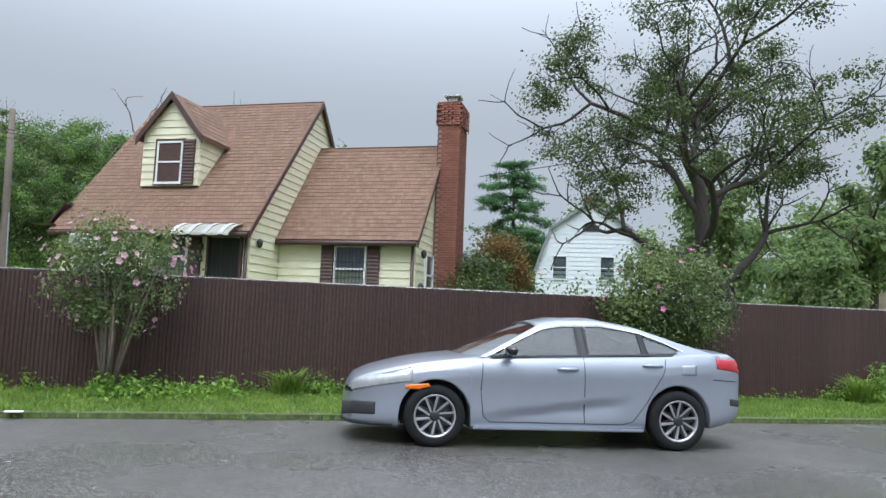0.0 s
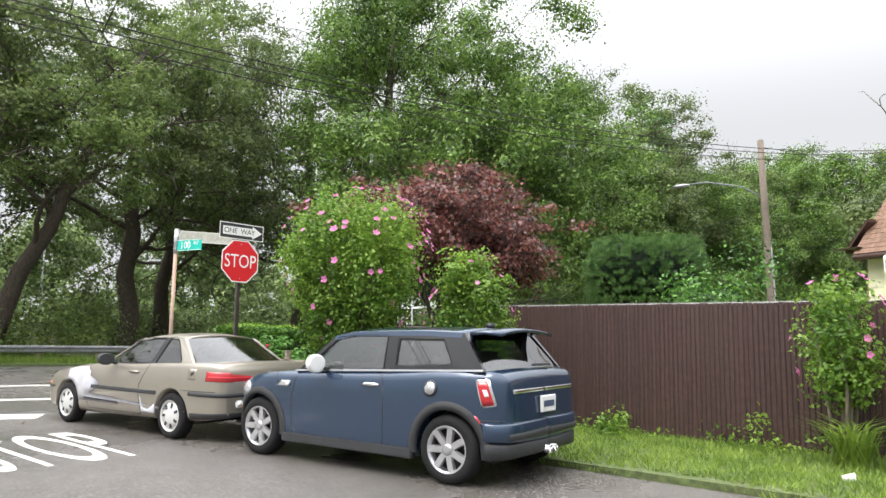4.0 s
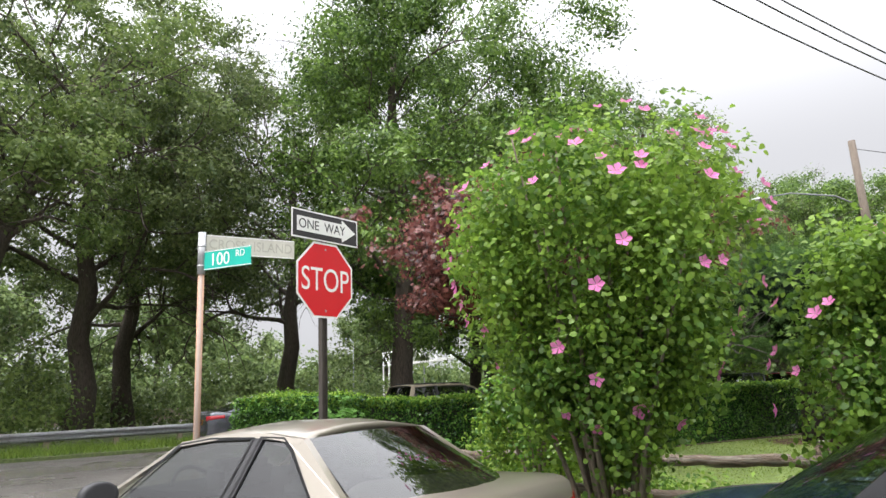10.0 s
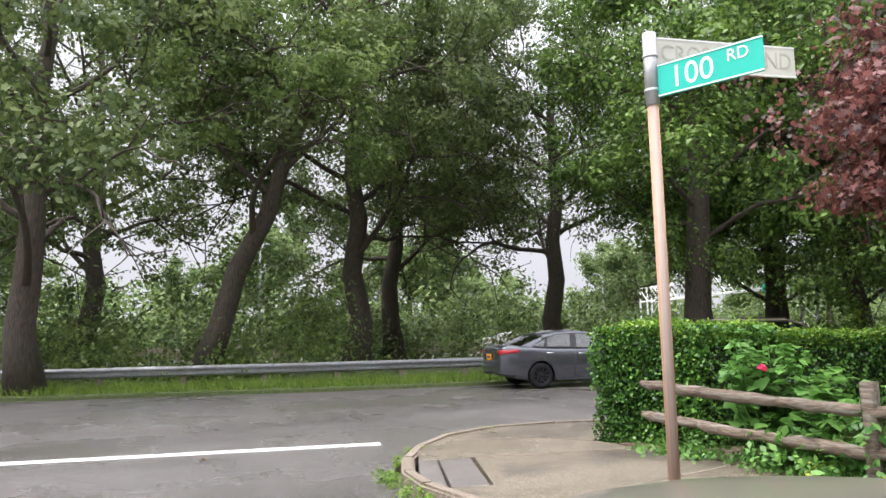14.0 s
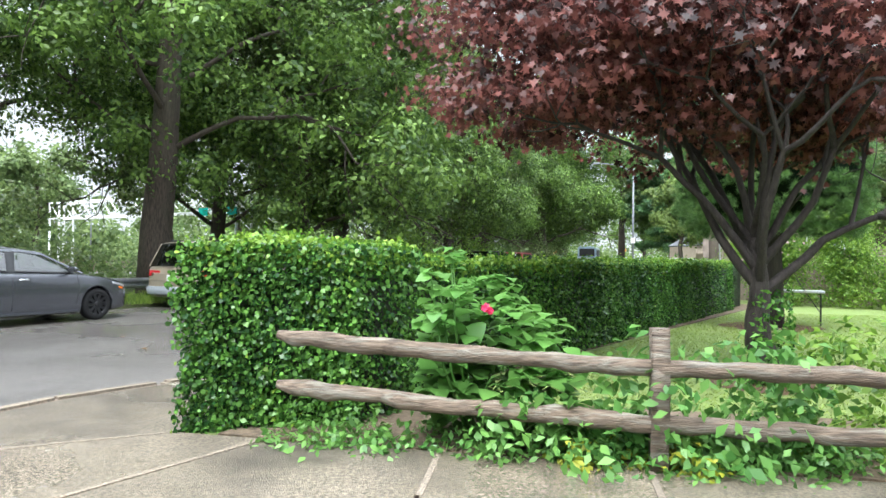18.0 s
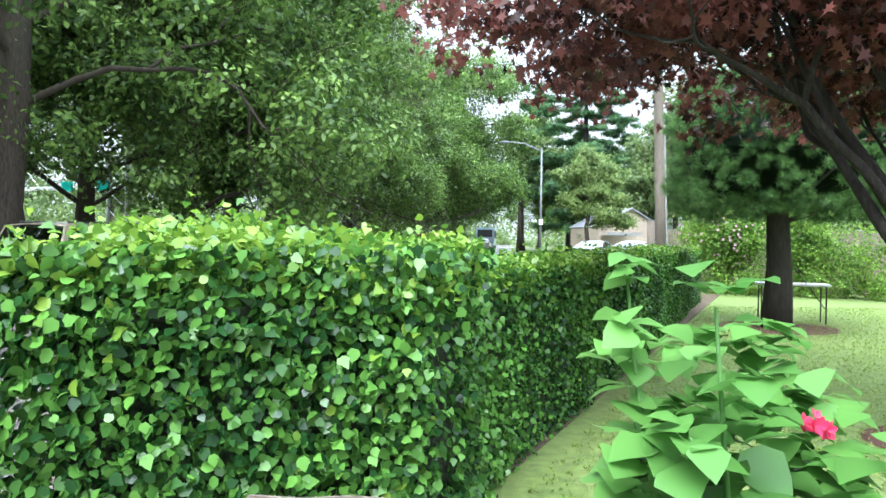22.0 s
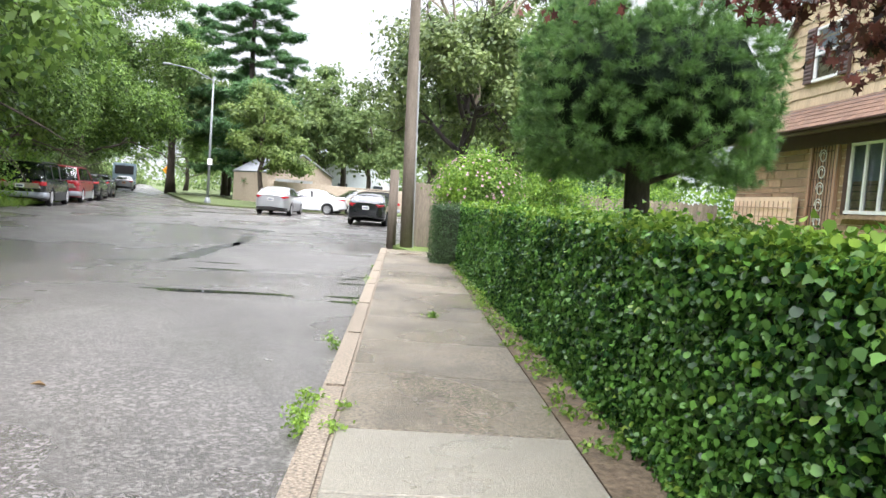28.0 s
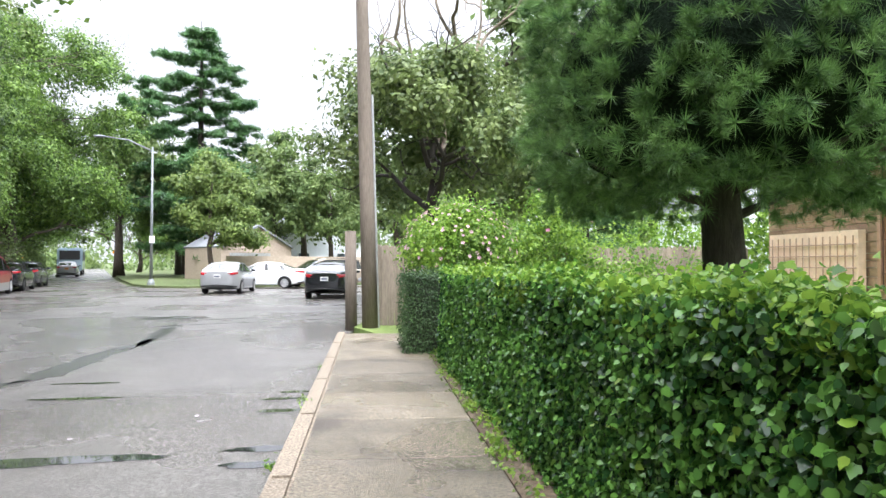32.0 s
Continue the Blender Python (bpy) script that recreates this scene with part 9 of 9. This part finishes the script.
parked("sedan", "white sedan on the distant parkway", dict(ALTIMA, paint=M_CARWHITE), -52, 40, 70)
parked("sedan", "dark sedan on the distant parkway", dict(ALTIMA, paint=M_CARBLACK), -50, 46.5, 248)


# ---- undergrowth, weeds, grass, litter ----
def leaf_stuff(name, label, category, pts, out, size, leaf, seed, **kw):
    rng = np.random.default_rng(seed)
    return tagged(part_mesh(name, leaves(name, pts, out, size, rng, **kw), leaf), label, category, "", "stuff")


rng9 = np.random.default_rng(90)


def brush(name, label, line, n, height, spread, per, size, leaf, seed, clump=0.6):
    """A ragged belt of bushes along a line."""
    rng = np.random.default_rng(seed)
    line = np.array(line, float)
    seg = rng.integers(0, len(line) - 1, n)
    f = rng.uniform(0, 1, (n, 1))
    c = line[seg] * (1 - f) + line[seg + 1] * f + rng.normal(0, spread, (n, 2))
    hh = height * rng.uniform(0.3, 1.0, n) * (0.65 + 0.5 * np.sin(c[:, 0] * 0.7 + c[:, 1] * 0.45))
    z = rng.uniform(0.05, 1, n) * np.maximum(hh, height * 0.25)
    pts, out = clump_points(np.column_stack([c, z]), clump * rng.uniform(0.7, 1.3, n), per, rng, 0.9)
    pts[:, 2] = np.abs(pts[:, 2])
    out[:, 2] += 0.5
    return leaf_stuff(name, label, "undergrowth", pts, out, size, leaf, seed + 1)


brush("underbrush", "tangle of bright weeds and saplings behind the guard rail", [(-46, -6), (-42, 4), (-38.5, 12), (-36, 18)], 190, 3.0, 1.0, 60, 0.2, L_OAKLIGHT, 91)
brush("underbrush", "young trees and brush behind the guard rail", [(-52, -8), (-47, 5), (-44, 16), (-47, 27), (-42, 40)], 520, 9.0, 1.8, 60, 0.26, L_OAK, 135, 0.9)
brush("underbrush", "green brush between the road and parkway", [(-48, 26), (-42, 40), (-35, 52), (-28, 66), (-24, 84), (-20, 110)], 420, 4.5, 1.5, 60, 0.26, L_FAR, 93, 0.8)
brush("underbrush", "leafy brush beside the far guard rail", [(-26.6, 33), (-24.5, 39), (-22.5, 46), (-20.8, 58)], 260, 5.0, 0.7, 70, 0.17, L_ROSE, 95)
brush("hedgerow", "bank of shrubs beyond the parkway", [(-95, -40), (-92, 10), (-82, 45), (-66, 80), (-48, 130)], 900, 7.5, 3.0, 45, 0.7, L_FAR, 97, 1.6)
brush("hedgerow", "dense far belt of woods", [(-130, -60), (-125, 20), (-105, 75), (-75, 125), (-40, 170), (-6, 190)], 1000, 12.0, 4.0, 42, 1.1, L_FAR, 99, 2.4)
brush("underbrush", "dense brush at the edge of the far road", [(-20.6, 57), (-18.9, 68), (-17.3, 82), (-15.8, 104)], 200, 4.2, 0.6, 70, 0.24, L_FAR, 127, 0.7)
brush("hedgerow", "belt of trees behind the houses", [(2, 180), (22, 110), (40, 90), (62, 70), (80, 40), (90, 0)], 700, 14.0, 5.0, 42, 0.8, L_FAR, 101, 2.4)
brush("hedgerow", "garden shrubs behind the white house", [(8, 30), (12, 33), (17, 36), (24, 35), (32, 30)], 260, 3.6, 1.2, 60, 0.2, L_OAK, 103, 0.7)
brush("rust_shrub", "rust-tinged shrubs behind the chimney", [(9.5, 33), (12.5, 35)], 60, 4.4, 0.6, 70, 0.2, L_DEAD, 105, 0.7)
brush("garden_shrub", "light green garden shrubs by the board fence", [(-10.2, 30.6), (-8.2, 29.9), (-6.6, 29.3), (-5.2, 28.6)], 190, 2.9, 0.4, 90, 0.09, L_ROSE, 107, 0.32)
brush("golden_shrub", "golden-leaved shrub behind the brown fence", [(-4.9, 15.2), (-3.4, 15.4)], 60, 3.6, 0.35, 120, 0.09, L_YELLOWGREEN, 109, 0.3)
brush("garden_shrub", "clipped garden shrubs behind the brown fence", [(-10.2, 14.4), (-7.4, 14.6), (-5.6, 15.0)], 150, 2.75, 0.3, 110, 0.07, L_HEDGE, 111, 0.3)
brush("wing_shrub", "small flowering shrubs under the wing window", [(0.8, 17.6), (2.6, 16.8)], 34, 2.4, 0.25, 90, 0.08, L_ROSE, 113, 0.26)
brush("fence_weeds", "weeds along the foot of the brown fence", [(-9.8, 12.5), (-2, 12.55), (6, 12.55), (14, 12.55)], 130, 0.4, 0.12, 36, 0.07, L_ROSE, 115, 0.16)
brush("verge_bush", "low leafy weeds round the flowering shrub", [(-2.7, 11.6), (-1.9, 11.7), (-1.1, 12.2)], 60, 0.62, 0.22, 60, 0.08, L_ROSE, 117, 0.2)
brush("bed_ivy", "low ivy and seedlings under the rail fence", [(-18.6, 13.2), (-16.8, 13.15), (-15.2, 13.1), (-12.8, 13.1)], 210, 0.34, 0.14, 46, 0.065, L_BIGLEAF, 119, 0.16)
brush("bed_leaves", "broad bright leaves climbing round the fence post", [(-16.9, 13.3), (-16.2, 13.15), (-15.6, 13.1), (-14.9, 13.2)], 70, 0.85, 0.14, 34, 0.1, L_BIGLEAF, 125, 0.2)
brush("bed_shrub", "mixed leafy plants behind the rail fence", [(-14.6, 13.6), (-13.4, 13.5), (-12.2, 13.5), (-11.2, 13.6)], 90, 1.3, 0.25, 80, 0.08, L_ROSE, 121, 0.26)
brush("bed_yellow", "yellow-green leaves at the foot of the post", [(-16.5, 13.05), (-15.6, 13.05)], 22, 0.3, 0.1, 50, 0.07, L_YELLOWGREEN, 123, 0.14)

brush("fence_clump", "clump of leafy weeds against the brown fence", [(0.0, 12.4), (0.5, 12.4)], 26, 0.7, 0.1, 50, 0.08, L_ROSE, 129, 0.17)
brush("fence_clump", "tall weeds at the foot of the brown fence", [(10.0, 12.4), (11.2, 12.4)], 40, 0.9, 0.12, 50, 0.08, L_ROSE, 131, 0.17)
brush("fence_clump", "small leafy weed at the foot of the fence", [(-8.1, 12.4), (-7.8, 12.4)], 18, 0.5, 0.06, 40, 0.07, L_ROSE, 133, 0.14)
brush("garden_shrub", "tall garden shrubs beyond the board fence", [(-8.5, 35.5), (-4.5, 33.5), (0.5, 31.5), (4, 31)], 150, 4.5, 0.6, 90, 0.16, L_ROSE, 137, 0.5)
# big-leaved hydrangea with a crimson flower behind the rails
hyd = thing("hydrangea", "big-leaved green hydrangea with one crimson flower", "shrub", pose(-17.02, 13.55, 0.12))
nr = np.random.default_rng(130)
cen = np.stack([np.clip(nr.normal(0.06, 0.36, 96), -0.33, 0.9), nr.normal(0, 0.2, 96), np.zeros(96)], 1)
cen[:, 2] = 0.15 + nr.uniform(0, 1, 96) * np.maximum(0.3, 1.08 - 0.95 * np.abs(cen[:, 0]))
cen[:10, 0], cen[:10, 2] = nr.normal(-0.22, 0.08, 10), np.linspace(0.6, 1.32, 10)
for k in range(16):
    part("stem", tube(bmesh.new(), [(cen[k, 0] * 0.3, cen[k, 1] * 0.3, 0), (cen[k, 0] * 0.8, cen[k, 1], cen[k, 2] * 0.6), tuple(cen[k])], [0.012, 0.009, 0.005], 5), L_BIGLEAF, hyd, smooth=True)
for c in cen:
    k = int(nr.integers(7, 10))
    a = np.linspace(0, 2 * np.pi, k, endpoint=False) + nr.uniform(0, 6)
    big = np.where(c[2] > 0.9, 0.105, 0.145) * nr.uniform(0.8, 1.15, k)
    for i in range(k):
        way = np.array([np.cos(a[i]), np.sin(a[i]), nr.uniform(-0.35, 0.35)])
        sd = np.array([-np.sin(a[i]), np.cos(a[i]), 0])
        up = np.array([0, 0, 1.0])
        lay = ((0.0, 0.0, 0), (0.18, 0.22, 0.1), (0.5, 0.34, 0.14), (0.8, 0.2, 0.04), (1.05, 0.0, -0.14), (0.8, -0.2, 0.04), (0.5, -0.34, 0.14), (0.18, -0.22, 0.1))
        c2, way = c + nr.normal(0, 0.035, 3), way + np.array([0, 0, nr.uniform(-0.35, 0.1)])
        sd = sd + up * nr.normal(0, 0.22)
        v = [c2 + big[i] * 0.95 * (way * (0.2 + f) + sd * g_ * 1.6 + up * h_) for f, g_, h_ in lay]
        part_mesh("leaf", quads_mesh("leaf", v, 8), L_BIGLEAF, hyd)
ME_RED = flower_mesh(0.055)
ME_RED.materials.append(M_REDPETAL)
for k in range(9):
    f = part_mesh("flower", ME_RED, None, hyd, "crimson flower head")
    f.matrix_local = Matrix.Translation((0.04 + nr.normal(0, 0.02), -0.36 + nr.normal(0, 0.015), 0.93 + nr.normal(0, 0.02))) @ Euler((nr.uniform(0.6, 1.8), nr.uniform(-0.5, 0.5), nr.uniform(0, 3))).to_matrix().to_4x4() @ Matrix.Scale(0.5, 4)
# lilac-like blossom bush by the back fence
flowering_shrub("rounded crape myrtle topped with pale pink blossom", pose(-10.1, 31.0, 0.1), 2.5, 1.15, 0.9, 0.6, 140, 110, 150, 240, stems=6, fsize=1.2, petal=ME_BLOSSOM)
flowering_shrub("tall light shrub with a few orange-red flowers", pose(-8.2, 30.4, 0.1), 3.0, 0.8, 0.6, 0.5, 141, 60, 120, 8, stems=6)

# grass: verge, lawn, kerb weeds
vp = scatter([(16, 9.98), (16, 12.7), (-10.2, 12.75), (-12.3, 12.8), (-12.3, 10.16), (-4, 10.12)], 1100, rng9)
vp = vp[(vp[:, 1] > 10.3) | (rng9.uniform(0, 1, len(vp)) < 0.25 + 0.5 * np.sin(vp[:, 0] * 2.3) * np.sin(vp[:, 0] * 0.7))]
tagged(part_mesh("verge_grass", blades("verge_grass", np.column_stack([vp, np.where(vp[:, 1] > 10.2, 0.07, 0.02)]), 0.075, rng9, 0.007, 0.6), L_GRASS), "short bright grass on the verge", "grass", "", "stuff")
lp = scatter([(-12.6, 13.5), (-18.0, 14.2), (-12.0, 27.0), (-7, 27), (-6.5, 20), (-8, 13.5)], 420, rng9)
tagged(part_mesh("lawn_grass", blades("lawn_grass", np.column_stack([lp, np.full(len(lp), 0.1)]), 0.028, rng9, 0.008, 0.9), L_LAWN), "thin dry lawn grass", "grass", "", "stuff")
fp = []
for (x0, y0), (x1, y1) in zip(GR[1:], GR[2:]):
    k = int(math.hypot(x1 - x0, y1 - y0) * 420)
    t_ = rng9.uniform(0, 1, (k, 1))
    q = np.array([[x0, y0]]) * (1 - t_) + np.array([[x1, y1]]) * t_
    q[:, 0] += rng9.uniform(-0.8, 1.7, k)
    fp.append(q)
fp = np.concatenate(fp)
tagged(part_mesh("far_verge_grass", blades("far_verge_grass", np.column_stack([fp, np.full(len(fp), 0.09)]), 0.26, rng9, 0.014, 0.45), L_GRASS), "long grass under the guard rail", "grass", "", "stuff")
brush("rail_weeds", "weeds along the guard rail", GR[1:7], 240, 0.55, 0.35, 30, 0.08, L_ROSE, 151, 0.25)
kerb_c, strip_c = [], []
for s_, w_ in ((4.55, 1.0), (4.85, 0.8), (5.1, 0.5), (0.4, 0.4), (6.9, 0.3), (9.5, 0.25), (11.5, 0.2), (14.2, 0.2)):
    for k in range(int(11 * w_)):
        x, y = along(s_ + rng9.normal(0, 0.08 * (0.5 + w_)), 0.0 + rng9.choice([-0.05, 0.2]) + rng9.normal(0, 0.04))
        kerb_c.append((x, y, rng9.uniform(0.04, 0.14)))
for x, y in ((-20.95, 12.2), (-20.4, 11.3), (-19.9, 10.8), (-19.3, 10.3), (-19.0, 10.15), (-18.6, 10.05), (-18.2, 10.02), (-21.15, 13.0), (-20.9, 14.2)):
    for k in range(5):
        kerb_c.append((x + rng9.normal(0, 0.09), y + rng9.normal(0, 0.06), rng9.uniform(0.02, 0.1)))
pts, out = clump_points(kerb_c, np.full(len(kerb_c), 0.055), 34, rng9, 0.8)
pts[:, 2] = np.abs(pts[:, 2])
leaf_stuff("kerb_weeds", "green weeds sprouting along the kerb", "weeds", pts, out + [0, 0, 0.6], 0.035, L_ROSE, 152)
for k in range(230):
    x, y = along(rng9.uniform(0.0, 16.5), rng9.uniform(1.5, 1.85))
    strip_c.append((x, y, rng9.uniform(0.12, 0.18)))
pts, out = clump_points(strip_c, np.full(len(strip_c), 0.07), 16, rng9, 0.5)
leaf_stuff("strip_weeds", "small weeds along the soil strip", "weeds", pts, out + [0, 0, 0.8], 0.045, L_ROSE, 153)
x, y = along(8.25, 0.85)
pts, out = clump_points([(x, y, 0.15), (x + 0.05, y, 0.16)], [0.06, 0.05], 26, rng9, 0.5)
leaf_stuff("joint_weed", "weed growing from a pavement joint", "weeds", pts, out + [0, 0, 0.6], 0.045, L_ROSE, 154)
# ivy on the maple trunk
a = rng9.uniform(0, 2 * np.pi, 900)
z = rng9.uniform(0.0, 1.0, 900) ** 1.3
r = 0.2 - 0.05 * z + rng9.uniform(0, 0.05, 900)
pts = np.stack([-14.25 + r * np.cos(a), 16.35 + r * np.sin(a), 0.1 + z], 1)
leaf_stuff("trunk_ivy", "ivy wrapped round the foot of the maple", "ivy", pts, np.stack([np.cos(a), np.sin(a), 0 * a], 1), 0.065, L_HEDGE, 155)
pool("mulch_ring", -12.31, 23.2, 0.95, 0.95, 0, M_MULCH, "ring of reddish mulch under the pine", 5.1, 0.106, 0.1, "mulch")
pool("mulch_ring", -14.25, 16.35, 0.6, 0.6, 0, M_MULCH, "ring of reddish mulch under the maple", 6.1, 0.106, 0.1, "mulch")
# clipped bush and wire fence by the corner of the house
clip = thing("clipped_bush", "dark green bush clipped to a rounded dome on a short stem", "shrub", pose(-9.25, 20.45, 0.1))
part("stem", tube(bmesh.new(), [(0, 0, 0), (0.03, 0, 0.6), (0, 0.02, 1.4)], [0.06, 0.05, 0.03], 8), M_BARK_DARK, clip, smooth=True)
for k in range(6):
    part("limb", rod((0, 0, 0.7), (0.4 * math.cos(k * 1.05), 0.4 * math.sin(k * 1.05), 1.25), 0.02, 6, 0.01), M_BARK_DARK, clip, smooth=True)
d = unit(rng9.normal(0, 1, (5200, 3)))
d[:, 2] = np.where(d[:, 2] < -0.3, d[:, 2] * 0.6, d[:, 2])
rad = np.array([0.72, 0.72, 0.68]) * (1 + 0.05 * np.sin(7 * d[:, :1] + 5 * d[:, 1:2])) * rng9.uniform(0.86, 1.02, (5200, 1))
part_mesh("foliage", leaves("foliage", d * rad + [0, 0, 1.75], d, 0.07, rng9, 0.55, 0.25, 0.6), L_BOX, clip)
# dark ball in place of the shade inside the dome
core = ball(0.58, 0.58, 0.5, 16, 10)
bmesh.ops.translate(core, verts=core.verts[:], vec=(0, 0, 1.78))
part("core", core, M_HEDGESHADE, clip)
wire_fence = thing("wire_fence", "low wire fence with grey slats beside the house", "fence")
wa, wb = Vector((-7.7, 21.5, 0.1)), Vector((-8.9, 19.3, 0.1))
for k in range(4):
    q = wa.lerp(wb, k / 3)
    part("post", rod(q, q + Vector((0, 0, 1.4)), 0.028, 8), M_STEEL, wire_fence)
part("top_rail", rod(wa + Vector((0, 0, 1.36)), wb + Vector((0, 0, 1.36)), 0.02, 8), M_STEEL, wire_fence)
for k in range(22):
    q = wa.lerp(wb, (k + 0.5) / 22)
    dd = (wb - wa).normalized() * 0.032
    part("slat", slab([q - dd, q + dd, q + dd + Vector((0, 0, 1.32)), q - dd + Vector((0, 0, 1.32))], (0.006, -0.003, 0)), M_BOARDWOOD, wire_fence)
# folding table on the lawn
table = thing("folding_table", "small white folding table on the lawn", "table", pose(-11.62, 24.1, 0.1, 0, 0, -18))
part("tabletop", bevelled_box(-0.6, 0.6, -0.3, 0.3, 0.66, 0.7, 0.015), M_WHITE, table)
for x in (-0.52, 0.52):
    for y in (-0.24, 0.24):
        part("leg", rod((x, y, 0), (x, y, 0.66), 0.014, 6), M_SIGNBLACK, table)
    part("brace", rod((x, -0.24, 0.25), (x * 0.1, 0, 0.96), 0.01, 5), M_SIGNBLACK, table)
# litter
ME_DRY = leaves("dry_leaf", np.zeros((1, 3)), np.array([[0, 0, 1.0]]), 0.09, np.random.default_rng(1), 0.6, 0.5, 0.1)
ME_DRY.materials.append(L_DEAD)
for n, (x, y) in enumerate(((-20.9, 18.6), (-22.4, 17.9), (-23.6, 19.2), (-20.1, 16.9), (-17.9, 14.6), (-24.6, 23.0), (-19.7, 20.9), (-5.4, 7.2), (-14.8, 7.4), (-21.8, 9.2))):
    o = new("fallen_leaf", ME_DRY)
    o.matrix_world = pose(x, y, 0.012, 12, 8, n * 67)
    tagged(o, "dry brown leaf lying on the wet road", "leaf", "fallen leaves")
cup = thing("litter", "crushed white paper cup on the verge", "litter", pose(-4.9, 11.1, 0.1, 0, 80, 20))
part("cup", lathe([(0.03, 0), (0.045, 0.11), (0.042, 0.11), (0.028, 0.006)], 14), M_SIGNWHITE, cup)
wrap = thing("litter", "pale flattened wrapper at the road edge", "litter", pose(-3.3, 10.15, 0.075, 0, 0, 8))
part("wrapper", bevelled_box(-0.1, 0.1, -0.04, 0.04, 0, 0.016, 0.006), M_SIGNWHITE, wrap)
# tall grass clumps on the verge
for n, (x, y, s_) in enumerate(((-4.95, 12.0, 1.0), (-0.2, 12.2, 0.8), (10.2, 12.2, 1.0), (-14.9, 13.35, 0.6))):
    k = 130
    a, l_ = rng9.uniform(0, 2 * np.pi, k), rng9.uniform(0.3, 0.75, k) * s_
    base = np.stack([x + rng9.normal(0, 0.1, k), y + rng9.normal(0, 0.06, k), np.full(k, 0.07)], 1)
    d = np.stack([np.cos(a) * 0.55, np.sin(a) * 0.4, np.ones(k)], 1)
    mid, tip = base + d * (l_ * 0.6)[:, None], base + d * l_[:, None] * [1.7, 1.7, 0.75]
    sd = np.stack([-np.sin(a), np.cos(a), 0 * a], 1) * 0.012
    tagged(part_mesh("grass_clump", quads_mesh("grass_clump", np.stack([base - sd, base + sd, mid + sd, mid - sd, mid - sd, mid + sd, tip + sd * 0.1, tip - sd * 0.1], 1)), L_GRASS), "arching clump of long grass by the fence", "grass", "", "stuff")
